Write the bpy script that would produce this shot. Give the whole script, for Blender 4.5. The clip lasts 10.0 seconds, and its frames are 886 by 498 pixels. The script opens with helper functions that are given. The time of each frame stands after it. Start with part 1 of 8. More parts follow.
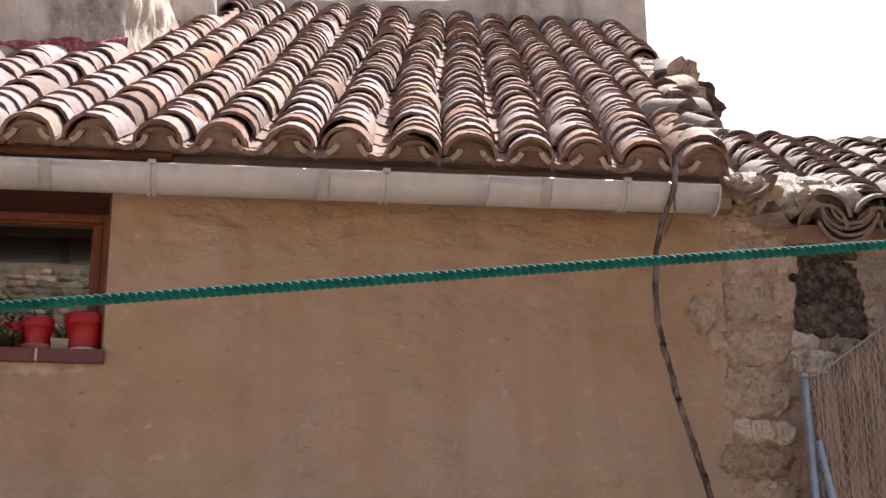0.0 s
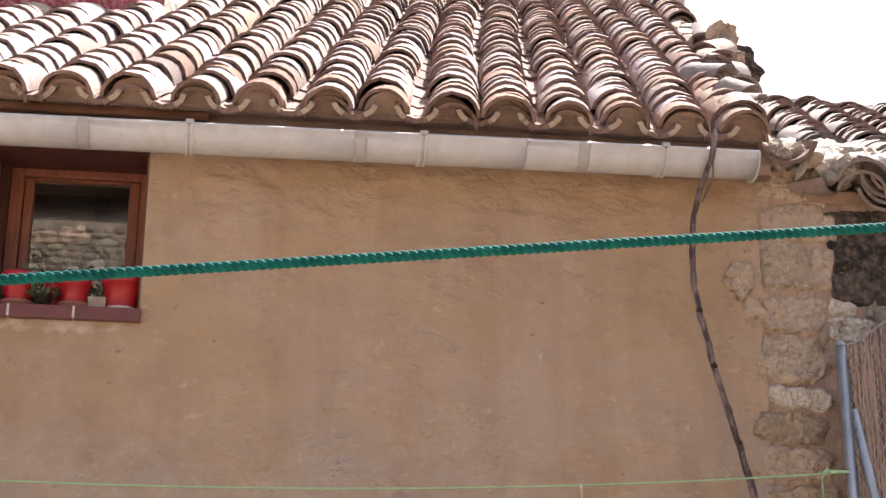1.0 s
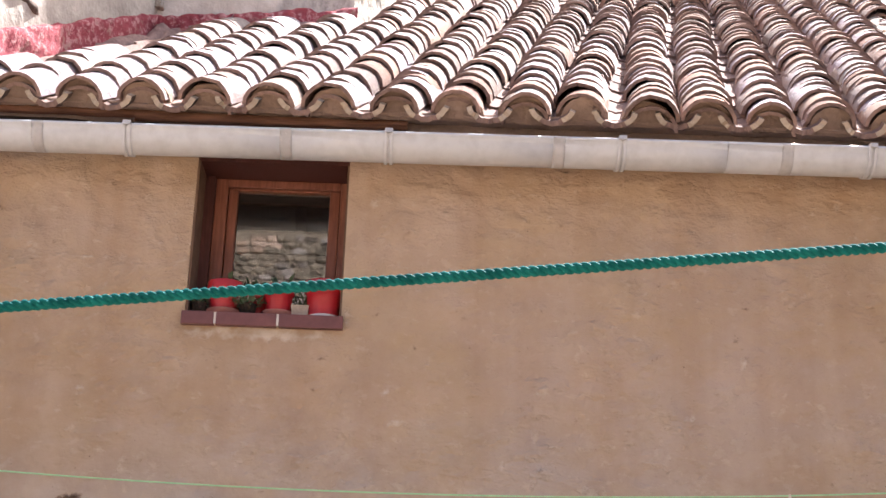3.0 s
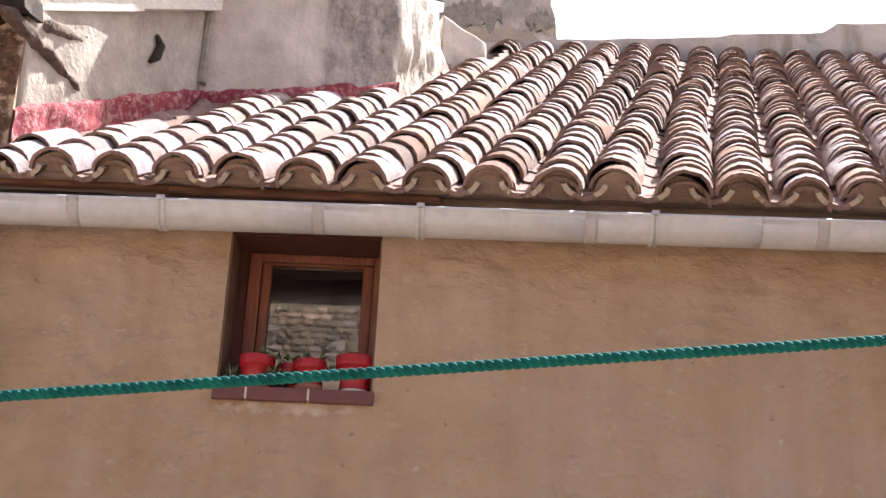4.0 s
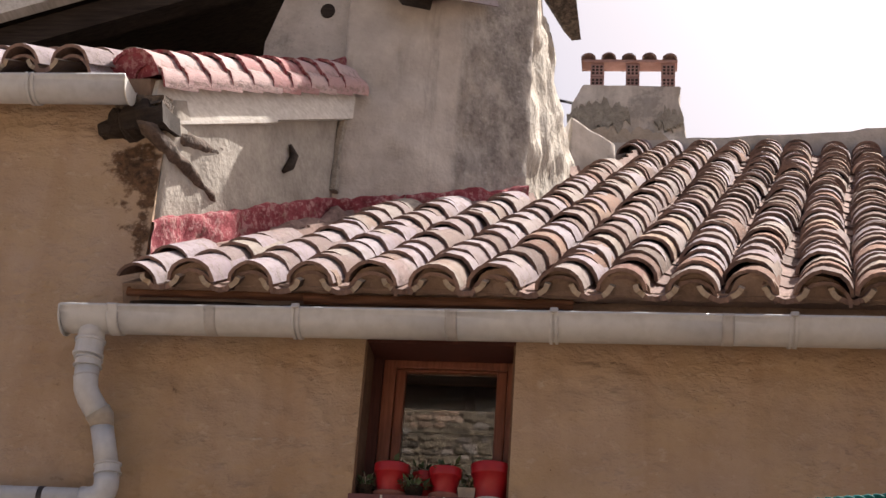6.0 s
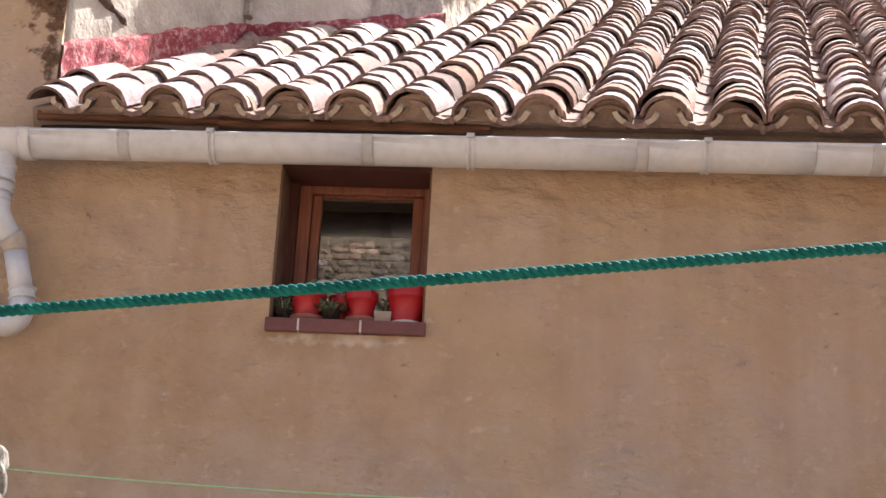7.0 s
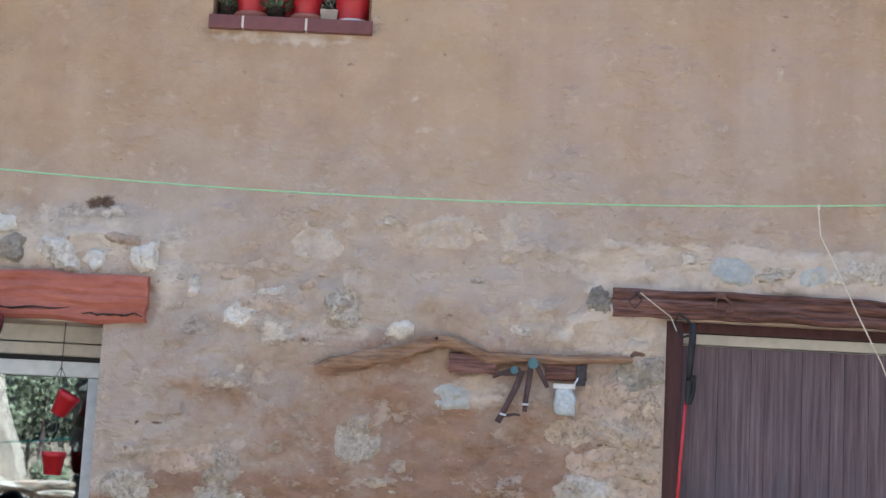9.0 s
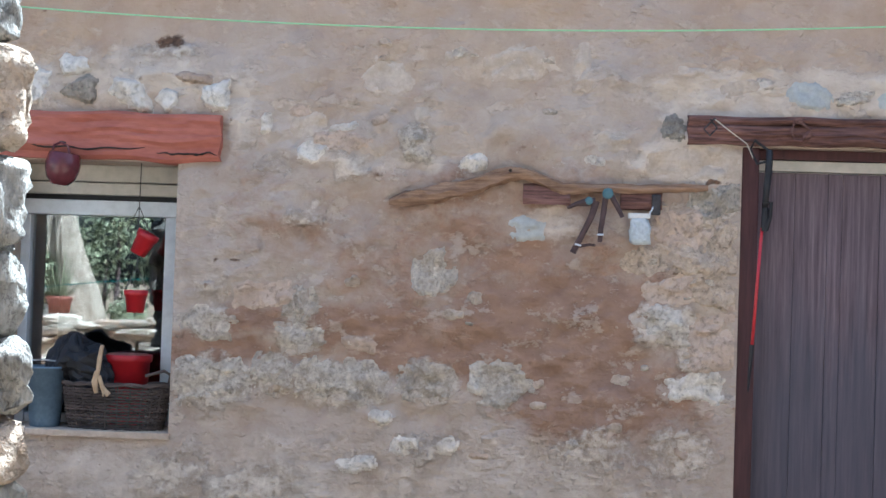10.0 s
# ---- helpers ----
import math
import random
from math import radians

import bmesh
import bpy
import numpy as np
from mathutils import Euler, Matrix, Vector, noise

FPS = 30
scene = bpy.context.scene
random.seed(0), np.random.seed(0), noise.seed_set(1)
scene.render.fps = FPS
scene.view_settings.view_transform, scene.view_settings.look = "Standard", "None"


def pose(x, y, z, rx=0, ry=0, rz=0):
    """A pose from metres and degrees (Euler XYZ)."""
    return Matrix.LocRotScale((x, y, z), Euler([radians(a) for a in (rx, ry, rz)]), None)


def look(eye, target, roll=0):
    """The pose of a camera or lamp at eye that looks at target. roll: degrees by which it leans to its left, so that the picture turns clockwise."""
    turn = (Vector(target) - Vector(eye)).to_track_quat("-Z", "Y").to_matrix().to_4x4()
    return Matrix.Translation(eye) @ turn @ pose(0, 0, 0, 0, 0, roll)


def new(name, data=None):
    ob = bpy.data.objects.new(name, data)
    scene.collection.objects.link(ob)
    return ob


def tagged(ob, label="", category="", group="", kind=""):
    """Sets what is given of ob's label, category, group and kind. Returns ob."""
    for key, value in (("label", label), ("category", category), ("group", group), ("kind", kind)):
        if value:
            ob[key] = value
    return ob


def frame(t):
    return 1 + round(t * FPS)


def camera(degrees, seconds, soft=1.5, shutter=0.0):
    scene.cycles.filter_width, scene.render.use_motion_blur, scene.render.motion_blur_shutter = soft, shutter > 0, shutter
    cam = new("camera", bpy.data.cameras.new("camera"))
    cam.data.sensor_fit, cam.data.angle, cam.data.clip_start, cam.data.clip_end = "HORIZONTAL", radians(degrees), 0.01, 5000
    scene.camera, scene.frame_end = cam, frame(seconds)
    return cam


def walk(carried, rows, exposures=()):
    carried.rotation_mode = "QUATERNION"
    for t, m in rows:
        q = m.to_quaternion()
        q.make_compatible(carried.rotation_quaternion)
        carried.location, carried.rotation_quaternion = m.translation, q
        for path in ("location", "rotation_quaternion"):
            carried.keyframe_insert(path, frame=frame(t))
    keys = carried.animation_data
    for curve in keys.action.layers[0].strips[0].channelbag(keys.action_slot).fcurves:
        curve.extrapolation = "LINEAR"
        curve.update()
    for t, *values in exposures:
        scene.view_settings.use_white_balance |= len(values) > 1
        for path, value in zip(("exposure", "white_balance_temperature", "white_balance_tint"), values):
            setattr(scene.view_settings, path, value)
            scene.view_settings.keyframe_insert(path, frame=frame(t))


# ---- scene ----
cam = camera(33.0, 10.0)
PATH = [
    (0, (0.411, -5.324, 1.61), (0.706, -3.468, 2.296), -0.9),
    (0.5, (0.4, -5.319, 1.616), (0.67, -3.448, 2.269), -0.2),
    (1, (0.39, -5.315, 1.62), (0.647, -3.436, 2.257), 0.2),
    (1.5, (0.369, -5.311, 1.618), (0.59, -3.423, 2.2382), 0.9),
    (2, (0.338, -5.296, 1.6145), (0.479, -3.395, 2.2153), 1.5),
    (2.5, (0.328, -5.284, 1.619), (0.388, -3.38, 2.226), 2.1),
    (3, (0.32, -5.284, 1.625), (0.338, -3.389, 2.267), 2.0),
    (3.2, (0.329, -5.282, 1.625), (0.329, -3.407, 2.321), 2.1),
    (4.3, (0.475, -5.252, 1.663), (0.346, -3.398, 2.402), 3.5),
    (4.5, (0.498, -5.241, 1.669), (0.31, -3.398, 2.423), 3.8),
    (5, (0.494, -5.253, 1.685), (0.23, -3.444, 2.496), 4.9),
    (5.2, (0.49, -5.254, 1.693), (0.211, -3.471, 2.556), 5.0),
    (6.3, (0.391, -5.262, 1.669), (0.184, -3.44, 2.469), 3.9),
    (6.5, (0.395, -5.253, 1.662), (0.217, -3.411, 2.421), 3.6),
    (7, (0.403, -5.249, 1.639), (0.28, -3.359, 2.2822), 3.0),
    (7.5, (0.422, -5.259, 1.62), (0.298, -3.336, 2.157), 3.1),
    (8, (0.409, -5.243, 1.607), (0.318, -3.283, 1.997), 3.1),
    (8.5, (0.43, -5.235, 1.614), (0.34, -3.264, 1.944), 3.2),
    (9, (0.436, -5.229, 1.603), (0.388, -3.248, 1.876), 3.0),
    (9.5, (0.416, -5.226, 1.597), (0.337, -3.236, 1.774), 2.6),
    (10, (0.399, -5.222, 1.592), (0.276, -3.226, 1.643), 1.9),
]
EXPOSURES = [(0, 1.47, 6900, 16), (0.5, 1.84, 6800, 15), (1.0, 2.06, 6750, 13), (2.5, 2.35, 6350, 14), (3.2, 2.27, 6400, 14), (4.5, 1.67, 6750, 16), (5.2, 1.28, 6900, 16), (6.5, 1.02, 7050, 14), (7.0, 1.96, 6750, 14), (7.5, 2.34, 6500, 10), (8.0, 2.45, 5650, 4), (8.5, 2.52, 5350, 1), (10, 2.54, 5150, 0)]
walk(cam, [(t, look(eye, target, roll)) for t, eye, target, roll in PATH], EXPOSURES)

# ---- daylight: high sun from behind the house, hazy bright sky ----
SUN_AZ, SUN_EL = 40.0, 56.0          # degrees right of the +y axis, and up
world = bpy.data.worlds.new("sky")
scene.world = world
world.use_nodes = True
wn = world.node_tree
sky = wn.nodes.new("ShaderNodeTexSky")
sky.sky_type = 'NISHITA'
sky.sun_disc = False
sky.sun_elevation, sky.sun_rotation = radians(SUN_EL), radians(SUN_AZ)
sky.dust_density, sky.air_density = 6.0, 0.9
wn.links.new(sky.outputs[0], wn.nodes["Background"].inputs[0])
wn.nodes["Background"].inputs[1].default_value = 0.072
sun = new("sun", bpy.data.lights.new("sun", 'SUN'))
sun.data.energy, sun.data.angle, sun.data.color = 4.6, radians(0.6), (1.0, 0.98, 0.955)
SD = Vector((math.sin(radians(SUN_AZ)) * math.cos(radians(SUN_EL)), math.cos(radians(SUN_AZ)) * math.cos(radians(SUN_EL)), math.sin(radians(SUN_EL))))
sun.matrix_world = look(SD * 30, (0, 0, 0))


# ---- materials ----
class Nodes:
    """Small helper round one node tree."""
    def __init__(self, name):
        self.m = bpy.data.materials.new(name)
        self.m.use_nodes = True
        self.t = self.m.node_tree
        self.b = self.t.nodes["Principled BSDF"]
        self.co = self.n("ShaderNodeTexCoord").outputs["Object"]

    def n(self, kind, **values):
        node = self.t.nodes.new(kind)
        for key, v in values.items():
            node.inputs[key.replace("_", " ")].default_value = v
        return node

    def link(self, a, b):
        self.t.links.new(a, b)

    def noise(self, scale, detail=4.0, rough=0.6, stretch=None, offset=None):
        node = self.n("ShaderNodeTexNoise", Scale=scale, Detail=detail, Roughness=rough)
        co = self.co
        if stretch or offset:
            mp = self.n("ShaderNodeMapping")
            mp.inputs["Scale"].default_value = stretch or (1, 1, 1)
            mp.inputs["Location"].default_value = offset or (0, 0, 0)
            self.link(co, mp.inputs[0])
            co = mp.outputs[0]
        self.link(co, node.inputs["Vector"])
        return node.outputs["Fac"]

    def ramp(self, fac, *stops):
        node = self.n("ShaderNodeValToRGB")
        el = node.color_ramp.elements
        while len(el) < len(stops):
            el.new(0.5)
        for e, (p, c) in zip(el, stops):
            e.position = p
            e.color = (*c, 1) if not isinstance(c, (int, float)) else (c, c, c, 1)
        self.link(fac, node.inputs[0])
        return node.outputs[0]

    def mix(self, fac, a, b, blend='MIX'):
        node = self.n("ShaderNodeMix")
        node.data_type, node.blend_type = 'RGBA', blend
        for sock, v in ((node.inputs[0], fac), (node.inputs[6], a), (node.inputs[7], b)):
            if isinstance(v, (int, float)):
                sock.default_value = v
            elif isinstance(v, tuple):
                sock.default_value = (*v, 1)
            else:
                self.link(v, sock)
        return node.outputs[2]

    def math(self, op, a, b=0.0, clamp=False):
        node = self.n("ShaderNodeMath")
        node.operation, node.use_clamp = op, clamp
        for sock, v in ((node.inputs[0], a), (node.inputs[1], b)):
            if isinstance(v, (int, float)):
                sock.default_value = v
            else:
                self.link(v, sock)
        return node.outputs[0]

    def axis(self, i):
        node = self.n("ShaderNodeSeparateXYZ")
        self.link(self.co, node.inputs[0])
        return node.outputs[i]

    def random(self):
        a = self.n("ShaderNodeObjectInfo").outputs["Random"]
        b = self.n("ShaderNodeNewGeometry").outputs["Random Per Island"]
        return self.math('FRACT', self.math('ADD', self.math('MULTIPLY', a, 7.31), b))

    def done(self, color, rough=0.8, bumps=(), metallic=0.0, spec=0.3):
        if isinstance(color, tuple):
            self.b.inputs["Base Color"].default_value = (*color, 1)
        else:
            self.link(color, self.b.inputs["Base Color"])
        if isinstance(rough, (int, float)):
            self.b.inputs["Roughness"].default_value = rough
        else:
            self.link(rough, self.b.inputs["Roughness"])
        self.b.inputs["Metallic"].default_value = metallic
        self.b.inputs["Specular IOR Level"].default_value = spec
        last = None
        for height, strength, dist in bumps:
            bp = self.n("ShaderNodeBump", Strength=strength, Distance=dist)
            self.link(height, bp.inputs["Height"])
            if last:
                self.link(last, bp.inputs["Normal"])
            last = bp.outputs[0]
        if last:
            self.link(last, self.b.inputs["Normal"])
        return self.m


def simple(name, dark, light, scale=6.0, rough=0.8, bump=0.4, dist=0.004, fine=60.0, metallic=0.0, spec=0.3, stretch=None, vary=0.25, pit=0.0, lo=0.3, hi=0.72):
    """Two-scale mottled surface, a little different from object to object."""
    k = Nodes(name)
    a, b = k.noise(scale, 5, 0.65, stretch), k.noise(fine, 3, 0.6, stretch)
    col = k.ramp(a, (lo, dark), (hi, light))
    col = k.mix(k.ramp(b, (0.42, 0.0), (0.75, 0.35)), col, tuple(0.6 * c for c in dark))
    r = k.random()
    col = k.mix(vary, col, k.ramp(r, (0.0, tuple(0.55 * c for c in dark)), (0.5, light), (1.0, tuple(min(1, 1.2 * c) for c in light))))
    bumps = [(a, bump, dist * 2), (b, bump, dist)]
    if pit:
        mp = k.n("ShaderNodeVectorMath")
        k.link(k.co, mp.inputs[0])
        warp = k.n("ShaderNodeTexNoise", Scale=22.0, Detail=3.0)
        k.link(k.co, warp.inputs["Vector"])
        sc = k.n("ShaderNodeVectorMath")
        sc.operation = 'SCALE'
        sc.inputs["Scale"].default_value = 0.035
        k.link(warp.outputs["Color"], sc.inputs[0])
        k.link(sc.outputs[0], mp.inputs[1])
        vo = k.n("ShaderNodeTexNoise", Scale=pit * 1.5, Detail=5.0, Roughness=0.7)
        k.link(mp.outputs[0], vo.inputs["Vector"])
        hole = k.math('MULTIPLY', k.ramp(vo.outputs["Fac"], (0.36, 1.0), (0.47, 0.0)), k.ramp(k.noise(11, 3, 0.6), (0.36, 0.25), (0.56, 1.0)))
        col = k.mix(k.math('MULTIPLY', hole, 0.45), col, tuple(0.38 * c for c in dark))
        bumps.append((k.math('SUBTRACT', 1.0, hole), 0.6, 0.008))
    return k.done(col, rough, bumps, metallic, spec)


def plaster():
    """Ochre lime render: blotches, rain streaks and trowel dents. The wall's coat layer tells where pale mortar (red channel),
    worn-through stone (green) and bare red earth mortar (blue) lie."""
    k = Nodes("ochre_plaster")
    big, mid, fine, grit = k.noise(0.9, 4, 0.55), k.noise(4.5, 6, 0.66), k.noise(30, 5, 0.7), k.noise(140, 2, 0.5)
    streak = k.noise(3.0, 3, 0.5, (2.2, 1, 0.16))
    dents = k.noise(13, 3, 0.55, (0.75, 1, 1.3))
    up = k.ramp(mid, (0.22, (0.345, 0.232, 0.148)), (0.5, (0.430, 0.308, 0.208)), (0.78, (0.50, 0.372, 0.265)))
    up = k.mix(k.ramp(big, (0.40, 0.0), (0.66, 0.65)), up, (0.500, 0.395, 0.325))
    up = k.mix(k.ramp(k.noise(1.7, 5, 0.62, offset=(4, 0, 9)), (0.47, 0.0), (0.62, 0.4)), up, (0.455, 0.330, 0.195))
    up = k.mix(k.ramp(streak, (0.45, 0.0), (0.75, 0.4)), up, (0.345, 0.215, 0.130))
    lo = k.ramp(mid, (0.26, (0.320, 0.232, 0.178)), (0.46, (0.420, 0.342, 0.274)), (0.70, (0.520, 0.452, 0.386)))
    lo = k.mix(k.ramp(big, (0.42, 0.0), (0.66, 0.5)), lo, (0.460, 0.400, 0.355))
    z = k.axis(2)
    lowmask = k.ramp(k.math('ADD', k.math('MULTIPLY', z, -1.0), k.math('ADD', k.math('MULTIPLY', big, 1.2), 2.42)), (0.25, 0.0), (0.85, 1.0))
    col = k.mix(lowmask, up, lo)
    coat = k.n("ShaderNodeVertexColor")
    coat.layer_name = "coat"
    sep = k.n("ShaderNodeSeparateColor")
    k.link(coat.outputs[0], sep.inputs[0])

    def ragged(channel, amount, grain):
        v = k.math('ADD', channel, k.math('MULTIPLY', k.math('SUBTRACT', grain, 0.5), amount))
        return k.ramp(v, (0.34, 0.0), (0.66, 1.0))
    edge = k.math('ADD', k.math('MULTIPLY', dents, 0.5), k.math('MULTIPLY', fine, 0.5))
    earth, pale, worn = ragged(sep.outputs[2], 1.8, k.math('ADD', k.math('MULTIPLY', mid, 0.6), k.math('MULTIPLY', edge, 0.4))), ragged(sep.outputs[0], 1.5, edge), ragged(sep.outputs[1], 2.2, edge)
    col = k.mix(k.math('MULTIPLY', earth, 0.9), col, k.ramp(dents, (0.3, (0.225, 0.132, 0.088)), (0.7, (0.345, 0.220, 0.152))))
    col = k.mix(k.math('MULTIPLY', pale, 0.8), col, k.ramp(dents, (0.3, (0.47, 0.395, 0.32)), (0.7, (0.66, 0.58, 0.49))))
    col = k.mix(k.math('MULTIPLY', worn, 0.8), col, k.ramp(fine, (0.32, (0.29, 0.225, 0.170)), (0.42, (0.51, 0.44, 0.36)), (0.64, (0.70, 0.63, 0.54))))
    col = k.mix(k.ramp(fine, (0.64, 0.0), (0.8, 0.4)), col, (0.62, 0.51, 0.41))
    col = k.mix(k.ramp(fine, (0.2, 0.5), (0.34, 0.0)), col, (0.20, 0.125, 0.08))
    flake = k.math('MULTIPLY', k.ramp(k.noise(8.5, 6, 0.68, (0.8, 1, 1.2), (7, 2, 4)), (0.575, 0.0), (0.60, 1.0)), k.math('ADD', k.math('MULTIPLY', lowmask, 0.76), 0.12))
    col = k.mix(k.math('MULTIPLY', flake, 0.55), col, k.ramp(fine, (0.35, (0.44, 0.36, 0.29)), (0.65, (0.63, 0.55, 0.46))))
    scar = ragged(coat.outputs[1], 3.0, edge)
    col = k.mix(k.math('MULTIPLY', scar, 0.95), col, k.ramp(fine, (0.36, (0.028, 0.017, 0.012)), (0.66, (0.17, 0.095, 0.055))))
    chips = k.math('MULTIPLY', k.ramp(k.noise(21, 5, 0.62, (0.8, 1, 1.25), (3, 5, 8)), (0.575, 0.0), (0.66, 1.0)), k.ramp(k.noise(2.6, 4, 0.65, offset=(8, 1, 3)), (0.40, 0.15), (0.60, 1.0)))
    col = k.mix(k.math('MULTIPLY', chips, 0.34), col, (0.60, 0.49, 0.39))
    pits = k.n("ShaderNodeTexVoronoi", Scale=17.0, Randomness=1.0)
    k.link(k.co, pits.inputs["Vector"])
    pit = k.ramp(pits.outputs["Distance"], (0.028, 0.75), (0.060, 0.0))
    pit = k.math('MULTIPLY', pit, k.ramp(k.noise(2.4, 3, 0.6, offset=(5, 5, 1)), (0.50, 0.0), (0.62, 1.0)))
    col = k.mix(pit, col, (0.13, 0.08, 0.055))
    rel = k.math('ADD', k.math('MULTIPLY', mid, 0.5), k.math('ADD', k.math('MULTIPLY', worn, 0.12), k.math('MULTIPLY', pale, 0.06)))
    return k.done(col, 0.93, [(flake, 0.6, 0.008), (chips, 0.4, 0.008), (rel, 0.75, 0.045), (k.math('MULTIPLY', dents, k.ramp(k.noise(2.2, 3, 0.6), (0.42, 0.25), (0.62, 1.0))), 0.8, 0.05), (fine, 0.45, 0.012), (grit, 0.35, 0.003)], spec=0.15)


def rooftile(name, stops, lichen=(0.34, 0.31, 0.285), stain=0.75, soot=0.55):
    """Old barrel tiles: a colour for each piece, then lichen crust, brown weather stain and soot specks."""
    k = Nodes(name)
    r = k.random()
    a, b, c = k.noise(9, 5, 0.68), k.noise(42, 4, 0.7), k.noise(130, 2, 0.6)
    col = k.ramp(r, *stops)
    pos = k.n("ShaderNodeNewGeometry").outputs["Position"]
    drift = k.n("ShaderNodeTexNoise", Scale=1.9, Detail=6.0, Roughness=0.68)
    k.link(pos, drift.inputs["Vector"])
    patch = k.n("ShaderNodeTexNoise", Scale=11.0, Detail=5.0, Roughness=0.7)
    k.link(pos, patch.inputs["Vector"])
    col = k.mix(k.math('MULTIPLY', k.ramp(drift.outputs["Fac"], (0.50, 0.0), (0.64, stain)), k.ramp(r, (0.3, 0.35), (0.7, 1.0))), col, (0.27, 0.170, 0.130))
    col = k.mix(k.ramp(patch.outputs["Fac"], (0.56, 0.0), (0.68, 0.55)), col, lichen)
    col = k.mix(k.ramp(a, (0.60, 0.0), (0.72, 0.5)), col, (0.40, 0.27, 0.20))
    col = k.mix(k.ramp(b, (0.60, 0.0), (0.72, soot)), col, (0.10, 0.075, 0.062))
    col = k.mix(k.ramp(c, (0.62, 0.0), (0.8, 0.4)), col, (0.50, 0.47, 0.43))
    crust = k.math('MULTIPLY', k.ramp(k.noise(17, 6, 0.75, offset=(2, 6, 1)), (0.50, 0.0), (0.60, 1.0)), 0.55)
    col = k.mix(crust, col, k.ramp(c, (0.35, (0.15, 0.115, 0.098)), (0.65, (0.34, 0.285, 0.25))))
    return k.done(col, 0.92, [(crust, 0.5, 0.006), (a, 0.6, 0.016), (b, 0.7, 0.009), (c, 0.5, 0.002)], spec=0.08)


CREAM_TILES = ((0.0, (0.19, 0.125, 0.107)), (0.08, (0.33, 0.275, 0.255)), (0.22, (0.385, 0.34, 0.36)), (0.36, (0.255, 0.195, 0.185)), (0.50, (0.395, 0.35, 0.38)), (0.66, (0.33, 0.27, 0.295)), (0.80, (0.36, 0.315, 0.275)), (0.92, (0.23, 0.168, 0.152)), (1.0, (0.16, 0.118, 0.108)))
BROWN_TILES = ((0.0, (0.16, 0.095, 0.075)), (0.2, (0.33, 0.185, 0.135)), (0.4, (0.25, 0.19, 0.16)), (0.55, (0.42, 0.30, 0.225)), (0.7, (0.21, 0.105, 0.085)), (0.85, (0.40, 0.33, 0.275)), (1.0, (0.15, 0.115, 0.10)))
# pale stops: worn paint plus the sun's whitening put into the colour
RED_LIT_TILES = ((0.0, (0.36, 0.120, 0.125)), (0.25, (0.60, 0.47, 0.455)), (0.5, (0.52, 0.34, 0.33)), (0.75, (0.64, 0.53, 0.52)), (1.0, (0.42, 0.18, 0.18)))


def rough_lime(name):
    """Thick old limewash, gouged and flaked in upright runs."""
    k = Nodes(name)
    run, mid, fine = k.noise(6, 6, 0.7, (1.3, 1.3, 0.5)), k.noise(5, 5, 0.6), k.noise(42, 4, 0.65)
    col = k.ramp(mid, (0.3, (0.42, 0.37, 0.31)), (0.7, (0.64, 0.60, 0.53)))
    col = k.mix(k.ramp(run, (0.56, 0.0), (0.72, 0.5)), col, (0.48, 0.40, 0.30))
    col = k.mix(k.ramp(fine, (0.62, 0.0), (0.78, 0.5)), col, (0.26, 0.22, 0.18))
    return k.done(col, 0.93, [(run, 0.8, 0.05), (mid, 0.8, 0.06), (fine, 0.6, 0.012)], spec=0.15)


def wood(name, dark, light, scale=3.0, rough=0.75, along=2, spec=0.3, bump=0.5):
    k = Nodes(name)
    st = [9.0, 9.0, 9.0]
    st[along] = 0.7
    grain, coarse = k.noise(scale * 2.2, 5, 0.7, tuple(st)), k.noise(scale, 3, 0.6)
    col = k.ramp(grain, (0.3, dark), (0.7, light))
    col = k.mix(k.ramp(coarse, (0.4, 0.0), (0.75, 0.4)), col, tuple(0.55 * v for v in dark))
    return k.done(col, rough, [(grain, bump, 0.006), (coarse, 0.3, 0.01)], spec=spec)


def pane_glass(name="window_glass", ior=2.35):
    k = Nodes(name)
    out = k.t.nodes["Material Output"]
    clear, gloss, mix = k.n("ShaderNodeBsdfTransparent"), k.n("ShaderNodeBsdfGlossy", Roughness=0.015), k.n("ShaderNodeMixShader")
    clear.inputs[0].default_value = (0.80, 0.84, 0.84, 1)
    fr = k.n("ShaderNodeFresnel", IOR=ior)
    wav = k.noise(2.5, 2, 0.5)
    bp = k.n("ShaderNodeBump", Strength=0.035, Distance=0.01)
    k.link(wav, bp.inputs["Height"])
    k.link(bp.outputs[0], gloss.inputs["Normal"])
    k.link(fr.outputs[0], mix.inputs[0])
    k.link(clear.outputs[0], mix.inputs[1])
    k.link(gloss.outputs[0], mix.inputs[2])
    k.link(mix.outputs[0], out.inputs[0])
    return k.m


def leafy(name, dark, light):
    k = Nodes(name)
    col = k.ramp(k.random(), (0.0, dark), (1.0, light))
    return k.done(col, 0.6, spec=0.3)


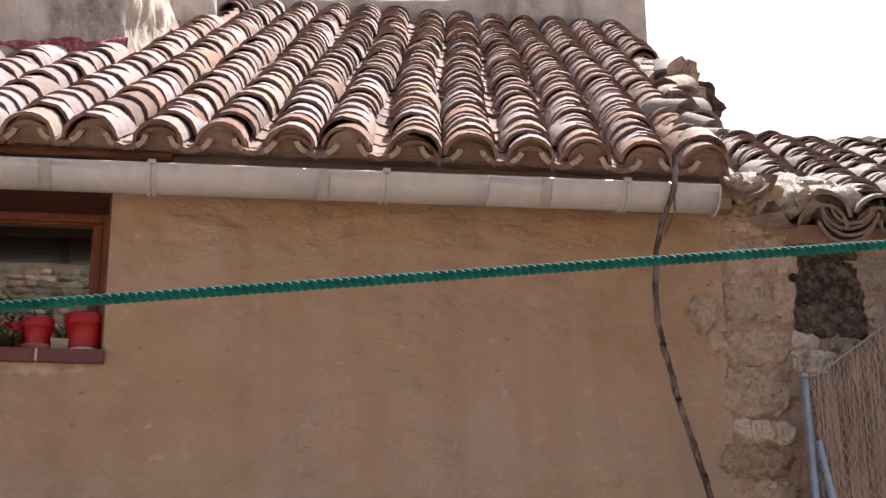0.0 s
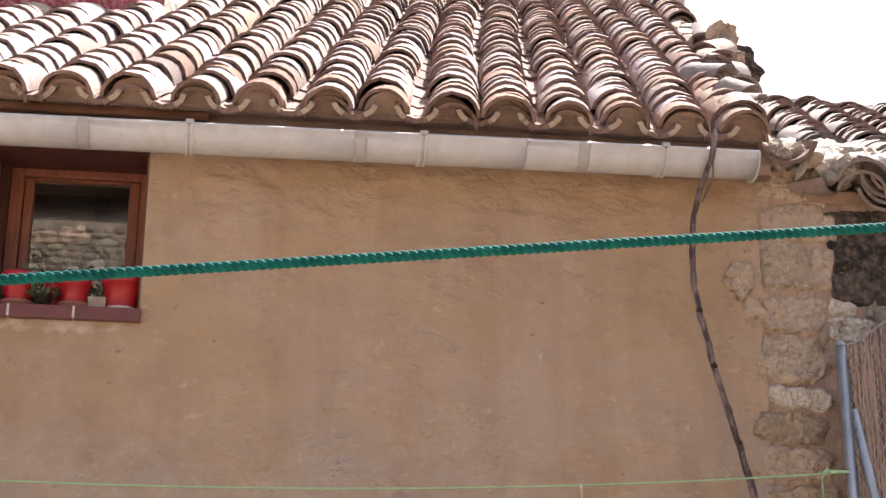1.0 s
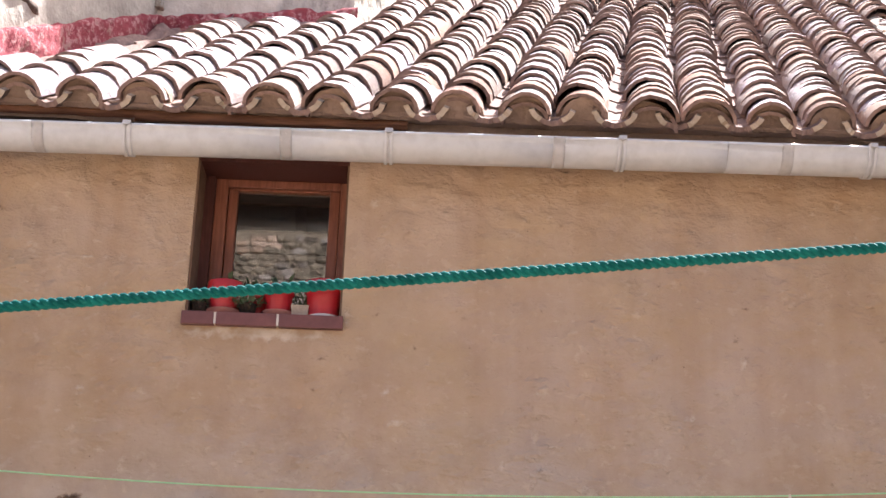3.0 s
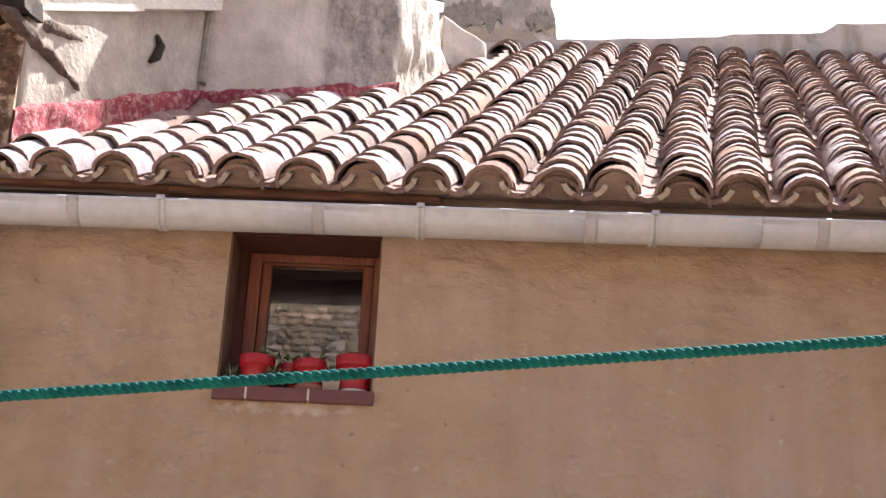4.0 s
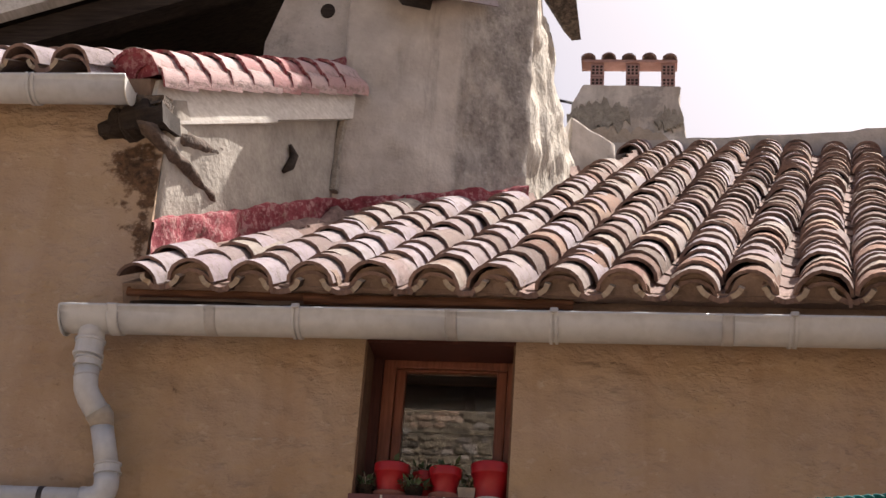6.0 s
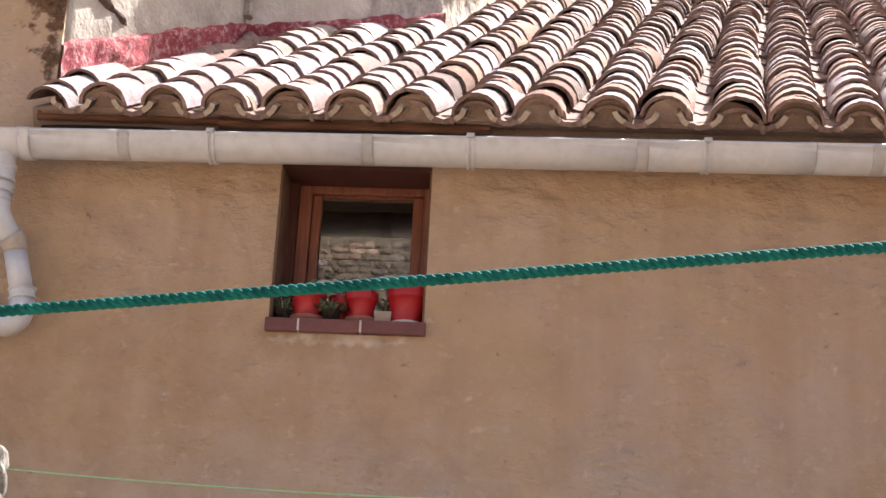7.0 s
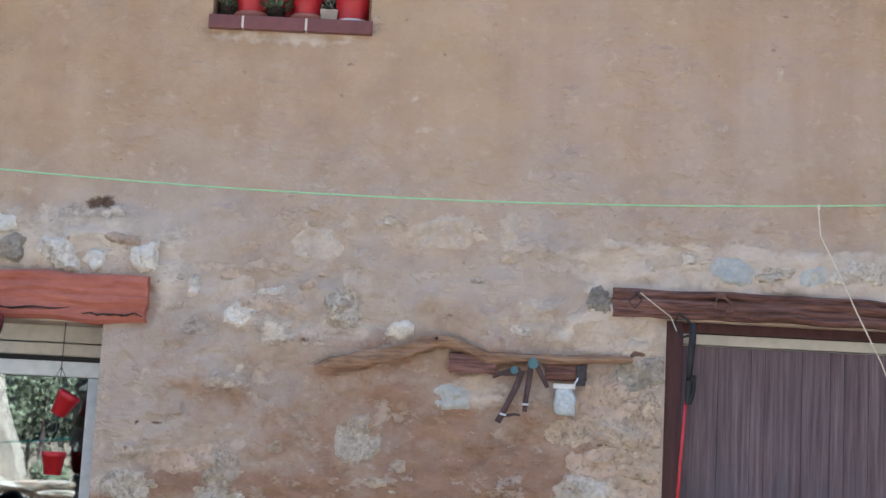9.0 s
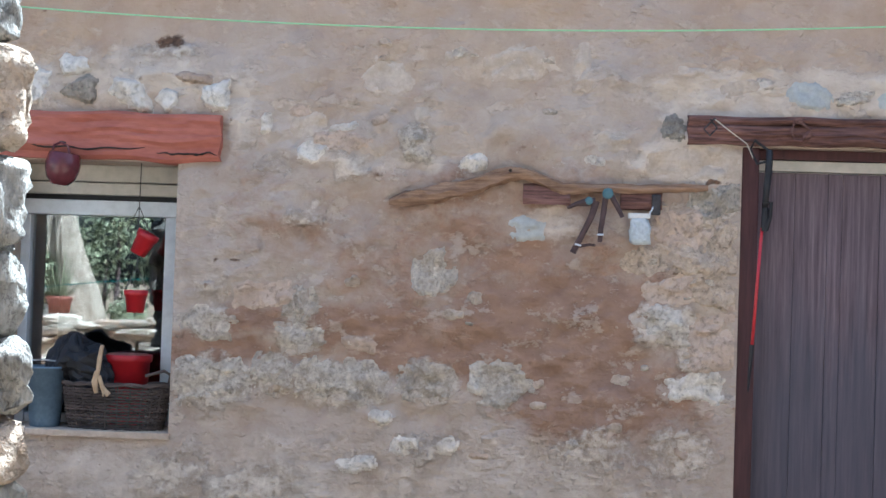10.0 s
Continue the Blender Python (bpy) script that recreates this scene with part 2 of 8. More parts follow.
def grey_render(name="grey_render", lift=1.0):
    """Weathered cement render with soot, damp and pale scraped patches."""
    k = Nodes(name)
    big, mid, fine = k.noise(1.6, 5, 0.6), k.noise(6, 5, 0.65), k.noise(45, 4, 0.65)
    run = k.noise(1.6, 4, 0.6, (2.0, 2.0, 0.35))
    col = k.ramp(mid, (0.3, tuple(lift * v for v in (0.43, 0.385, 0.34))), (0.7, tuple(lift * v for v in (0.66, 0.60, 0.545))))
    col = k.mix(k.ramp(big, (0.45, 0.0), (0.65, 0.6)), col, (0.64, 0.60, 0.56))
    col = k.mix(k.ramp(run, (0.53, 0.0), (0.66, 0.7)), col, (0.27, 0.225, 0.185))
    blot = k.noise(2.3, 6, 0.7, offset=(4, 2, 7))
    col = k.mix(k.ramp(blot, (0.55, 0.0), (0.62, 0.5)), col, (0.20, 0.18, 0.165))
    col = k.mix(k.ramp(fine, (0.6, 0.0), (0.78, 0.5)), col, (0.16, 0.15, 0.14))
    return k.done(col, 0.92, [(mid, 0.5, 0.03), (fine, 0.5, 0.006)], spec=0.15)


def flaked_red():
    """Dark red limewash, worn to a chalky pink and to bare mortar in flakes."""
    k = Nodes("red_limewash")
    a, b, c = k.noise(7, 6, 0.7), k.noise(30, 5, 0.7), k.noise(90, 3, 0.6)
    col = k.ramp(a, (0.3, (0.20, 0.036, 0.048)), (0.6, (0.33, 0.075, 0.088)))
    col = k.mix(k.ramp(b, (0.50, 0.0), (0.60, 0.80)), col, (0.54, 0.29, 0.285))
    col = k.mix(k.ramp(k.noise(12, 5, 0.7, offset=(3, 1, 5)), (0.57, 0.0), (0.65, 0.6)), col, (0.36, 0.24, 0.20))
    col = k.mix(k.ramp(c, (0.60, 0.0), (0.75, 0.5)), col, (0.10, 0.03, 0.035))
    return k.done(col, 0.92, [(a, 0.6, 0.03), (b, 0.7, 0.012), (c, 0.4, 0.003)], spec=0.15)


def tower_face():
    """Cement render: pale and washed to one side, soot-stained and blotched with damp to the other."""
    k = Nodes("tower_render")
    mid, fine = k.noise(6, 6, 0.66), k.noise(40, 5, 0.68)
    run = k.noise(3.2, 5, 0.62, (1.6, 1.6, 0.22))
    blot = k.noise(5.5, 6, 0.72, (1, 1, 0.7), (4, 2, 7))
    col = k.ramp(mid, (0.3, (0.46, 0.41, 0.36)), (0.7, (0.64, 0.585, 0.525)))
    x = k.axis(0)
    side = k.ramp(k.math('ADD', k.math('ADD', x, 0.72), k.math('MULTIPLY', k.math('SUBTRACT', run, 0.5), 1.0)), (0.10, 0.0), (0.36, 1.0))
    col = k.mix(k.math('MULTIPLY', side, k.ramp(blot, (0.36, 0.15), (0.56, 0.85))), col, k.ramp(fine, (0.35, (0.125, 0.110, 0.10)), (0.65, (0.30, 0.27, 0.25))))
    col = k.mix(k.ramp(run, (0.55, 0.0), (0.68, 0.5)), col, (0.33, 0.28, 0.235))
    col = k.mix(k.ramp(fine, (0.62, 0.0), (0.78, 0.45)), col, (0.70, 0.66, 0.61))
    return k.done(col, 0.92, [(mid, 0.5, 0.04), (blot, 0.4, 0.02), (fine, 0.5, 0.008)], spec=0.15)


PLASTER = plaster()
RENDER = grey_render()
TOWER = tower_face()
RENDER_PALE = grey_render("pale_render", 1.25)
WHITEWASH = simple("old_whitewash", (0.30, 0.265, 0.225), (0.52, 0.475, 0.415), 5, 0.92, 0.6, 0.009, 34, vary=0.1)
REDBAND = flaked_red()
TILE = rooftile("old_roof_tile", CREAM_TILES)
TILE_BROWN = rooftile("brown_roof_tile", BROWN_TILES, (0.40, 0.36, 0.30), 0.5, 0.8)
LIME_ROUGH = rough_lime("gouged_limewash")
TILE_RED = rooftile("worn_sunlit_red_tile", RED_LIT_TILES, (0.60, 0.50, 0.48), 0.10, 0.4)
MORTAR_PINK = simple("pinkish_mortar", (0.20, 0.125, 0.105), (0.42, 0.285, 0.245), 9, 0.95, 0.8, 0.010, 45, vary=0.0)
MORTAR = simple("lime_mortar", (0.36, 0.28, 0.21), (0.56, 0.47, 0.38), 12, 0.95, 0.7, 0.006, 55)
MORTAR_BROWN = simple("brown_mortar", (0.22, 0.150, 0.112), (0.34, 0.240, 0.185), 10, 0.95, 0.7, 0.008, 55)
PATCH = simple("pale_mortar", (0.42, 0.345, 0.275), (0.60, 0.52, 0.43), 11, 0.95, 0.7, 0.006, 60, vary=0.1)
STONE_PALE = simple("pale_limestone", (0.50, 0.44, 0.36), (0.78, 0.715, 0.625), 14, 0.9, 0.9, 0.010, 70, pit=55.0, lo=0.38, hi=0.60)
STONE_WHITE = simple("whitish_limestone", (0.60, 0.545, 0.475), (0.82, 0.77, 0.69), 16, 0.9, 0.8, 0.008, 70, vary=0.1, pit=50.0)
STONE_OCHRE = simple("ochre_sandstone", (0.40, 0.305, 0.235), (0.60, 0.48, 0.380), 11, 0.93, 0.9, 0.010, 60, pit=32.0)
STONE_GREY = simple("grey_pitted_stone", (0.22, 0.195, 0.165), (0.50, 0.45, 0.38), 24, 0.93, 1.0, 0.008, 80, pit=60.0)
STONE_PIER = simple("lichen_grey_rock", (0.13, 0.12, 0.105), (0.46, 0.435, 0.385), 16, 0.94, 1.0, 0.012, 70, stretch=(1, 1, 0.4), vary=0.15, pit=44.0)
STONE_BLUE = simple("bluish_stone", (0.36, 0.37, 0.355), (0.54, 0.55, 0.53), 12, 0.9, 0.6, 0.004, 60, vary=0.1)
STONE_BLACK = simple("mould_blackened_stone", (0.022, 0.019, 0.018), (0.25, 0.195, 0.155), 34, 0.95, 1.0, 0.01, 70, lo=0.42, hi=0.66)
PVC = simple("grey_pvc", (0.55, 0.57, 0.61), (0.62, 0.64, 0.675), 1.2, 0.30, 0.02, 0.001, 20, spec=0.45, vary=0.0)
PVC_DIRTY = simple("stained_pvc", (0.43, 0.43, 0.45), (0.53, 0.53, 0.55), 5.0, 0.4, 0.03, 0.001, 30, spec=0.4, vary=0.0)
PVC_TAN = simple("dirt_tanned_pvc", (0.36, 0.31, 0.255), (0.50, 0.45, 0.39), 7.0, 0.6, 0.1, 0.001, 30, spec=0.3, vary=0.0)
WOOD_FRAME = wood("varnished_frame_wood", (0.16, 0.050, 0.031), (0.30, 0.115, 0.072), 5, 0.5, 2, 0.4, 0.2)
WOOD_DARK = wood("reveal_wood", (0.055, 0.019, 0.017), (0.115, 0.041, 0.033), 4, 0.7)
# render of the window recess with its shade put into the brown
REVEAL_SHADE = simple("shaded_reveal_plaster", (0.125, 0.070, 0.046), (0.22, 0.135, 0.090), 7, 0.92, 0.4, 0.004, 50, vary=0.0)
WOOD_RED = simple("red_stained_beam", (0.31, 0.095, 0.066), (0.47, 0.178, 0.128), 7, 0.85, 0.7, 0.006, 55, stretch=(0.3, 1, 1), vary=0.0)
WOOD_OLD = wood("dark_weathered_beam", (0.050, 0.024, 0.022), (0.30, 0.165, 0.135), 4, 0.9, 0, 0.2, 1.0)
WOOD_LOG = wood("honey_driftwood", (0.14, 0.078, 0.048), (0.43, 0.285, 0.185), 3, 0.8, 0, 0.2, 0.9)
WOOD_EAVE = wood("eave_board_wood", (0.13, 0.055, 0.030), (0.27, 0.125, 0.070), 3, 0.85, 0)
# near-black wood; in places its colour stands in for deep shade
WOOD_BLACK = wood("black_wood", (0.018, 0.013, 0.011), (0.065, 0.048, 0.038), 3, 0.9, 0)
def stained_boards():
    """Brown-violet door stain, bleached in narrow streaks, turning darker and bluish with a ragged edge low down."""
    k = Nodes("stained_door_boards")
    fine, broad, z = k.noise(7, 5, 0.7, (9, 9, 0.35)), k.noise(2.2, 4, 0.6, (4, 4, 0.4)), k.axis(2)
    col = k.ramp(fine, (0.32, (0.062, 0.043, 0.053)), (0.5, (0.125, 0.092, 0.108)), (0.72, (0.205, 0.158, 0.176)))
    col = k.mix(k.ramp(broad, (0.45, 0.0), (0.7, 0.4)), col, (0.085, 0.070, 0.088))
    low_tone = k.math('ADD', k.math('MULTIPLY', z, -1.0), k.math('ADD', k.math('MULTIPLY', k.noise(3.0, 5, 0.7, (5, 5, 0.6)), 0.9), 1.6))
    col = k.mix(k.ramp(low_tone, (0.42, 0.0), (0.75, 0.6)), col, (0.060, 0.066, 0.092))
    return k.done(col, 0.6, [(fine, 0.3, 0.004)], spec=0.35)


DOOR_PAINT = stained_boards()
DOOR_FRAME = wood("dark_door_frame", (0.040, 0.015, 0.017), (0.085, 0.032, 0.034), 3, 0.6, 2, 0.35, 0.4)
BOARD_WHITE = wood("whitewashed_board", (0.56, 0.52, 0.46), (0.84, 0.81, 0.76), 3, 0.85, 1, 0.2, 0.25)
ALU = simple("pale_aluminium", (0.56, 0.60, 0.64), (0.68, 0.72, 0.76), 3, 0.45, 0.1, 0.001, 30, spec=0.5, vary=0.05)
BLIND = simple("cream_blind_box", (0.42, 0.40, 0.35), (0.54, 0.52, 0.46), 4, 0.5, 0.05, 0.001, 30, vary=0.05)
STEEL = simple("galvanised_steel", (0.34, 0.37, 0.40), (0.52, 0.56, 0.60), 14, 0.42, 0.2, 0.001, 60, metallic=0.7, vary=0.1)
IRON = simple("dark_iron", (0.030, 0.028, 0.030), (0.10, 0.095, 0.10), 20, 0.6, 0.5, 0.002, 90, metallic=0.5, vary=0.1)
RUST = simple("rusty_iron", (0.045, 0.030, 0.030), (0.13, 0.085, 0.080), 24, 0.85, 0.7, 0.002, 90, vary=0.1)
POT_RED = simple("red_plastic", (0.36, 0.010, 0.018), (0.46, 0.018, 0.027), 6, 0.45, 0.05, 0.001, 50, spec=0.5, vary=0.08)
TERRA = simple("terracotta", (0.30, 0.110, 0.085), (0.40, 0.175, 0.135), 9, 0.85, 0.2, 0.002, 60, vary=0.1)
TILE_SILL = simple("glazed_sill_tile", (0.125, 0.045, 0.045), (0.19, 0.070, 0.066), 8, 0.45, 0.1, 0.001, 50, spec=0.45, vary=0.12)
GROUT = simple("white_grout", (0.55, 0.50, 0.45), (0.68, 0.63, 0.57), 20, 0.9, vary=0.0)
SOIL = simple("potting_soil", (0.02, 0.014, 0.01), (0.055, 0.038, 0.026), 40, 0.95, 1.0, 0.01)
ROPE = simple("green_rope", (0.001, 0.066, 0.068), (0.008, 0.165, 0.158), 60, 0.8, 0.4, 0.0006, 900, spec=0.12, vary=0.05)
LINE = simple("pale_green_line", (0.30, 0.56, 0.30), (0.42, 0.70, 0.40), 30, 0.6, 0.1, 0.0005, 300, vary=0.0)
STRING = simple("hemp_string", (0.58, 0.52, 0.42), (0.74, 0.68, 0.58), 60, 0.9, 0.2, 0.0005, 300)
BARK = simple("vine_bark", (0.025, 0.018, 0.020), (0.27, 0.205, 0.20), 34, 0.9, 1.0, 0.004, 80, stretch=(1, 1, 0.35), lo=0.44, hi=0.60)
BLACK_PLASTIC = simple("black_plastic", (0.012, 0.012, 0.014), (0.03, 0.03, 0.034), 10, 0.5, 0.2, 0.001, vary=0.0)
RED_PAINT = simple("red_pole_paint", (0.42, 0.022, 0.035), (0.52, 0.04, 0.05), 10, 0.35, 0.0, 0.001, spec=0.5, vary=0.0)
ZINC = simple("zinc_bucket", (0.11, 0.16, 0.215), (0.21, 0.285, 0.36), 10, 0.45, 0.2, 0.001, metallic=0.5, vary=0.1)
WICKER = simple("dark_wicker", (0.030, 0.024, 0.022), (0.115, 0.090, 0.080), 30, 0.8, 0.6, 0.002, 120, vary=0.5)
ENAMEL = simple("plum_enamel", (0.085, 0.018, 0.024), (0.15, 0.032, 0.042), 10, 0.25, 0.1, 0.001, spec=0.5, vary=0.0)
CLEAR_BAG = simple("cloudy_plastic", (0.42, 0.46, 0.48), (0.62, 0.66, 0.68), 40, 0.3, 0.7, 0.006, 90, spec=0.5, vary=0.0)
WHITE_PLASTIC = simple("white_plastic", (0.62, 0.60, 0.56), (0.74, 0.72, 0.68), 10, 0.4, 0.1, 0.001, vary=0.0)
REED = simple("dry_reed", (0.17, 0.110, 0.082), (0.50, 0.375, 0.295), 16, 0.9, 0.5, 0.003, 80, vary=0.6)
# near-black colour that puts the darkness of unlit rooms into the walls
UNLIT_BLACK = simple("unlit_black", (0.005, 0.005, 0.006), (0.012, 0.011, 0.011), 3, 0.9)
EARTH = simple("packed_earth", (0.16, 0.12, 0.085), (0.30, 0.235, 0.17), 1.5, 0.95, 0.6, 0.02, 30)
BRICK_RED = simple("red_brick", (0.34, 0.185, 0.165), (0.50, 0.32, 0.29), 12, 0.9, 0.5, 0.004)
LEAF = leafy("succulent_leaf", (0.045, 0.085, 0.040), (0.15, 0.20, 0.12))
LEAF_DRY = leafy("dry_flower", (0.30, 0.24, 0.17), (0.50, 0.44, 0.36))
SHRUB = leafy("garden_leaf", (0.12, 0.14, 0.085), (0.32, 0.35, 0.23))
GLASS = pane_glass()
GLASS_LOW = pane_glass("dusty_window_glass", 2.6)
CARVED = simple("carved_pale_wood", (0.40, 0.27, 0.15), (0.60, 0.46, 0.30), 30, 0.7, vary=0.0)
STONE_WORN = simple("worn_granular_stone", (0.47, 0.395, 0.315), (0.74, 0.66, 0.55), 26, 0.94, 1.0, 0.014, 80, vary=0.15, pit=48.0, lo=0.38, hi=0.60)
MORTAR_TAN = simple("tan_earth_mortar", (0.36, 0.250, 0.195), (0.53, 0.400, 0.320), 9, 0.95, 0.9, 0.012, 45, vary=0.0)
# grey tiles' ends, darkened in colour to look shaded
TILE_EDGE_GREY = simple("dark_grey_tile_edge", (0.070, 0.056, 0.052), (0.30, 0.25, 0.225), 22, 0.95, 0.6, 0.004, 70, vary=0.35)
TILE_GREY = simple("lichen_grey_tile", (0.085, 0.066, 0.060), (0.33, 0.285, 0.26), 19, 0.92, 0.6, 0.005, 45, vary=0.45)
# darker brown that paints shade on tile ends and undersides
TILE_EDGE = simple("shaded_tile_edge", (0.095, 0.060, 0.052), (0.33, 0.220, 0.185), 22, 0.95, 0.6, 0.004, 70, vary=0.35)
RUBBLE = simple("crumbled_cream_mortar", (0.40, 0.335, 0.285), (0.76, 0.69, 0.62), 34, 0.95, 1.0, 0.012, 80, vary=0.1, pit=44.0)
TILE_BARE = simple("bare_tan_tile", (0.25, 0.195, 0.145), (0.50, 0.42, 0.335), 13, 0.92, 0.7, 0.006, 50, vary=0.1)
SOOT = simple("soot_brown_crust", (0.045, 0.032, 0.026), (0.21, 0.155, 0.125), 18, 0.95, 0.9, 0.008, 60, vary=0.0)
# channels coloured dark for dirt and for the shade in narrow valleys
TILE_VALLEY = simple("dark_channel_tile", (0.055, 0.038, 0.030), (0.20, 0.135, 0.105), 14, 0.95, 0.7, 0.006, 60, vary=0.4)
STONE_TAN = simple("pitted_tan_stone", (0.42, 0.32, 0.235), (0.66, 0.55, 0.43), 18, 0.94, 1.0, 0.014, 60, vary=0.2, pit=26.0)
STONE_DARK = simple("dark_field_stone", (0.070, 0.056, 0.043), (0.23, 0.185, 0.140), 9, 0.93, 0.9, 0.01, 40, vary=0.4)
PIVOT = simple("teal_painted_iron", (0.06, 0.125, 0.145), (0.14, 0.24, 0.27), 40, 0.6, 0.3, 0.002, 90, vary=0.0)


# ---- mesh helpers ----
RND = random.Random(7)


def mesh_of(name, verts, faces, material, smooth=False):
    me = bpy.data.meshes.new(name)
    me.from_pydata([tuple(v) for v in verts], [], [tuple(f) for f in faces])
    me.update()
    me.materials.append(material)
    if smooth:
        me.polygons.foreach_set("use_smooth", [True] * len(me.polygons))
    return me


def attach(name, me, parent=None, label="", m=None):
    ob = new(name, me)
    if parent:
        ob.parent = parent
    if m is not None:
        ob.matrix_basis = m
    return tagged(ob, label)


def part(name, bm, material, parent, label="", smooth=False, m=None):
    """Links a bmesh as one mesh object under a thing or a part."""
    me = bpy.data.meshes.new(name)
    bmesh.ops.recalc_face_normals(bm, faces=bm.faces)
    bm.to_mesh(me)
    bm.free()
    me.materials.append(material)
    if smooth:
        me.polygons.foreach_set("use_smooth", [True] * len(me.polygons))
    return attach(name, me, parent, label, m)


def thing(name, label, category, at=(0, 0, 0), group="", kind=""):
    ob = new(name)
    ob.location = at
    return tagged(ob, label, category, group, kind)


def add_box(bm, x0, x1, y0, y1, z0, z1, bevel=0.0, m=None):
    r = bmesh.ops.create_cube(bm, size=1.0)
    for v in r["verts"]:
        v.co = Vector(((x0 + x1) / 2 + v.co.x * (x1 - x0), (y0 + y1) / 2 + v.co.y * (y1 - y0), (z0 + z1) / 2 + v.co.z * (z1 - z0)))
        if m is not None:
            v.co = m @ v.co
    if bevel:
        es = {e for v in r["verts"] for e in v.link_edges}
        bmesh.ops.bevel(bm, geom=list(es), offset=bevel, segments=2, affect='EDGES', profile=0.6)


def box(x0, x1, y0, y1, z0, z1, bevel=0.0, m=None):
    bm = bmesh.new()
    add_box(bm, x0, x1, y0, y1, z0, z1, bevel, m)
    return bm


def add_tube(bm, pts, radii, seg=10, cap=True):
    """A tube along points; radii one number or one for each point."""
    pts = [Vector(p) for p in pts]
    if isinstance(radii, (int, float)):
        radii = [radii] * len(pts)
    rings, ref = [], None
    for i, p in enumerate(pts):
        d = (pts[min(i + 1, len(pts) - 1)] - pts[max(i - 1, 0)]).normalized()
        if ref is None:
            ref = d.orthogonal().normalized()
        ref = (ref - d * ref.dot(d)).normalized()
        side = d.cross(ref)
        rings.append([bm.verts.new(p + radii[i] * (math.cos(a) * ref + math.sin(a) * side)) for a in [2 * math.pi * j / seg for j in range(seg)]])
    for a, b in zip(rings, rings[1:]):
        for j in range(seg):
            bm.faces.new((a[j], a[(j + 1) % seg], b[(j + 1) % seg], b[j]))
    if cap:
        bm.faces.new(rings[0][::-1])
        bm.faces.new(rings[-1])


def tube(pts, radii, seg=10):
    bm = bmesh.new()
    add_tube(bm, pts, radii, seg)
    return bm


def lathe(profile, seg=24, at=(0, 0, 0)):
    """Turned form from (radius, height) pairs, from the first to the last."""
    bm = bmesh.new()
    rings = []
    for r, z in profile:
        rings.append([bm.verts.new((at[0] + r * math.cos(2 * math.pi * j / seg), at[1] + r * math.sin(2 * math.pi * j / seg), at[2] + z)) for j in range(seg)])
    for a, b in zip(rings, rings[1:]):
        for j in range(seg):
            bm.faces.new((a[j], a[(j + 1) % seg], b[(j + 1) % seg], b[j]))
    bm.faces.new(rings[0][::-1])
    bm.faces.new(rings[-1])
    return bm


def slab(bm, outline, normal, depth):
    """A prism from a flat outline of 3D points, pushed along normal by depth."""
    n = Vector(normal).normalized() * depth
    a = [bm.verts.new(p) for p in outline]
    b = [bm.verts.new(Vector(p) + n) for p in outline]
    bm.faces.new(a)
    bm.faces.new(b[::-1])
    k = len(a)
    for i in range(k):
        bm.faces.new((a[i], b[i], b[(i + 1) % k], a[(i + 1) % k]))


def lumpy(bm, amount, scale, seed=0.0):
    for v in bm.verts:
        p = v.co * scale + Vector((seed, seed * 0.7, seed * 1.3))
        v.co += amount * Vector((noise.noise(p), noise.noise(p + Vector((9, 3, 1))), noise.noise(p + Vector((2, 8, 5)))))


def rough_beam(x0, x1, y0, y1, z0, z1, seed, amount=0.012, cuts=26):
    """A hand-hewn beam along x with wavy faces."""
    bm = bmesh.new()
    rings = []
    corners = [(y0, z0), ((y0 + y1) / 2, z0 - 0.003), (y1, z0), (y1, z1), ((y0 + y1) / 2, z1 + 0.004), (y0, z1), (y0 - 0.006, z0 + 0.68 * (z1 - z0)), (y0 - 0.008, z0 + 0.33 * (z1 - z0))]
    for i in range(cuts + 1):
        x = x0 + (x1 - x0) * i / cuts
        ring = []
        for j, (y, z) in enumerate(corners):
            p = Vector((x * 7.0, j * 1.7 + seed, seed))
            ring.append(bm.verts.new((x + 0.006 * noise.noise(p * 3) * (i in (0, cuts)), y + amount * noise.noise(p), z + 1.3 * amount * noise.noise(p + Vector((4, 4, 4))))))
        rings.append(ring)
    k = len(corners)
    for a, b in zip(rings, rings[1:]):
        for j in range(k):
            bm.faces.new((a[j], a[(j + 1) % k], b[(j + 1) % k], b[j]))
    bm.faces.new(rings[0][::-1])
    bm.faces.new(rings[-1])
    return bm


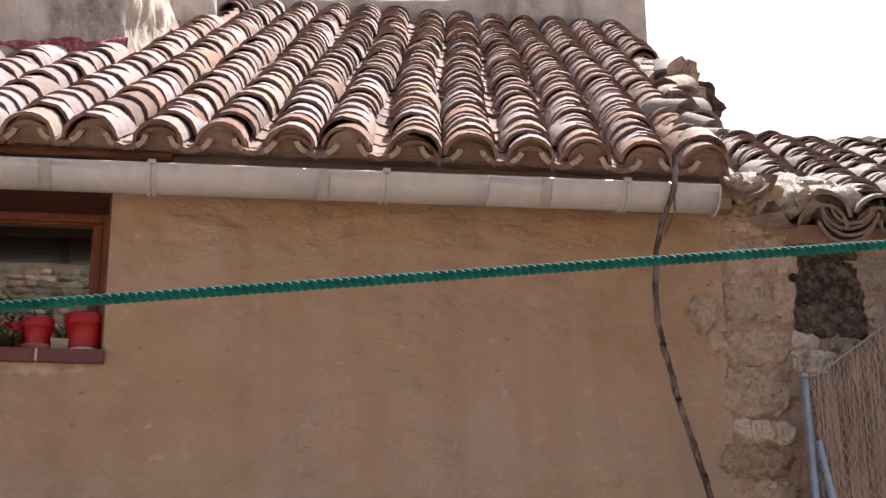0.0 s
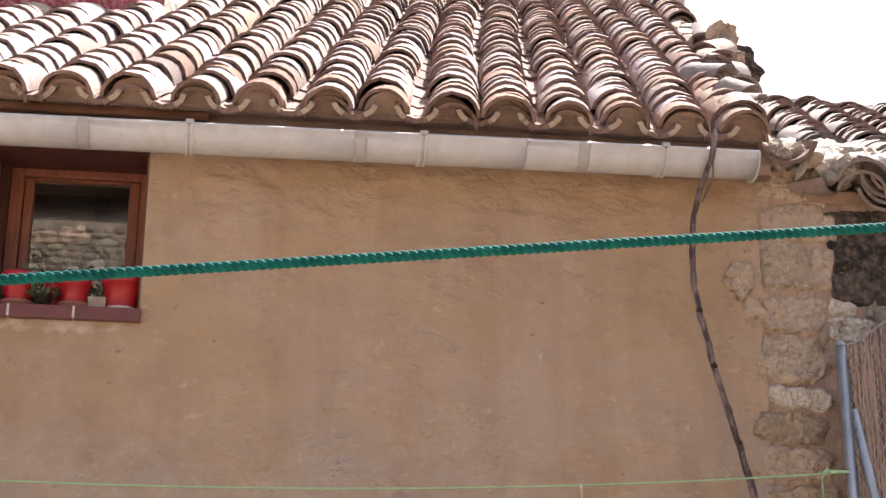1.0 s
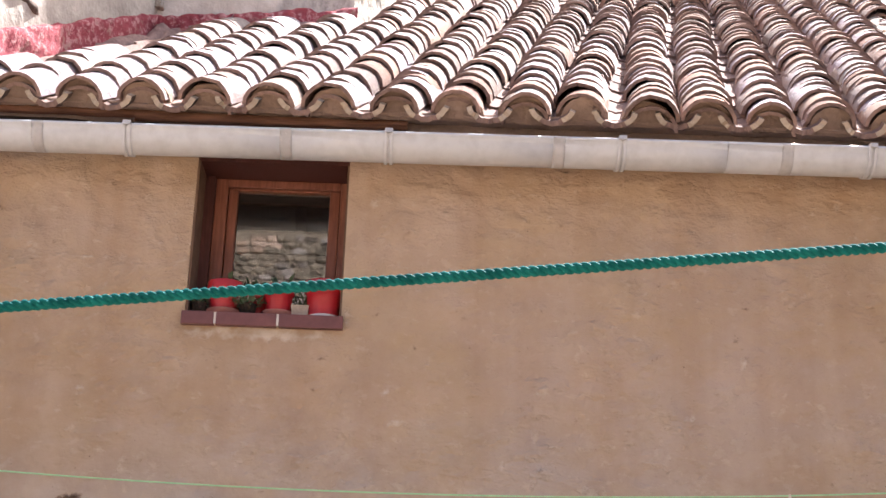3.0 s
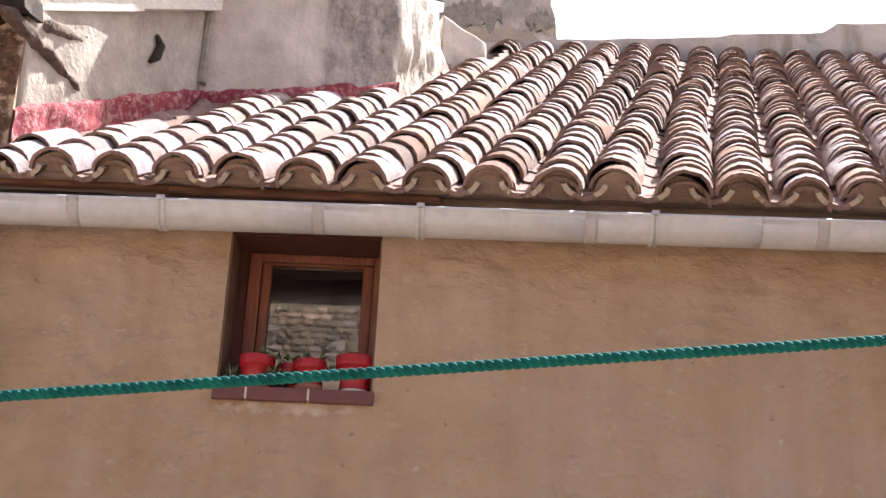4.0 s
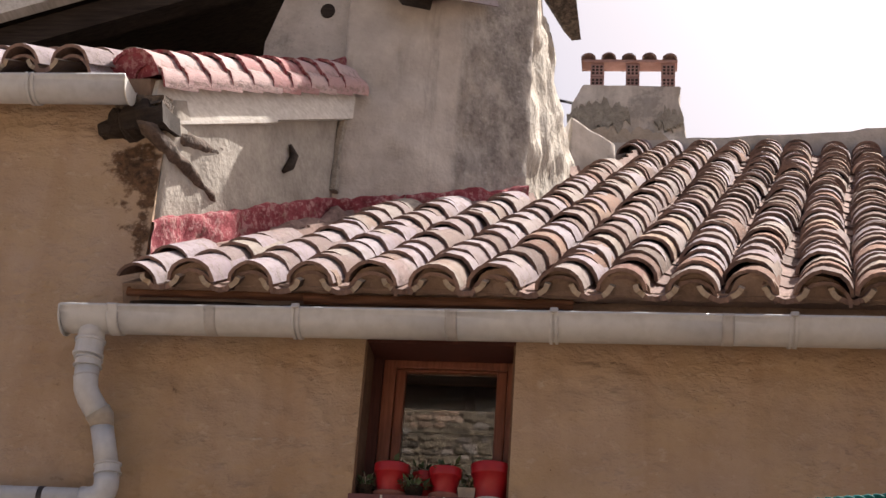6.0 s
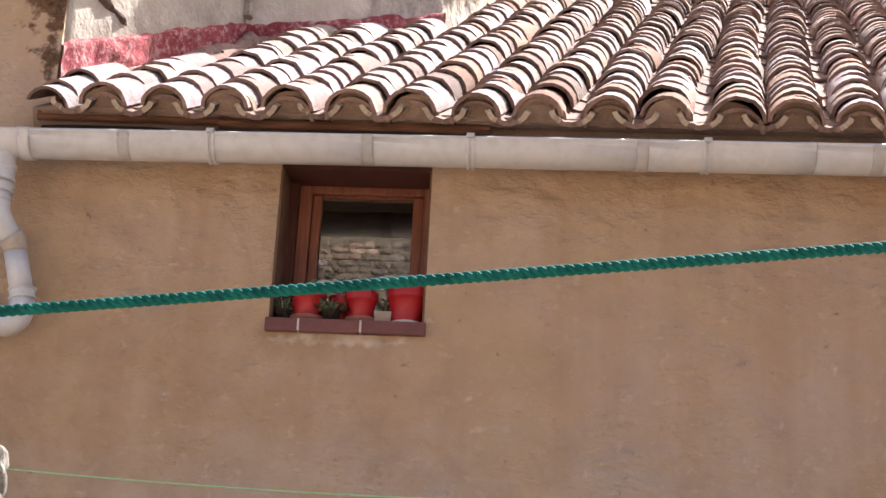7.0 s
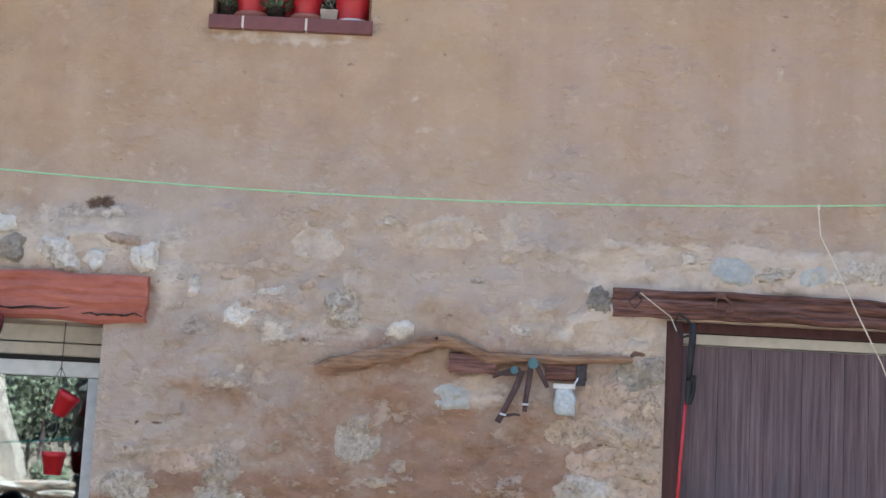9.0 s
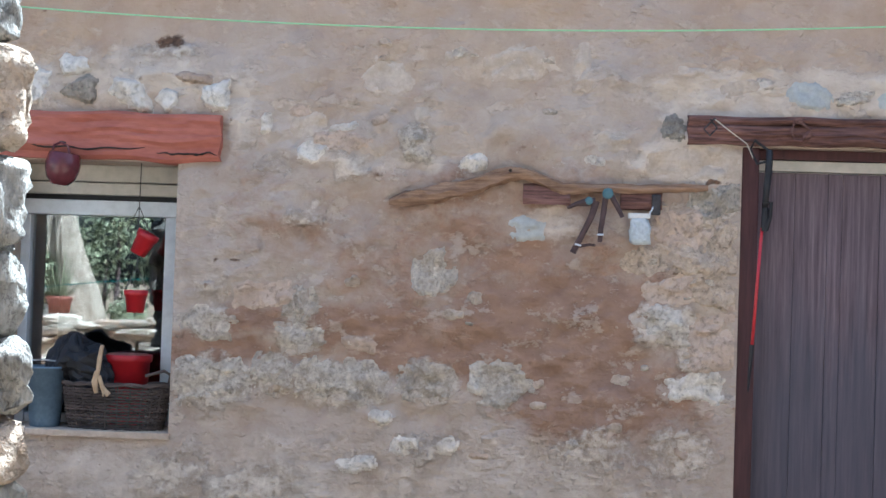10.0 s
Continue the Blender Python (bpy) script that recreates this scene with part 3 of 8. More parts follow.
def stone_bm(w, h, d, seed, sides=9):
    """An angular stone that looks towards -y: ragged outline, broken domed face."""
    r = random.Random(seed)
    bm = bmesh.new()
    out = []
    for i in range(sides):
        a = 2 * math.pi * (i + r.uniform(-0.3, 0.3)) / sides
        c, s = math.cos(a), math.sin(a)
        k = 1.0 / max(abs(c), abs(s)) ** 0.55 * r.uniform(0.82, 1.08)
        out.append((0.5 * w * c * k, 0.5 * h * s * k))
    rings = []
    for scale, y, jit in ((1.0, 0.03, 0.0), (1.0, -0.25 * d, 0.02), (0.86, -0.8 * d, 0.05), (0.5, -1.0 * d, 0.10)):
        rings.append([bm.verts.new((x * scale + r.uniform(-jit, jit) * w * 0.5, y + r.uniform(-0.22, 0.22) * d * (y < 0), z * scale + r.uniform(-jit, jit) * h * 0.5)) for x, z in out])
    for a, b in zip(rings, rings[1:]):
        for j in range(sides):
            bm.faces.new((a[j], a[(j + 1) % sides], b[(j + 1) % sides], b[j]))
    mid = bm.verts.new((r.uniform(-.1, .1) * w, -1.05 * d, r.uniform(-.1, .1) * h))
    for j in range(sides):
        bm.faces.new((rings[-1][j], rings[-1][(j + 1) % sides], mid))
    return bm


def block_bm(w, h, d, seed, nx=9, nz=7):
    """A rough squared block that looks towards -y: ragged edge, pitted and stepped face."""
    bm = bmesh.new()
    grid = []
    for j in range(nz + 1):
        row = []
        for i in range(nx + 1):
            u, v = 2 * i / nx - 1, 2 * j / nz - 1
            rim = max(abs(u), abs(v))
            p = Vector((u * w * 9 + seed, v * h * 9, seed * 0.37))
            cut = 1.0 - 0.13 * (abs(u) * abs(v)) ** 3 + 0.10 * noise.noise(p * 0.8)
            y = -d * (1.0 - 0.75 * max(0.0, (rim - 0.80) / 0.2)) - 0.011 * noise.noise(p * 1.5) - 0.007 * noise.noise(p * 4.0)
            if rim > 0.99:
                y = 0.02
            row.append(bm.verts.new((0.5 * w * u * cut, y, 0.5 * h * v * cut)))
        grid.append(row)
    for a, b in zip(grid, grid[1:]):
        for i in range(nx):
            bm.faces.new((a[i], a[i + 1], b[i + 1], b[i]))
    return bm


# ---- ground and the walls that close the yard ----
def ground():
    xs = np.linspace(-1, 1, 41)
    xs = np.sign(xs) * (np.abs(xs) ** 3 * 400 + np.abs(xs) * 6)
    verts = [(x, y, (0.02 * noise.noise(Vector((x * 0.7, y * 0.7, 0))) if abs(x) < 20 and abs(y) < 20 else 0.0)) for y in xs for x in xs]
    n = len(xs)
    faces = [(j * n + i, j * n + i + 1, (j + 1) * n + i + 1, (j + 1) * n + i) for j in range(n - 1) for i in range(n - 1)]
    tagged(new("ground", mesh_of("ground", verts, faces, EARTH)), "packed bare earth of the yard and land", "ground", kind="structure")


ground()

# the house front: openings as (x0, x1, z0, z1)
WIN_UP = (-0.568, 0.006, 3.088, 3.762)
WIN_LOW = (-1.505, -0.872, 1.040, 2.000)
DOOR = (1.105, 2.060, 0.0, 2.112)
OPENINGS = (WIN_UP, WIN_LOW, DOOR)
WALL_X0, WALL_X1, EAVE_Z, CORNER_X, LEFT_Z = -4.2, 2.36, 3.93, -1.49, 4.80
THICK = 0.34


# coats over the render, as (x, z, width, height, strength)
PALE_DOOR = ((1.30, 2.29, 1.0, .17, 1.4), (1.00, 2.27, .26, .16, 1.2), (1.85, 2.29, .80, .17, 1.4), (0.93, 2.056, .39, .15, 1.4), (0.90, 2.17, .16, .14, 1.1), (0.865, 2.17, .10, .12, 1.0), (0.653, 2.118, .11, .09, .9), (0.317, 2.383, .22, .11, .9), (0.19, 2.36, .20, .08, .7), (0.545, 2.396, .08, .13, .8), (-0.14, 2.32, .16, .12, .9), (-0.655, 2.20, .13, .34, .8), (-1.10, 2.29, .90, .22, .8), (-0.414, 2.144, .14, .09, .9), (-0.39, 2.05, .12, .09, .8),)
PALE_WINDOW = ((-0.23, 2.02, .30, .06, .7), (-0.02, 2.04, .20, .10, .8), (0.17, 2.03, .12, .07, .9), (0.454, 1.825, .23, .12, .75), (-0.85, 1.6, .06, 1.0, .5), (1.0, 1.60, .16, .5, .6), (-1.1, 0.90, .8, .2, .9), (0.3, .9, 1.2, .4, .7), (-0.5, .85, .9, .4, .7), (-0.28, 3.06, .62, .06, .7),)
PALE = PALE_DOOR + PALE_WINDOW
WORN_FOOT = ((-0.722, 1.232, .27, .18, 1.0), (-0.507, 1.273, .12, .15, .95), (-0.26, 1.24, .33, .15, 1.0), (0.045, 1.255, .18, .14, 1.0), (0.218, 1.279, .07, .11, .9), (-0.417, 1.399, .15, .10, .9), (-0.742, 1.44, .16, .11, .9), (-0.416, 1.514, .12, .14, .8), (-0.70, 1.55, .2, .10, .55), (-0.199, 1.39, .14, .05, .6), (-0.026, 2.09, .12, .13, .95), (-0.266, 2.0, .13, .10, .75), (0.172, 2.029, .09, .05, .9), (1.026, 1.919, .18, .10, .9), (0.90, 1.70, .34, .07, .6), (0.869, 1.478, .22, .16, 1.0), (0.79, 1.53, .12, .06, .8),)
WORN_HIGH = ((0.96, 1.36, .16, .10, .8), (0.98, 1.276, .2, .09, .9), (0.865, 2.163, .08, .09, .9), (-0.41, 1.83, .16, .12, .55), (-0.53, 2.0, .2, .10, .5), (0.62, 1.04, .34, .16, .7), (0.92, 1.04, .28, .2, .75), (1.70, 2.29, .16, .06, .7), (1.16, 2.33, .1, .05, .7), (0.4, .78, .4, .2, .8), (-0.20, 0.97, .14, .08, .7), (0.04, 1.03, .24, .1, .65), (-0.843, 0.92, .30, .15, .9), (-0.55, .86, .36, .2, .8), (-0.9, 2.40, .3, .06, .6),)
WORN = WORN_FOOT + WORN_HIGH
SCAR = ((-1.60, 4.50, .20, .18, 1.15), (-1.56, 4.43, .14, .15, 1.1), (-1.68, 4.46, .10, .10, .6), (-1.53, 4.30, .08, .20, .75), (-1.62, 4.32, .14, .05, .7), (-1.52, 4.16, .07, .16, .8), (-1.58, 4.20, .10, .05, .6), (-1.51, 4.05, .05, .12, .7), (-0.92, 2.436, .10, .045, .9), (-0.70, 1.668, .14, .010, .9), (0.93, 1.655, .2, .010, .8), (1.0, 1.985, .14, .010, .8))
_r = random.Random(44)
PALE += tuple((_r.uniform(-2.2, 2.3), _r.uniform(2.45, 3.75), _r.uniform(.03, .10), _r.uniform(.02, .06), _r.uniform(.40, .60)) for _ in range(26))
EARTH_RED = ((0.35, 1.62, 1.7, .62, .62), (-0.1, 1.85, 1.0, .30, .50), (0.75, 1.10, .9, .34, .60), (0.30, 1.93, 1.3, .28, .55), (-0.40, 1.76, .7, .25, .55), (-0.62, 1.95, .4, .3, .42), (0.45, 2.12, .5, .14, .4), (0.75, 1.25, .5, .4, .8), (0.45, 1.45, .9, .5, 1.0), (-0.1, 1.45, .5, .26, .8), (0.35, 1.70, .7, .25, .7), (-0.75, 1.35, .5, .12, 1.0), (-0.60, 1.46, .3, .14, .8), (-0.30, 1.44, .3, .16, .9), (0.6, 1.2, .6, .3, .9), (0.15, 1.78, .5, .2, .7), (-0.55, 1.33, .6, .10, .6), (0.1, 1.35, .9, .2, .8))


def coat_at(spots, x, z):
    best = 0.0
    for cx, cz, w, h, s in spots:
        d = ((x - cx) / w) ** 2 + ((z - cz) / h) ** 2
        if d < 0.7:
            best = max(best, s * (1.0 - d / 0.5))
    return max(0.0, best)


def wall_coat(x, z):
    p = Vector((x, 0, z))
    x += 0.030 * noise.noise(p * 13.0) + 0.012 * noise.noise(p * 41.0)
    z += 0.024 * noise.noise(p * 13.0 + Vector((5, 0, 2))) + 0.010 * noise.noise(p * 41.0 + Vector((1, 0, 7)))
    return (coat_at(PALE, x, z), coat_at(WORN, x, z), coat_at(EARTH_RED, x, z), coat_at(SCAR, x, z))


def wall_bulge(x, z):
    """How far the render stands proud at a place: broad hollows, and lumpier where stones lie under it."""
    edge = min(max(x0 - x, x - x1, z0 - z, z - z1) for x0, x1, z0, z1 in OPENINGS)
    keep = min(1.0, max(0.0, edge / 0.07))
    low = min(1.0, max(0.0, (2.75 - z) / 0.5))
    p = Vector((x, 0, z))
    big = 0.014 * noise.noise(p * 1.3)
    mid = (0.009 + 0.012 * low) * noise.noise(p * 5.0 + Vector((3, 0, 1)))
    fine = (0.0105 + 0.0045 * low) * noise.noise(p * 13.0) + 0.0045 * noise.noise(p * 25.0 + Vector((1, 4, 2)))
    if low > 0.0:
        q = noise.noise(Vector((x * 6.5, 1.0, z * 10.0))) + 0.45 * noise.noise(Vector((x * 21.0, 3.0, z * 27.0)))
        fine += 0.011 * low * min(1.0, max(0.0, (q - 0.18) / 0.10))
        fine -= 0.010 * low * min(1.0, max(0.0, (-q - 0.42) / 0.12))
    if z > 3.25:
        fine += 0.006 * max(0.0, 1.0 - abs(x - 0.158 - 0.012 * noise.noise(p * 6.0)) / 0.022) * min(1.0, (z - 3.25) * 5)
    if z > 2.6:
        return keep * (big + mid + fine)
    worn, pale = coat_at(WORN, x, z), coat_at(PALE, x, z)
    coat = min(1.0, worn) * (0.006 + 0.020 * noise.noise(p * 17.0 + Vector((7, 0, 0))) + 0.008 * noise.noise(p * 44.0)) + 0.005 * min(1.0, pale) * (0.6 + 1.4 * noise.noise(p * 24.0))
    return keep * (big + mid + fine + coat)


def house_front():
    def lines(lo, hi, step, marks):
        a = set(np.round(np.arange(lo, hi + step / 2, step), 4).tolist())
        for m in marks:
            a = {v for v in a if abs(v - m) > step * 0.45}
            a.add(m)
        return sorted(a)
    xs = lines(-1.60, WALL_X1, 0.016, [-1.60, -3.4, -2.9, -2.4, -2.2, -2.0, -1.9, -1.8, -1.7,WALL_X0, WALL_X1, CORNER_X] + [v for o in OPENINGS for v in o[:2]])
    zs = lines(1.12, 2.56, 0.016, [2.576 + 0.020 * i for i in range(68)] + [3.95 + 0.036 * i for i in range(23)] + [0.25, 0.5, 0.7, 0.8, 0.9, 1.0] + [0.0, LEFT_Z, EAVE_Z] + [v for o in OPENINGS for v in o[2:]])

    def solid(x, z):
        return not any(x0 < x < x1 and z0 < z < z1 for x0, x1, z0, z1 in OPENINGS) and (z < EAVE_Z or x < CORNER_X)
    verts, faces, n = [], [], len(xs)
    for z in zs:
        for x in xs:
            verts.append((x, -wall_bulge(x, z), z))
    for j in range(len(zs) - 1):
        for i in range(n - 1):
            if solid((xs[i] + xs[i + 1]) / 2, (zs[j] + zs[j + 1]) / 2):
                faces.append((j * n + i, j * n + i + 1, (j + 1) * n + i + 1, (j + 1) * n + i))
    # reveals, outer ends and top, back face

    def quad(a, b, c, d):
        k = len(verts)
        verts.extend((a, b, c, d))
        faces.append((k, k + 1, k + 2, k + 3))
    for x0, x1, z0, z1 in OPENINGS:
        quad((x0, 0, z0), (x0, THICK, z0), (x0, THICK, z1), (x0, 0, z1))
        quad((x1, 0, z0), (x1, 0, z1), (x1, THICK, z1), (x1, THICK, z0))
        quad((x0, 0, z1), (x0, THICK, z1), (x1, THICK, z1), (x1, 0, z1))
        quad((x0, 0, z0), (x1, 0, z0), (x1, THICK, z0), (x0, THICK, z0))
    bx = sorted({WALL_X0, WALL_X1, CORNER_X, *(v for o in OPENINGS for v in o[:2])})
    bz = sorted({0.0, LEFT_Z, EAVE_Z, *(v for o in OPENINGS for v in o[2:])})
    for i in range(len(bx) - 1):
        for j in range(len(bz) - 1):
            if solid((bx[i] + bx[i + 1]) / 2, (bz[j] + bz[j + 1]) / 2):
                quad((bx[i], THICK, bz[j]), (bx[i], THICK, bz[j + 1]), (bx[i + 1], THICK, bz[j + 1]), (bx[i + 1], THICK, bz[j]))
    quad((CORNER_X, 0, EAVE_Z), (WALL_X1, 0, EAVE_Z), (WALL_X1, THICK, EAVE_Z), (CORNER_X, THICK, EAVE_Z))
    quad((WALL_X0, 0, LEFT_Z), (CORNER_X, 0, LEFT_Z), (CORNER_X, THICK, LEFT_Z), (WALL_X0, THICK, LEFT_Z))
    quad((CORNER_X, 0, EAVE_Z), (CORNER_X, THICK, EAVE_Z), (CORNER_X, THICK, LEFT_Z), (CORNER_X, 0, LEFT_Z))
    quad((WALL_X0, 0, 0), (WALL_X0, 0, LEFT_Z), (WALL_X0, THICK, LEFT_Z), (WALL_X0, THICK, 0))
    quad((WALL_X1, 0, 0), (WALL_X1, THICK, 0), (WALL_X1, THICK, EAVE_Z), (WALL_X1, 0, EAVE_Z))
    me = mesh_of("wall_front", verts, faces, PLASTER, True)
    layer = me.color_attributes.new("coat", 'FLOAT_COLOR', 'POINT')
    layer.data.foreach_set("color", [c for v in verts for c in wall_coat(v[0], v[2])])
    ob = new("wall_front", me)
    return tagged(ob, "uneven ochre lime-rendered house wall with stones showing low down", "wall", kind="structure")


wall_front = house_front()


def plain_walls():
    """Back and side walls that close the houses and the yard."""
    for name, b, label in (
            ("wall_back", (-4.2, 6.0, 7.2, 7.5, 0, 6.2), "rear wall of the houses in grey render"),
            ("wall_yard_left", (-5.1, -4.8, -11.0, 0.3, 0, 2.6), "yard boundary wall in grey render"),
            ("wall_yard_right", (5.2, 5.5, -11.0, 7.5, 0, 2.9), "yard boundary wall in grey render")):
        tagged(part(name, box(*b), RENDER, None), label, "wall", kind="structure")
    # added room boxes, their darkness painted in
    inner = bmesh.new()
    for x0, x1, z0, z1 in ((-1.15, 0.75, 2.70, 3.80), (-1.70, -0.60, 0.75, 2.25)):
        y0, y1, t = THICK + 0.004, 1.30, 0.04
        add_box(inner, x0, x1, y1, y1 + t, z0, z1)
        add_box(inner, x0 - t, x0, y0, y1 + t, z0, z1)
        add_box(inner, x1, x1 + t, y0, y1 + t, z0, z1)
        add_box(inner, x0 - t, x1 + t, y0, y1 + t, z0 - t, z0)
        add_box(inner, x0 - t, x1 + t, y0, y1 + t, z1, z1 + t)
    tagged(part("wall_inner", inner, UNLIT_BLACK, None), "inner walls behind the windows, coloured near-black for unlit rooms", "wall", kind="structure")


plain_walls()


def face_stone(x, z, w, h, d, seed, material, parent, back=None, label="", step=0.009, name="stone", power=3.0):
    """A stone let into a wall: ragged outline, pitted face, its rim sinking into the wall's own relief."""
    ni, nj = max(7, int(1.7 * w / step)), max(7, int(1.7 * h / step))
    r = random.Random(seed)
    sx, sz, turn = r.uniform(-.3, .3), r.uniform(-.3, .3), r.uniform(-0.25, 0.25)
    cuts = [(2 * math.pi * (i + r.uniform(-0.36, 0.36)) / 5, r.uniform(0.50, 0.98)) for i in range(5)]
    verts, height, faces = [], [], []
    for j in range(nj + 1):
        for i in range(ni + 1):
            px, pz = (i / ni - 0.5) * 1.7 * w, (j / nj - 0.5) * 1.7 * h
            p = Vector((px + seed * 1.37, seed * 0.61, pz))
            u = (px + turn * pz) / (0.5 * w)
            v = (pz - turn * px) / (0.5 * h)
            w1, w2 = (0.13, 0.15) if power < 1 else (0.42, 0.28) if power < 4 else (0.22, 0.18)
            u += w1 * noise.noise(p * 16.0) + w2 * noise.noise(p * 42.0)
            v += w1 * noise.noise(p * 16.0 + Vector((3, 1, 4))) + w2 * noise.noise(p * 42.0 + Vector((3, 1, 4)))
            m = max((u * math.cos(a) + v * math.sin(a)) / q for a, q in cuts) if power < 1 else (abs(u) ** power + abs(v) ** power) ** (1 / power)
            k = d * min(1.0, 0.25 + (1.0 - m) / 0.16) if m < 1 else -0.012 * (m - 1.0) - 0.0005
            k += d * (0.55 * noise.noise(p * 11.0) + 0.35 * noise.noise(p * 26.0) + sx * u * 0.5 + sz * v * 0.5) * (m < 1) - 0.25 * d * max(0.0, noise.noise(p * 60.0)) - (0.55 * d * max(0.0, noise.noise(p * 34.0) - 0.05) if power > 4 else 0.0)
            wx, wz = x + px, z + pz
            verts.append((wx, (-wall_bulge(wx, wz) if back is None else back(wx, wz)) - k, wz))
            height.append(m)
    n = ni + 1
    for j in range(nj):
        for i in range(ni):
            q = (j * n + i, j * n + i + 1, (j + 1) * n + i + 1, (j + 1) * n + i)
            if min(height[c] for c in q) < 1.02 and not (back is None and any(x0 - 0.004 < verts[c][0] < x1 + 0.004 and z0 < verts[c][2] < z1 for c in q for x0, x1, z0, z1 in OPENINGS)):
                faces.append(q)
    used = sorted({c for q in faces for c in q})
    new_id = {c: i for i, c in enumerate(used)}
    me = mesh_of(name, [verts[c] for c in used], [tuple(new_id[c] for c in q) for q in faces], material, True)
    return attach(name, me, parent, label)


# ---- tiled roofs ----
def tile_mesh(name, length, r_low, r_up, thick, material, seg=9, arc=176, seed=0, end=None, rough=1.0):
    """One barrel tile: local y up the slope, z off the roof, its chipped lower end at y = 0."""
    r = random.Random(seed)
    verts, faces = [], []
    half = radians(arc / 2)
    chip = [rough * (0.006 * noise.noise(Vector((j * 0.8, seed * 1.7, 0))) + 0.0015 * r.uniform(-1, 1)) + (0.010 if r.random() < 0.06 else 0.0) for j in range(seg + 1)]
    sag = [rough * 0.004 * noise.noise(Vector((j * 0.7, seed * 2.3, 5))) for j in range(seg + 1)]

    def ring(y, rad, ragged):
        k = len(verts)
        for j in range(seg + 1):
            a = -half + 2 * half * j / seg
            q = rad + sag[j]
            verts.append((q * math.sin(a), y + (chip[j] if ragged else 0.0), q * math.cos(a) * 0.92))
        return k
    out_lo, out_up = ring(0.0, r_low, True), ring(length, r_up, False)
    in_lo, in_up = ring(0.0, r_low - thick, True), ring(length, r_up - thick, False)
    end_out, end_in = ring(0.0, r_low, True), ring(0.0, r_low - thick, True)
    for a, b, c, d in ((out_lo, out_lo, out_up, out_up), (in_up, in_up, in_lo, in_lo), (end_in, end_in, end_out, end_out)):
        faces += [(a + j, b + j + 1, c + j + 1, d + j) for j in range(seg)]
    k = len(verts)
    for j in (0, seg):
        verts += [verts[i + j] for i in (out_lo, out_up, in_up, in_lo)]
    faces += [(k, k + 1, k + 2, k + 3), (k + 7, k + 6, k + 5, k + 4)]
    me = mesh_of(name, verts, faces, material)
    # second slot: ends and inner faces coloured as if in shade
    me.materials.append(TILE_EDGE if rough > 1 else end or (TILE_EDGE_GREY if material is TILE_GREY else TILE_EDGE))
    if rough > 1:
        me.materials.append(end)
    me.polygons.foreach_set("use_smooth", [i < 2 * seg for i in range(len(me.polygons))])
    me.polygons.foreach_set("material_index", [0 if i < seg else 2 if rough > 1 and i >= 2 * seg and abs(i % seg - (seg - 1) / 2) > 0.19 * seg else 1 for i in range(len(me.polygons))])
    return me


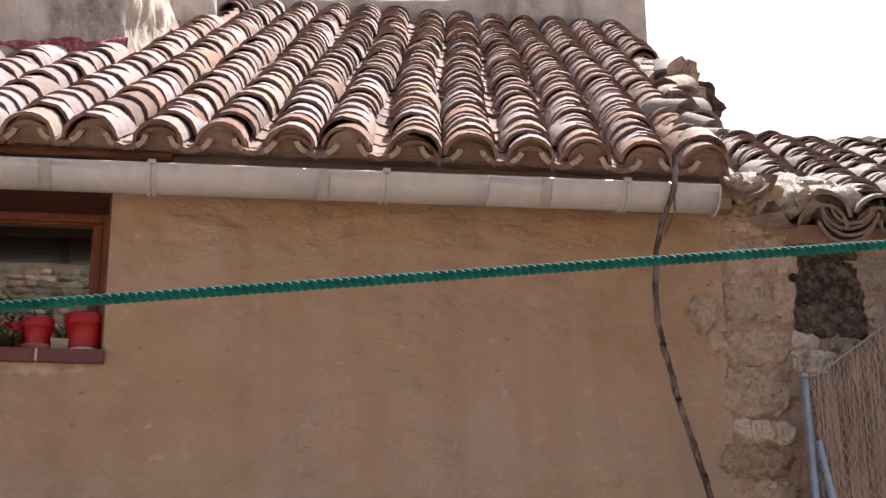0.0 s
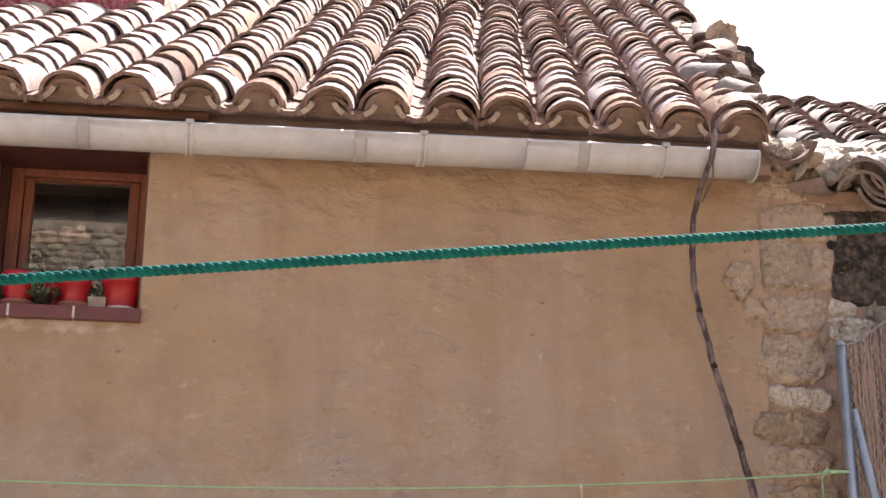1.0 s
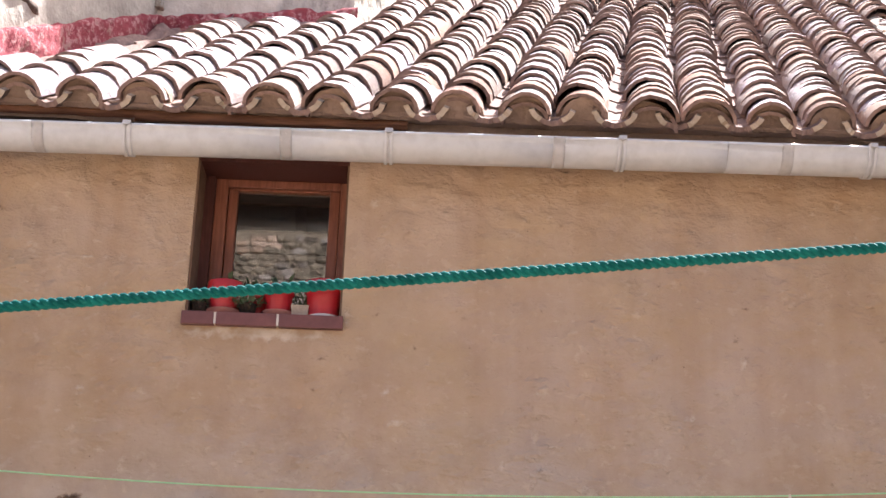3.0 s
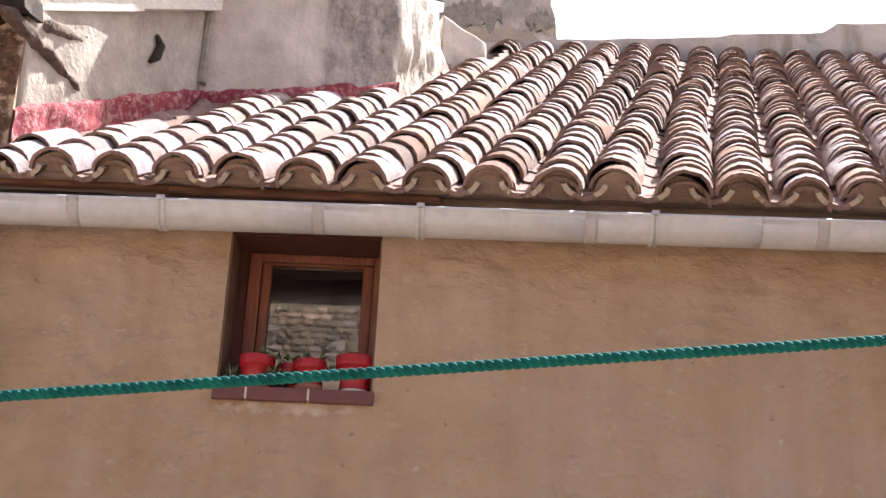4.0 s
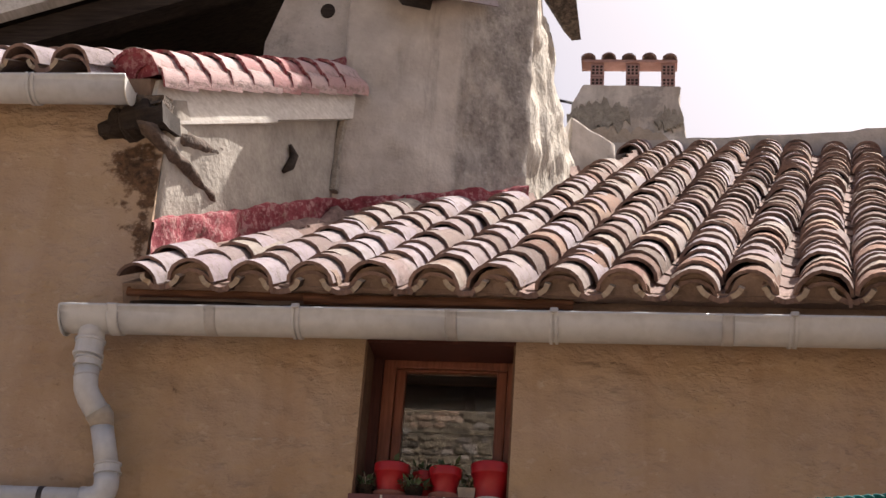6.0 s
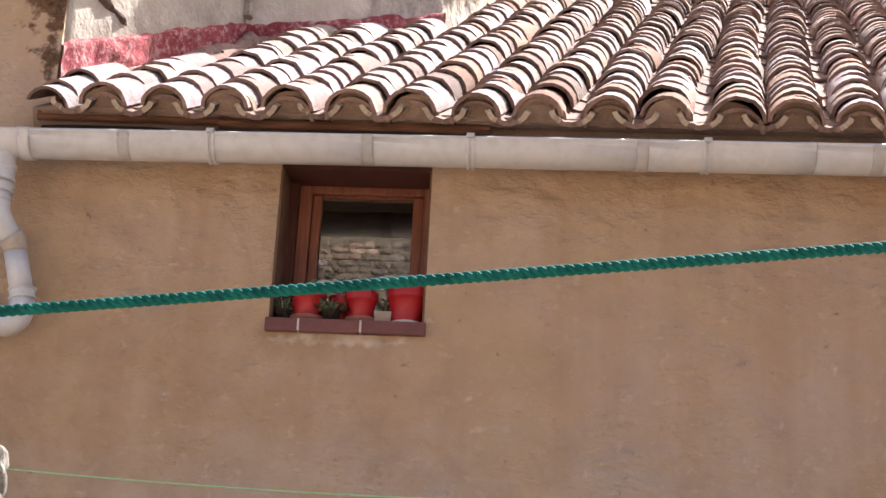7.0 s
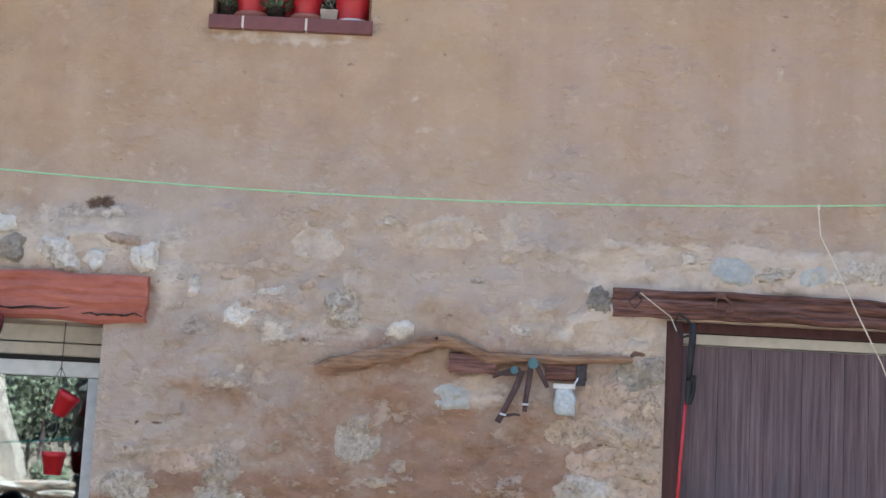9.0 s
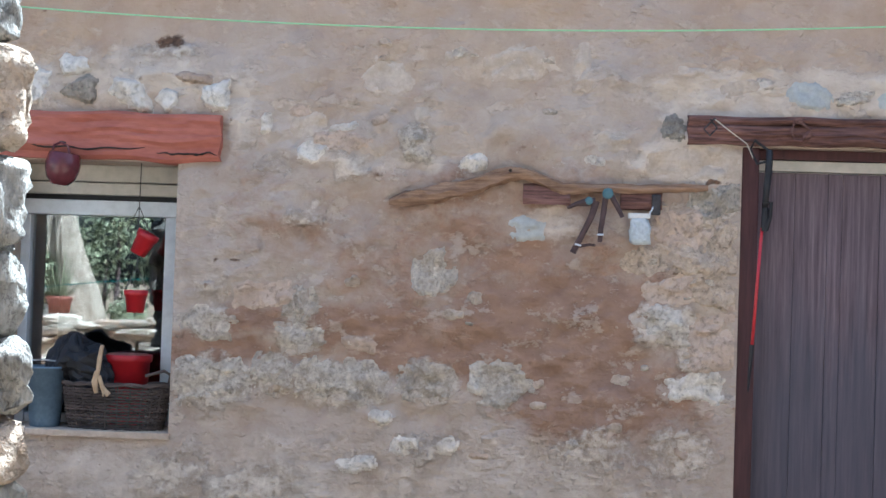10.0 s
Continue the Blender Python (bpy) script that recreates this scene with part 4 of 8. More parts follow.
def tile_roof(root, name, eave, skew, slope, cols, pitch, depth, keep, material, budget, seed, step=(0.125, 0.215), r=0.100, lift=0.0, mess=1.0, old=None, dense=None, eave_pans=False):
    """Columns of barrel tiles from an eave point up a slope. keep(x, y) says where tiles lie; the nearest `budget` are pieces of their own.
    old: a second, browner tile material; dense(x): how tightly the tiles of a column are stacked, 0 to 1."""
    rr = random.Random(seed)
    v = Vector((skew, 1.0, math.tan(radians(slope)))).normalized()
    n = Vector((1, 0, 0)).cross(v).normalized()
    x_axis = v.cross(n)
    base = Matrix((x_axis, v, n)).transposed().to_4x4()
    shapes = ((0.36, 0.0), (0.38, 0.005), (0.34, -0.005), (0.37, 0.002))
    kinds = [tile_mesh(name, L, r + dr, (r + dr) * 0.94, 0.0145, mt, seed=i + 11 * k) for k, mt in enumerate((material, old or material)) for i, (L, dr) in enumerate(shapes)]
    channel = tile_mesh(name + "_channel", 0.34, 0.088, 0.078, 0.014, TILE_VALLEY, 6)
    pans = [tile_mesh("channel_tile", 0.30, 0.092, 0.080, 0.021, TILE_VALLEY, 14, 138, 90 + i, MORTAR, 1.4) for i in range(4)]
    jobs, chans = [], []
    for c in range(cols):
        s = rr.uniform(-0.03, 0.01)
        bend = rr.uniform(-0.025, 0.025)
        shift = rr.uniform(-0.012, 0.012)
        first = True
        tight = dense(eave[0] + c * pitch) if dense else 0.2
        while s < depth:
            p = Vector(eave) + Vector((c * pitch + shift, 0, 0)) + v * s
            p += x_axis * (bend * math.sin(s * 1.3 + c) + mess * rr.uniform(-0.009, 0.009))
            gap = rr.uniform(*step) * (1.0 - 0.06 * tight)
            if rr.random() < 0.10 + 0.10 * tight and not first:
                gap = rr.uniform(0.045, 0.09)
            if keep(p.x, p.y):
                tilt = min(0.078, 0.0125 / gap) * rr.uniform(0.9, 1.12)
                turn = Matrix.Rotation(-tilt, 4, 'X') @ Matrix.Rotation(radians(mess * rr.uniform(-2.5, 2.5)), 4, 'Z') @ Matrix.Rotation(radians(mess * rr.uniform(-4, 4)), 4, 'Y')
                m = Matrix.Translation(p + n * (0.026 + lift + mess * rr.uniform(0, 0.005))) @ base @ turn
                kind = rr.randrange(4) + (4 if rr.random() < 0.10 + 0.50 * tight else 0)
                jobs.append((s + 0.2 * abs(c * pitch + eave[0] - 0.5), kind, m))
                if first:   # doubled tile at the eave
                    jobs.append((s, rr.randrange(8), Matrix.Translation(p - n * 0.010 + v * 0.016) @ base @ turn))
                    first = False
            s += gap
        if c < cols - 1:
            s = -0.022
            while s < depth:
                p = Vector(eave) + Vector(((c + 0.5) * pitch, 0, 0)) + v * s
                if keep(p.x, p.y):
                    tilt = 0.05 + rr.uniform(0, 0.03)
                    m = Matrix.Translation(p + n * (0.080 + rr.uniform(-0.006, 0.006))) @ base @ Matrix.Rotation(math.pi, 4, 'Y') @ Matrix.Rotation(tilt, 4, 'X')
                    if s < 0 and eave_pans:
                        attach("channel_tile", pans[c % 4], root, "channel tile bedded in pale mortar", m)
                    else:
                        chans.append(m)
                s += 0.24
    jobs.sort(key=lambda j: j[0])
    for _, kind, m in jobs[:budget]:
        attach("roof_tile", kinds[kind], root, m=m)
    rest = {"far_roof_tiles": [(kinds[k], m) for _, k, m in jobs[budget:] if k < 4], "far_brown_tiles": [(kinds[k], m) for _, k, m in jobs[budget:] if k > 3], "channel_tiles": [(channel, m) for m in chans]}
    for nm, lot in rest.items():
        verts, faces, flags, slots = [], [], [], []
        for me, m in lot:
            k = len(verts)
            verts += [m @ q.co for q in me.vertices]
            faces += [tuple(k + i for i in p.vertices) for p in me.polygons]
            flags += [p.use_smooth for p in me.polygons]
            slots += [p.material_index for p in me.polygons]
        if verts:
            me = mesh_of(nm, verts, faces, lot[0][0].materials[0])
            me.materials.append(TILE_EDGE)
            me.polygons.foreach_set("use_smooth", flags)
            me.polygons.foreach_set("material_index", slots)
            tagged(attach(nm, me, root), kind="stuff")
    return v, n


EAVE = (-1.228, -0.165, 3.868)        # foot of the leftmost column
SLOPE, SKEW, PITCH, ROOF_DEPTH = 34.2, 0.170, 0.2335, 5.62
LEFT_EDGE = ((-0.4, -1.52), (0.0, -1.49), (1.38, -1.05), (1.50, -0.72), (1.94, -0.10), (3.1, 0.07), (3.38, 0.31), (6.0, 0.45))


def left_edge(y):
    for (y0, x0), (y1, x1) in zip(LEFT_EDGE, LEFT_EDGE[1:]):
        if y <= y1:
            return x0 + (x1 - x0) * (y - y0) / (y1 - y0)
    return LEFT_EDGE[-1][1]


roof_main = thing("roof_main", "weathered cream and brown barrel-tile roof sloping to the yard", "roof", kind="structure")
roof_v, roof_n = tile_roof(roof_main, "roof_tile", (EAVE[0] - PITCH, EAVE[1], EAVE[2]), SKEW, SLOPE, 18, PITCH, ROOF_DEPTH,
                           lambda x, y: x > left_edge(y) + 0.12 + 0.14 * min(1.0, max(0.0, y / 0.8)) - 0.19 * min(1.0, max(0.0, (y - 1.7) / 0.4)) and x < 2.345 + 0.235 * y, TILE, 300, 3, old=TILE_BROWN, dense=lambda x: min(1.0, max(0.0, (x + 0.2) / 1.6)), eave_pans=True)


def roof_point(x, y, h=0.0):
    """A place on the main roof's bed, h above it."""
    return Vector((x, y, EAVE[2] + (y - EAVE[1]) * math.tan(radians(SLOPE)))) + roof_n * h


def roof_bed():
    bm = bmesh.new()
    out = [roof_point(x, y, 0.0) for x, y in ((-1.53, -0.10), (2.36, -0.10), (2.59, 1.0), (3.40, 4.55), (0.30, 4.55), (-0.10, 1.94), (-0.72, 1.5), (-1.05, 1.38))]
    slab(bm, out, -roof_n, 0.10)
    part("roof_bed", bm, MORTAR_BROWN, roof_main, "brown mortar bed under the tiles")
    # mortar that fills the mouth of each column
    for c in range(0, 16):
        x = EAVE[0] + c * PITCH
        bm = bmesh.new()
        mid = roof_point(x, EAVE[1], 0.020) + roof_v * 0.020
        ring = [mid + Vector((0.090 * math.sin(a), 0, 0)) + roof_n * (0.080 * math.cos(a)) for a in [radians(-110 + 20 * i) for i in range(12)]]
        slab(bm, ring, roof_v, 0.06)
        bmesh.ops.subdivide_edges(bm, edges=bm.edges, cuts=2, use_grid_fill=True)
        lumpy(bm, 0.010, 14, c)
        part("mortar_fill", bm, MORTAR_BROWN, roof_main)

    # mortar fillet where the tiles meet the higher house
    fil = bmesh.new()
    path = [roof_point(left_edge(y) + 0.045, y, 0.0) for y in [0.02 + 1.88 * i / 40 for i in range(41)]]
    add_tube(fil, path, [0.060 + 0.016 * noise.noise(p * 5) for p in path], 10)
    lumpy(fil, 0.045, 9, 4)
    lumpy(fil, 0.016, 28, 2)
    part("mortar_fillet", fil, MORTAR_PINK, roof_main, "lumpy pinkish mortar fillet", True)
    for k, (x, y, tilt) in enumerate(((-1.445, -0.175, 14), (-1.43, -0.10, 8), (-1.40, 0.06, 4))):
        attach("roof_tile", tile_mesh("roof_tile", 0.32, 0.095, 0.088, 0.0125, TILE, 8, 150, 60 + k), roof_main, "", Matrix.Translation(roof_point(x, y, 0.010 + 0.012 * k)) @ Euler((radians(31), radians(tilt), radians(-8))).to_matrix().to_4x4())


roof_bed()


def eave_strip():
    bm = rough_beam(-0.72, 2.40, -0.085, 0.0, 3.765, 3.885, 4.0, 0.010, 60)
    tagged(part("eave_mortar", bm, MORTAR_BROWN, roof_main, "brown mortar course under the eave tiles"))
    part("eave_fill", rough_beam(-1.48, 2.34, -0.150, -0.075, 3.880, 3.902, 8.0, 0.006, 60), MORTAR_BROWN, roof_main, "brown mortar under the channels")
    part("eave_board", rough_beam(-1.50, -0.66, -0.115, -0.085, 3.862, 3.892, 2.0, 0.004, 20), WOOD_EAVE, roof_main, "weathered reddish wooden eave board")
    part("eave_batten", rough_beam(-0.80, 0.22, -0.125, -0.100, 3.842, 3.872, 7.0, 0.004, 20), WOOD_EAVE, roof_main, "weathered reddish wooden eave board")
    # black beam paints the shaded gap below the eave board
    part("eave_beam", rough_beam(-1.50, -0.66, -0.06, 0.02, 3.775, 3.862, 9.0, 0.006, 18), WOOD_BLACK, roof_main, "beam coloured black for the eave's shadow")


eave_strip()


def ridge_and_verge():
    bm = bmesh.new()
    n = 30
    lo, hi = [], []
    for i in range(n + 1):
        x = 0.25 + 3.32 * i / n
        top = 7.14 + 0.062 * (x - 0.8) + 0.018 * noise.noise(Vector((x * 4, 0, 0))) + (0.02 if x > 2.05 else 0.0) + (0.07 if x > 2.9 else 0)
        lo.append(Vector((x, 4.48, 6.70)))
        hi.append(Vector((x, 4.46, top)))
    front_lo, front_hi = [bm.verts.new(p) for p in lo], [bm.verts.new(p) for p in hi]
    back_lo, back_hi = [bm.verts.new(p + Vector((0, 0.4, 0))) for p in lo], [bm.verts.new(p + Vector((0, 0.4, 0))) for p in hi]
    for i in range(n):
        bm.faces.new((front_lo[i], front_lo[i + 1], front_hi[i + 1], front_hi[i]))
        bm.faces.new((front_hi[i], front_hi[i + 1], back_hi[i + 1], back_hi[i]))
        bm.faces.new((back_lo[i + 1], back_lo[i], back_hi[i], back_hi[i + 1]))
    bm.faces.new((front_lo[0], front_hi[0], back_hi[0], back_lo[0]))
    bm.faces.new((front_lo[n], back_lo[n], back_hi[n], front_hi[n]))
    tagged(part("wall_ridge", bm, RENDER, None), "low grey cement upstand along the roof ridge", "wall", kind="structure")
    # rubble and mortar along the broken right-hand verge
    verge = thing("verge", "broken tile and mortar rubble along the roof verge", "verge", kind="structure")
    r = random.Random(21)
    for i in range(26):
        y = -0.05 + 4.3 * (i / 46) ** 1.2
        x = 2.345 + 0.232 * y + r.uniform(-0.05, 0.05)
        p = roof_point(x, y, r.uniform(0.0, 0.07))
        s = r.uniform(0.06, 0.11)
        if r.random() < 0.45:
            bm = stone_bm(s, s * 0.7, s * 0.5, 100 + i)
            part("stone", bm, r.choice((MORTAR, STONE_GREY, RUBBLE)), verge, m=Matrix.Translation(p) @ Euler((r.uniform(-1, 0), r.uniform(-1, 1), r.uniform(-1, 1))).to_matrix().to_4x4())
        else:
            me = tile_mesh("roof_tile", r.uniform(0.12, 0.24), 0.10, 0.085, 0.015, TILE_GREY if i % 3 else TILE_BARE, 7, r.uniform(100, 170), i)
            attach("roof_tile", me, verge, m=Matrix.Translation(p) @ Euler((0.55 + r.uniform(-0.3, 0.3), r.uniform(-0.9, 0.9), r.uniform(-0.7, 0.5))).to_matrix().to_4x4())
    for i in range(6):
        bm = bmesh.new()
        a, b = roof_point(2.345 + 0.232 * i * 0.75, i * 0.75, -0.01), roof_point(2.345 + 0.232 * (i + 1) * 0.75, (i + 1) * 0.75 + 0.1, -0.01)
        add_tube(bm, [a + (b - a) * t / 8 for t in range(9)], [0.055 + 0.02 * r.random() for _ in range(9)], 9)
        lumpy(bm, 0.045, 9, i)
        part("mortar_ridge", bm, MORTAR, verge)


ridge_and_verge()


def stone_stub():
    """The crumbling stone stub with a slate slab on the verge."""
    ob = thing("chimney_stub", "crumbled rubble-stone chimney stub with a slate slab", "chimney", (2.83, 1.60, 4.95))
    r = random.Random(5)
    for k, (z, w) in enumerate(((-0.16, 0.27), (-0.06, 0.25), (0.04, 0.23), (0.13, 0.2), (0.21, 0.17), (0.28, 0.13))):
        for dx in (-0.25, 0.25):
            bm = stone_bm(w * 0.62, 0.11, 0.10, 300 + k * 2 + int(dx > 0))
            part("stone", bm, r.choice((STONE_GREY, STONE_OCHRE, MORTAR)), ob, m=pose(dx * w + r.uniform(-.02, .02), 0.0, z + r.uniform(-.01, .01), 0, r.uniform(-8, 8), r.uniform(-12, 12)))
    part("core", box(-0.12, 0.11, 0.0, 0.22, -0.35, 0.24, 0.03), MORTAR, ob)
    bm = bmesh.new()
    slab(bm, [(0.01, -0.05, 0.205), (0.075, -0.06, 0.215), (0.145, -0.06, 0.195), (0.160, -0.05, 0.130), (0.205, -0.05, 0.062), (0.115, -0.05, 0.082), (0.02, -0.05, 0.150)], (0, 1, 0), 0.16)
    bmesh.ops.subdivide_edges(bm, edges=bm.edges[:], cuts=2, use_grid_fill=True)
    lumpy(bm, 0.016, 22, 3)
    part("slate_slab", bm, STONE_BLACK, ob, "broken dark slate slab")


stone_stub()


def roof_right():
    root = thing("roof_right", "sagging neighbouring roof of lichen-grey barrel tiles", "roof", kind="structure")
    tile_roof(root, "roof_tile", (2.74, -0.12, 3.70), 0.30, 28.6, 12, 0.25, 4.25, lambda x, y: x > 2.62 + 0.32 * y and x < 6.0, TILE_GREY, 120, 9, (0.12, 0.22), 0.106, 0.0, 3.4, TILE_GREY, lambda x: 0.7)
    k = math.tan(radians(28.6))
    n = Vector((0, -k, 1)).normalized()
    bm = bmesh.new()
    slab(bm, [Vector((x, y, 3.68 + (y + 0.12) * k)) for x, y in ((2.55, -0.03), (6.2, -0.03), (6.2, 3.62), (3.7, 3.62))], -n, 0.05)
    part("roof_bed", bm, MORTAR_BROWN, root)
    nest = tile_mesh("roof_tile", 0.36, 0.118, 0.105, 0.014, TILE_GREY, 9, 165, 71)
    for c in range(5):      # nested channel tiles stacked along its foot
        for j in range(4):
            attach("roof_tile", nest, root, m=Matrix.Translation((2.86 + 0.25 * c + 0.012 * (j % 2), -0.125 - 0.012 * (j % 3), 3.735 + 0.024 * j + 0.02 * (c % 2))) @ Euler((radians(26 - 3 * j), 0, radians(-14 + 5 * j))).to_matrix().to_4x4() @ Matrix.Rotation(math.pi, 4, 'Y'))
    bm = rough_beam(3.55, 6.3, 3.50, 3.75, 5.60, 5.80, 3.0, 0.03, 40)
    part("ridge_course", bm, RENDER, root, "grey mortared ridge course")
    bm = bmesh.new()        # crumbling pale mortar bed between the roofs
    nx, ny = 34, 34
    grid = []
    for a in range(nx + 1):
        row = []
        for b in range(ny + 1):
            x, y = 2.50 + 0.52 * a / nx, -0.10 + 0.50 * b / ny
            q = Vector((x * 9, y * 9, 2))
            edge = min(a, nx - a, b + 4, ny - b) / 7.0
            z = 3.845 + (y + 0.10) * 0.60 - 0.10 * max(0.0, 1.0 - edge) ** 2 - 0.05 * (x - 2.6) + 0.045 * noise.noise(q) + 0.030 * abs(noise.noise(q * 2.7)) + 0.018 * noise.noise(q * 6.5)
            row.append(bm.verts.new((x + 0.02 * noise.noise(q * 3), y, z)))
        grid.append(row)
    for a in range(nx):
        for b in range(ny):
            bm.faces.new((grid[a][b], grid[a + 1][b], grid[a + 1][b + 1], grid[a][b + 1]))
    rim = [grid[a][0] for a in range(nx + 1)]
    foot = [bm.verts.new(v.co + Vector((0, 0.02, -0.045 - 0.03 * noise.noise(v.co * 20)))) for v in rim]
    for a in range(nx):
        bm.faces.new((foot[a], foot[a + 1], rim[a + 1], rim[a]))
    part("mortar_bed", bm, RUBBLE, root, "crumbling cream mortar bed", smooth=True)
    attach("channel_tile", tile_mesh("channel_tile", 0.42, 0.122, 0.112, 0.018, TILE_BARE, 12, 172, 33), root, "bare tan channel tile at the gutter's end", m=Matrix.Translation((2.445, -0.17, 3.895)) @ Euler((radians(24), radians(8), radians(-10))).to_matrix().to_4x4() @ Matrix.Rotation(math.pi, 4, 'Y'))
    r = random.Random(41)
    for i in range(22):     # pale rubble where the two roofs meet
        x, y = r.uniform(2.40, 2.82), r.uniform(-0.10, 0.12)
        s = r.uniform(0.05, 0.11)
        part("stone", stone_bm(s, s * 0.7, s * 0.5, 800 + i), r.choice((RUBBLE, STONE_GREY, MORTAR)), root, m=Matrix.Translation((x, y, 3.90 - 0.30 * (x - 2.40) + 0.4 * max(0.0, y) + r.uniform(-0.05, 0.03))) @ Euler((r.uniform(-0.8, 0), r.uniform(-1, 1), r.uniform(-1, 1))).to_matrix().to_4x4())
    r = random.Random(4)
    for i in range(26):     # loose bits of mortar and broken tile near its foot
        x, y = r.uniform(2.50, 3.15), r.uniform(-0.12, 0.35)
        p = Vector((x, y, 3.74 + (y + 0.12) * k + r.uniform(0, 0.07)))
        s = r.uniform(0.05, 0.12)
        if i % 3:
            part("stone", stone_bm(s, s * 0.7, s * 0.5, 500 + i), r.choice((MORTAR, STONE_PALE, STONE_GREY)), root, m=Matrix.Translation(p) @ Euler((r.uniform(-1, 0), r.uniform(-1, 1), r.uniform(-1, 1))).to_matrix().to_4x4())
        else:
            attach("roof_tile", tile_mesh("roof_tile", 0.26, 0.10, 0.085, 0.015, TILE, 7, 150, i), root, m=Matrix.Translation(p) @ Euler((0.2 + r.uniform(-0.3, 0.3), r.uniform(2.4, 3.6), r.uniform(-0.9, 0.9))).to_matrix().to_4x4())


roof_right()


# ---- the higher house on the left: side wall, tower, loft, chimney ----
def side_walls():
    tan = math.tan(radians(SLOPE))

    def bed(y):
        return EAVE[2] + (y - EAVE[1]) * tan - 0.05

    def wall(name, pts, material, label, back, lean=0.0, rugged=1.0):
        """pts: plan points with their top heights; a wall from the roof bed up, thickened towards `back`, with a lumpy face."""
        bm = bmesh.new()
        front = []
        for (x0, y0, t0), (x1, y1, t1) in zip(pts, pts[1:]):
            nn = 20
            for i in range(nn + 1):
                if front and i == 0:
                    continue
                f = i / nn
                front.append((x0 + (x1 - x0) * f, y0 + (y1 - y0) * f, t0 + (t1 - t0) * f))
        rows = 34
        grid = []
        for i, (x, y, t) in enumerate(front):
            lo = bed(y)
            grid.append([])
            for j in range(rows + 1):
                z = lo + (t - lo) * j / rows
                p = Vector((x * 2.2 + y, y, z * 1.6))
                o = rugged * (0.035 * noise.noise(p) + 0.014 * noise.noise(p * 4)) + (rugged - 1.0) * 0.03 * noise.noise(Vector((y * 9, 2, z * 2.2)))
                grid[-1].append(bm.verts.new((x + o * (0.6 if rugged == 1.0 else 1.0) - lean * (z - lo) * i / len(front), y - o * (1.0 if rugged == 1.0 else 0.3), z)))
        for a, b in zip(grid, grid[1:]):
            for j in range(rows):
                bm.faces.new((a[j], b[j], b[j + 1], a[j + 1]))
        bx, by = back
        tops = [g[-1] for g in grid]
        rear_t = [bm.verts.new((v.co.x + bx, v.co.y + by, v.co.z)) for v in tops]
        rear_b = [bm.verts.new((g[0].co.x + bx, g[0].co.y + by, g[0].co.z)) for g in grid]
        for i in range(len(tops) - 1):
            bm.faces.new((tops[i], tops[i + 1], rear_t[i + 1], rear_t[i]))
            bm.faces.new((rear_b[i + 1], rear_b[i], rear_t[i], rear_t[i + 1]))
        for g, rb, rt in ((grid[0], rear_b[0], rear_t[0]), (grid[-1], rear_b[-1], rear_t[-1])):
            bm.faces.new([*g, rt, rb])
        ob = part(name, bm, material, None, smooth=True)
        return tagged(ob, label, "wall", kind="structure")
    a = wall("wall_gable_side", [(-1.49, 0.012, 4.80), (-1.06, 1.37, 5.62)], WHITEWASH, "flaking whitewashed side wall above the lower roof", (-0.30, 0.08))
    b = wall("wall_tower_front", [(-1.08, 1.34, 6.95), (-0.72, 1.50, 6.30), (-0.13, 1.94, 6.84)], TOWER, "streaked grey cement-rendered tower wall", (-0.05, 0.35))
    wall("wall_tower_side", [(-0.13, 1.95, 6.92), (0.03, 2.60, 6.95), (0.16, 3.12, 7.05)], LIME_ROUGH, "rough sunlit whitewashed tower side", (-0.35, 0.05), 0.26, 2.2)
    wall("wall_low_side", [(0.06, 3.15, 6.57), (0.33, 3.39, 6.49)], RENDER, "low grey rendered wall behind the tower", (-0.10, 0.30))
    # the painted red foot of these walls
    for (x0, y0), (x1, y1), h0, h1, par in (((-1.505, 0.0), (-1.06, 1.36), 0.325, 0.195, a), ((-1.06, 1.32), (-0.72, 1.47), 0.195, 0.185, b), ((-0.72, 1.47), (-0.13, 1.915), 0.185, 0.170, b)):
        bm = bmesh.new()
        n = 60
        nrm = Vector((y1 - y0, -(x1 - x0), 0)).normalized() * 0.030
        cols = []
        for i in range(n + 1):
            f = i / n
            x, y = x0 + (x1 - x0) * f, y0 + (y1 - y0) * f
            top = bed(y) + h0 + (h1 - h0) * f + 0.030 * noise.noise(Vector((x * 5, y * 5, 1))) + 0.012 * noise.noise(Vector((x * 23, y * 23, 1)))
            col = []
            for j in range(13):
                z = bed(y) + (top - bed(y)) * j / 12
                p = Vector((x, y, z))
                k = (1.0 if j < 12 else -1.0) + 0.55 * noise.noise(p * 9.0) + 0.45 * noise.noise(p * 24.0)
                col.append(bm.verts.new((x + nrm.x * k, y + nrm.y * k, z + (0.008 if j == 12 else 0.0))))
            cols.append(col)
        for p, q in zip(cols, cols[1:]):
            for j in range(12):
                bm.faces.new((p[j], q[j], q[j + 1], p[j + 1]))
        part("red_band", bm, REDBAND, par, "flaking dark red painted band", smooth=True)
    # a crooked old conduit over the whitewash, and a curved hole
    k = Vector((0.47, 1.36, 0)).normalized()

    def on_a(f, z, out=0.05):
        return Vector((-1.49 + 0.43 * f + 0.9 * out, 0.012 + 1.36 * f - 0.3 * out, z))
    bm = tube([on_a(-0.12 + 0.037 * i, 4.600 - 0.0065 * i, -0.002) for i in range(12)], [0.020, 0.034, 0.036, 0.033, 0.035, 0.031, 0.032, 0.028, 0.026, 0.022, 0.018, 0.006], 9)
    lumpy(bm, 0.020, 22, 3)
    part("old_pipe", bm, SOOT, a, "sooty old drain pipe", True)
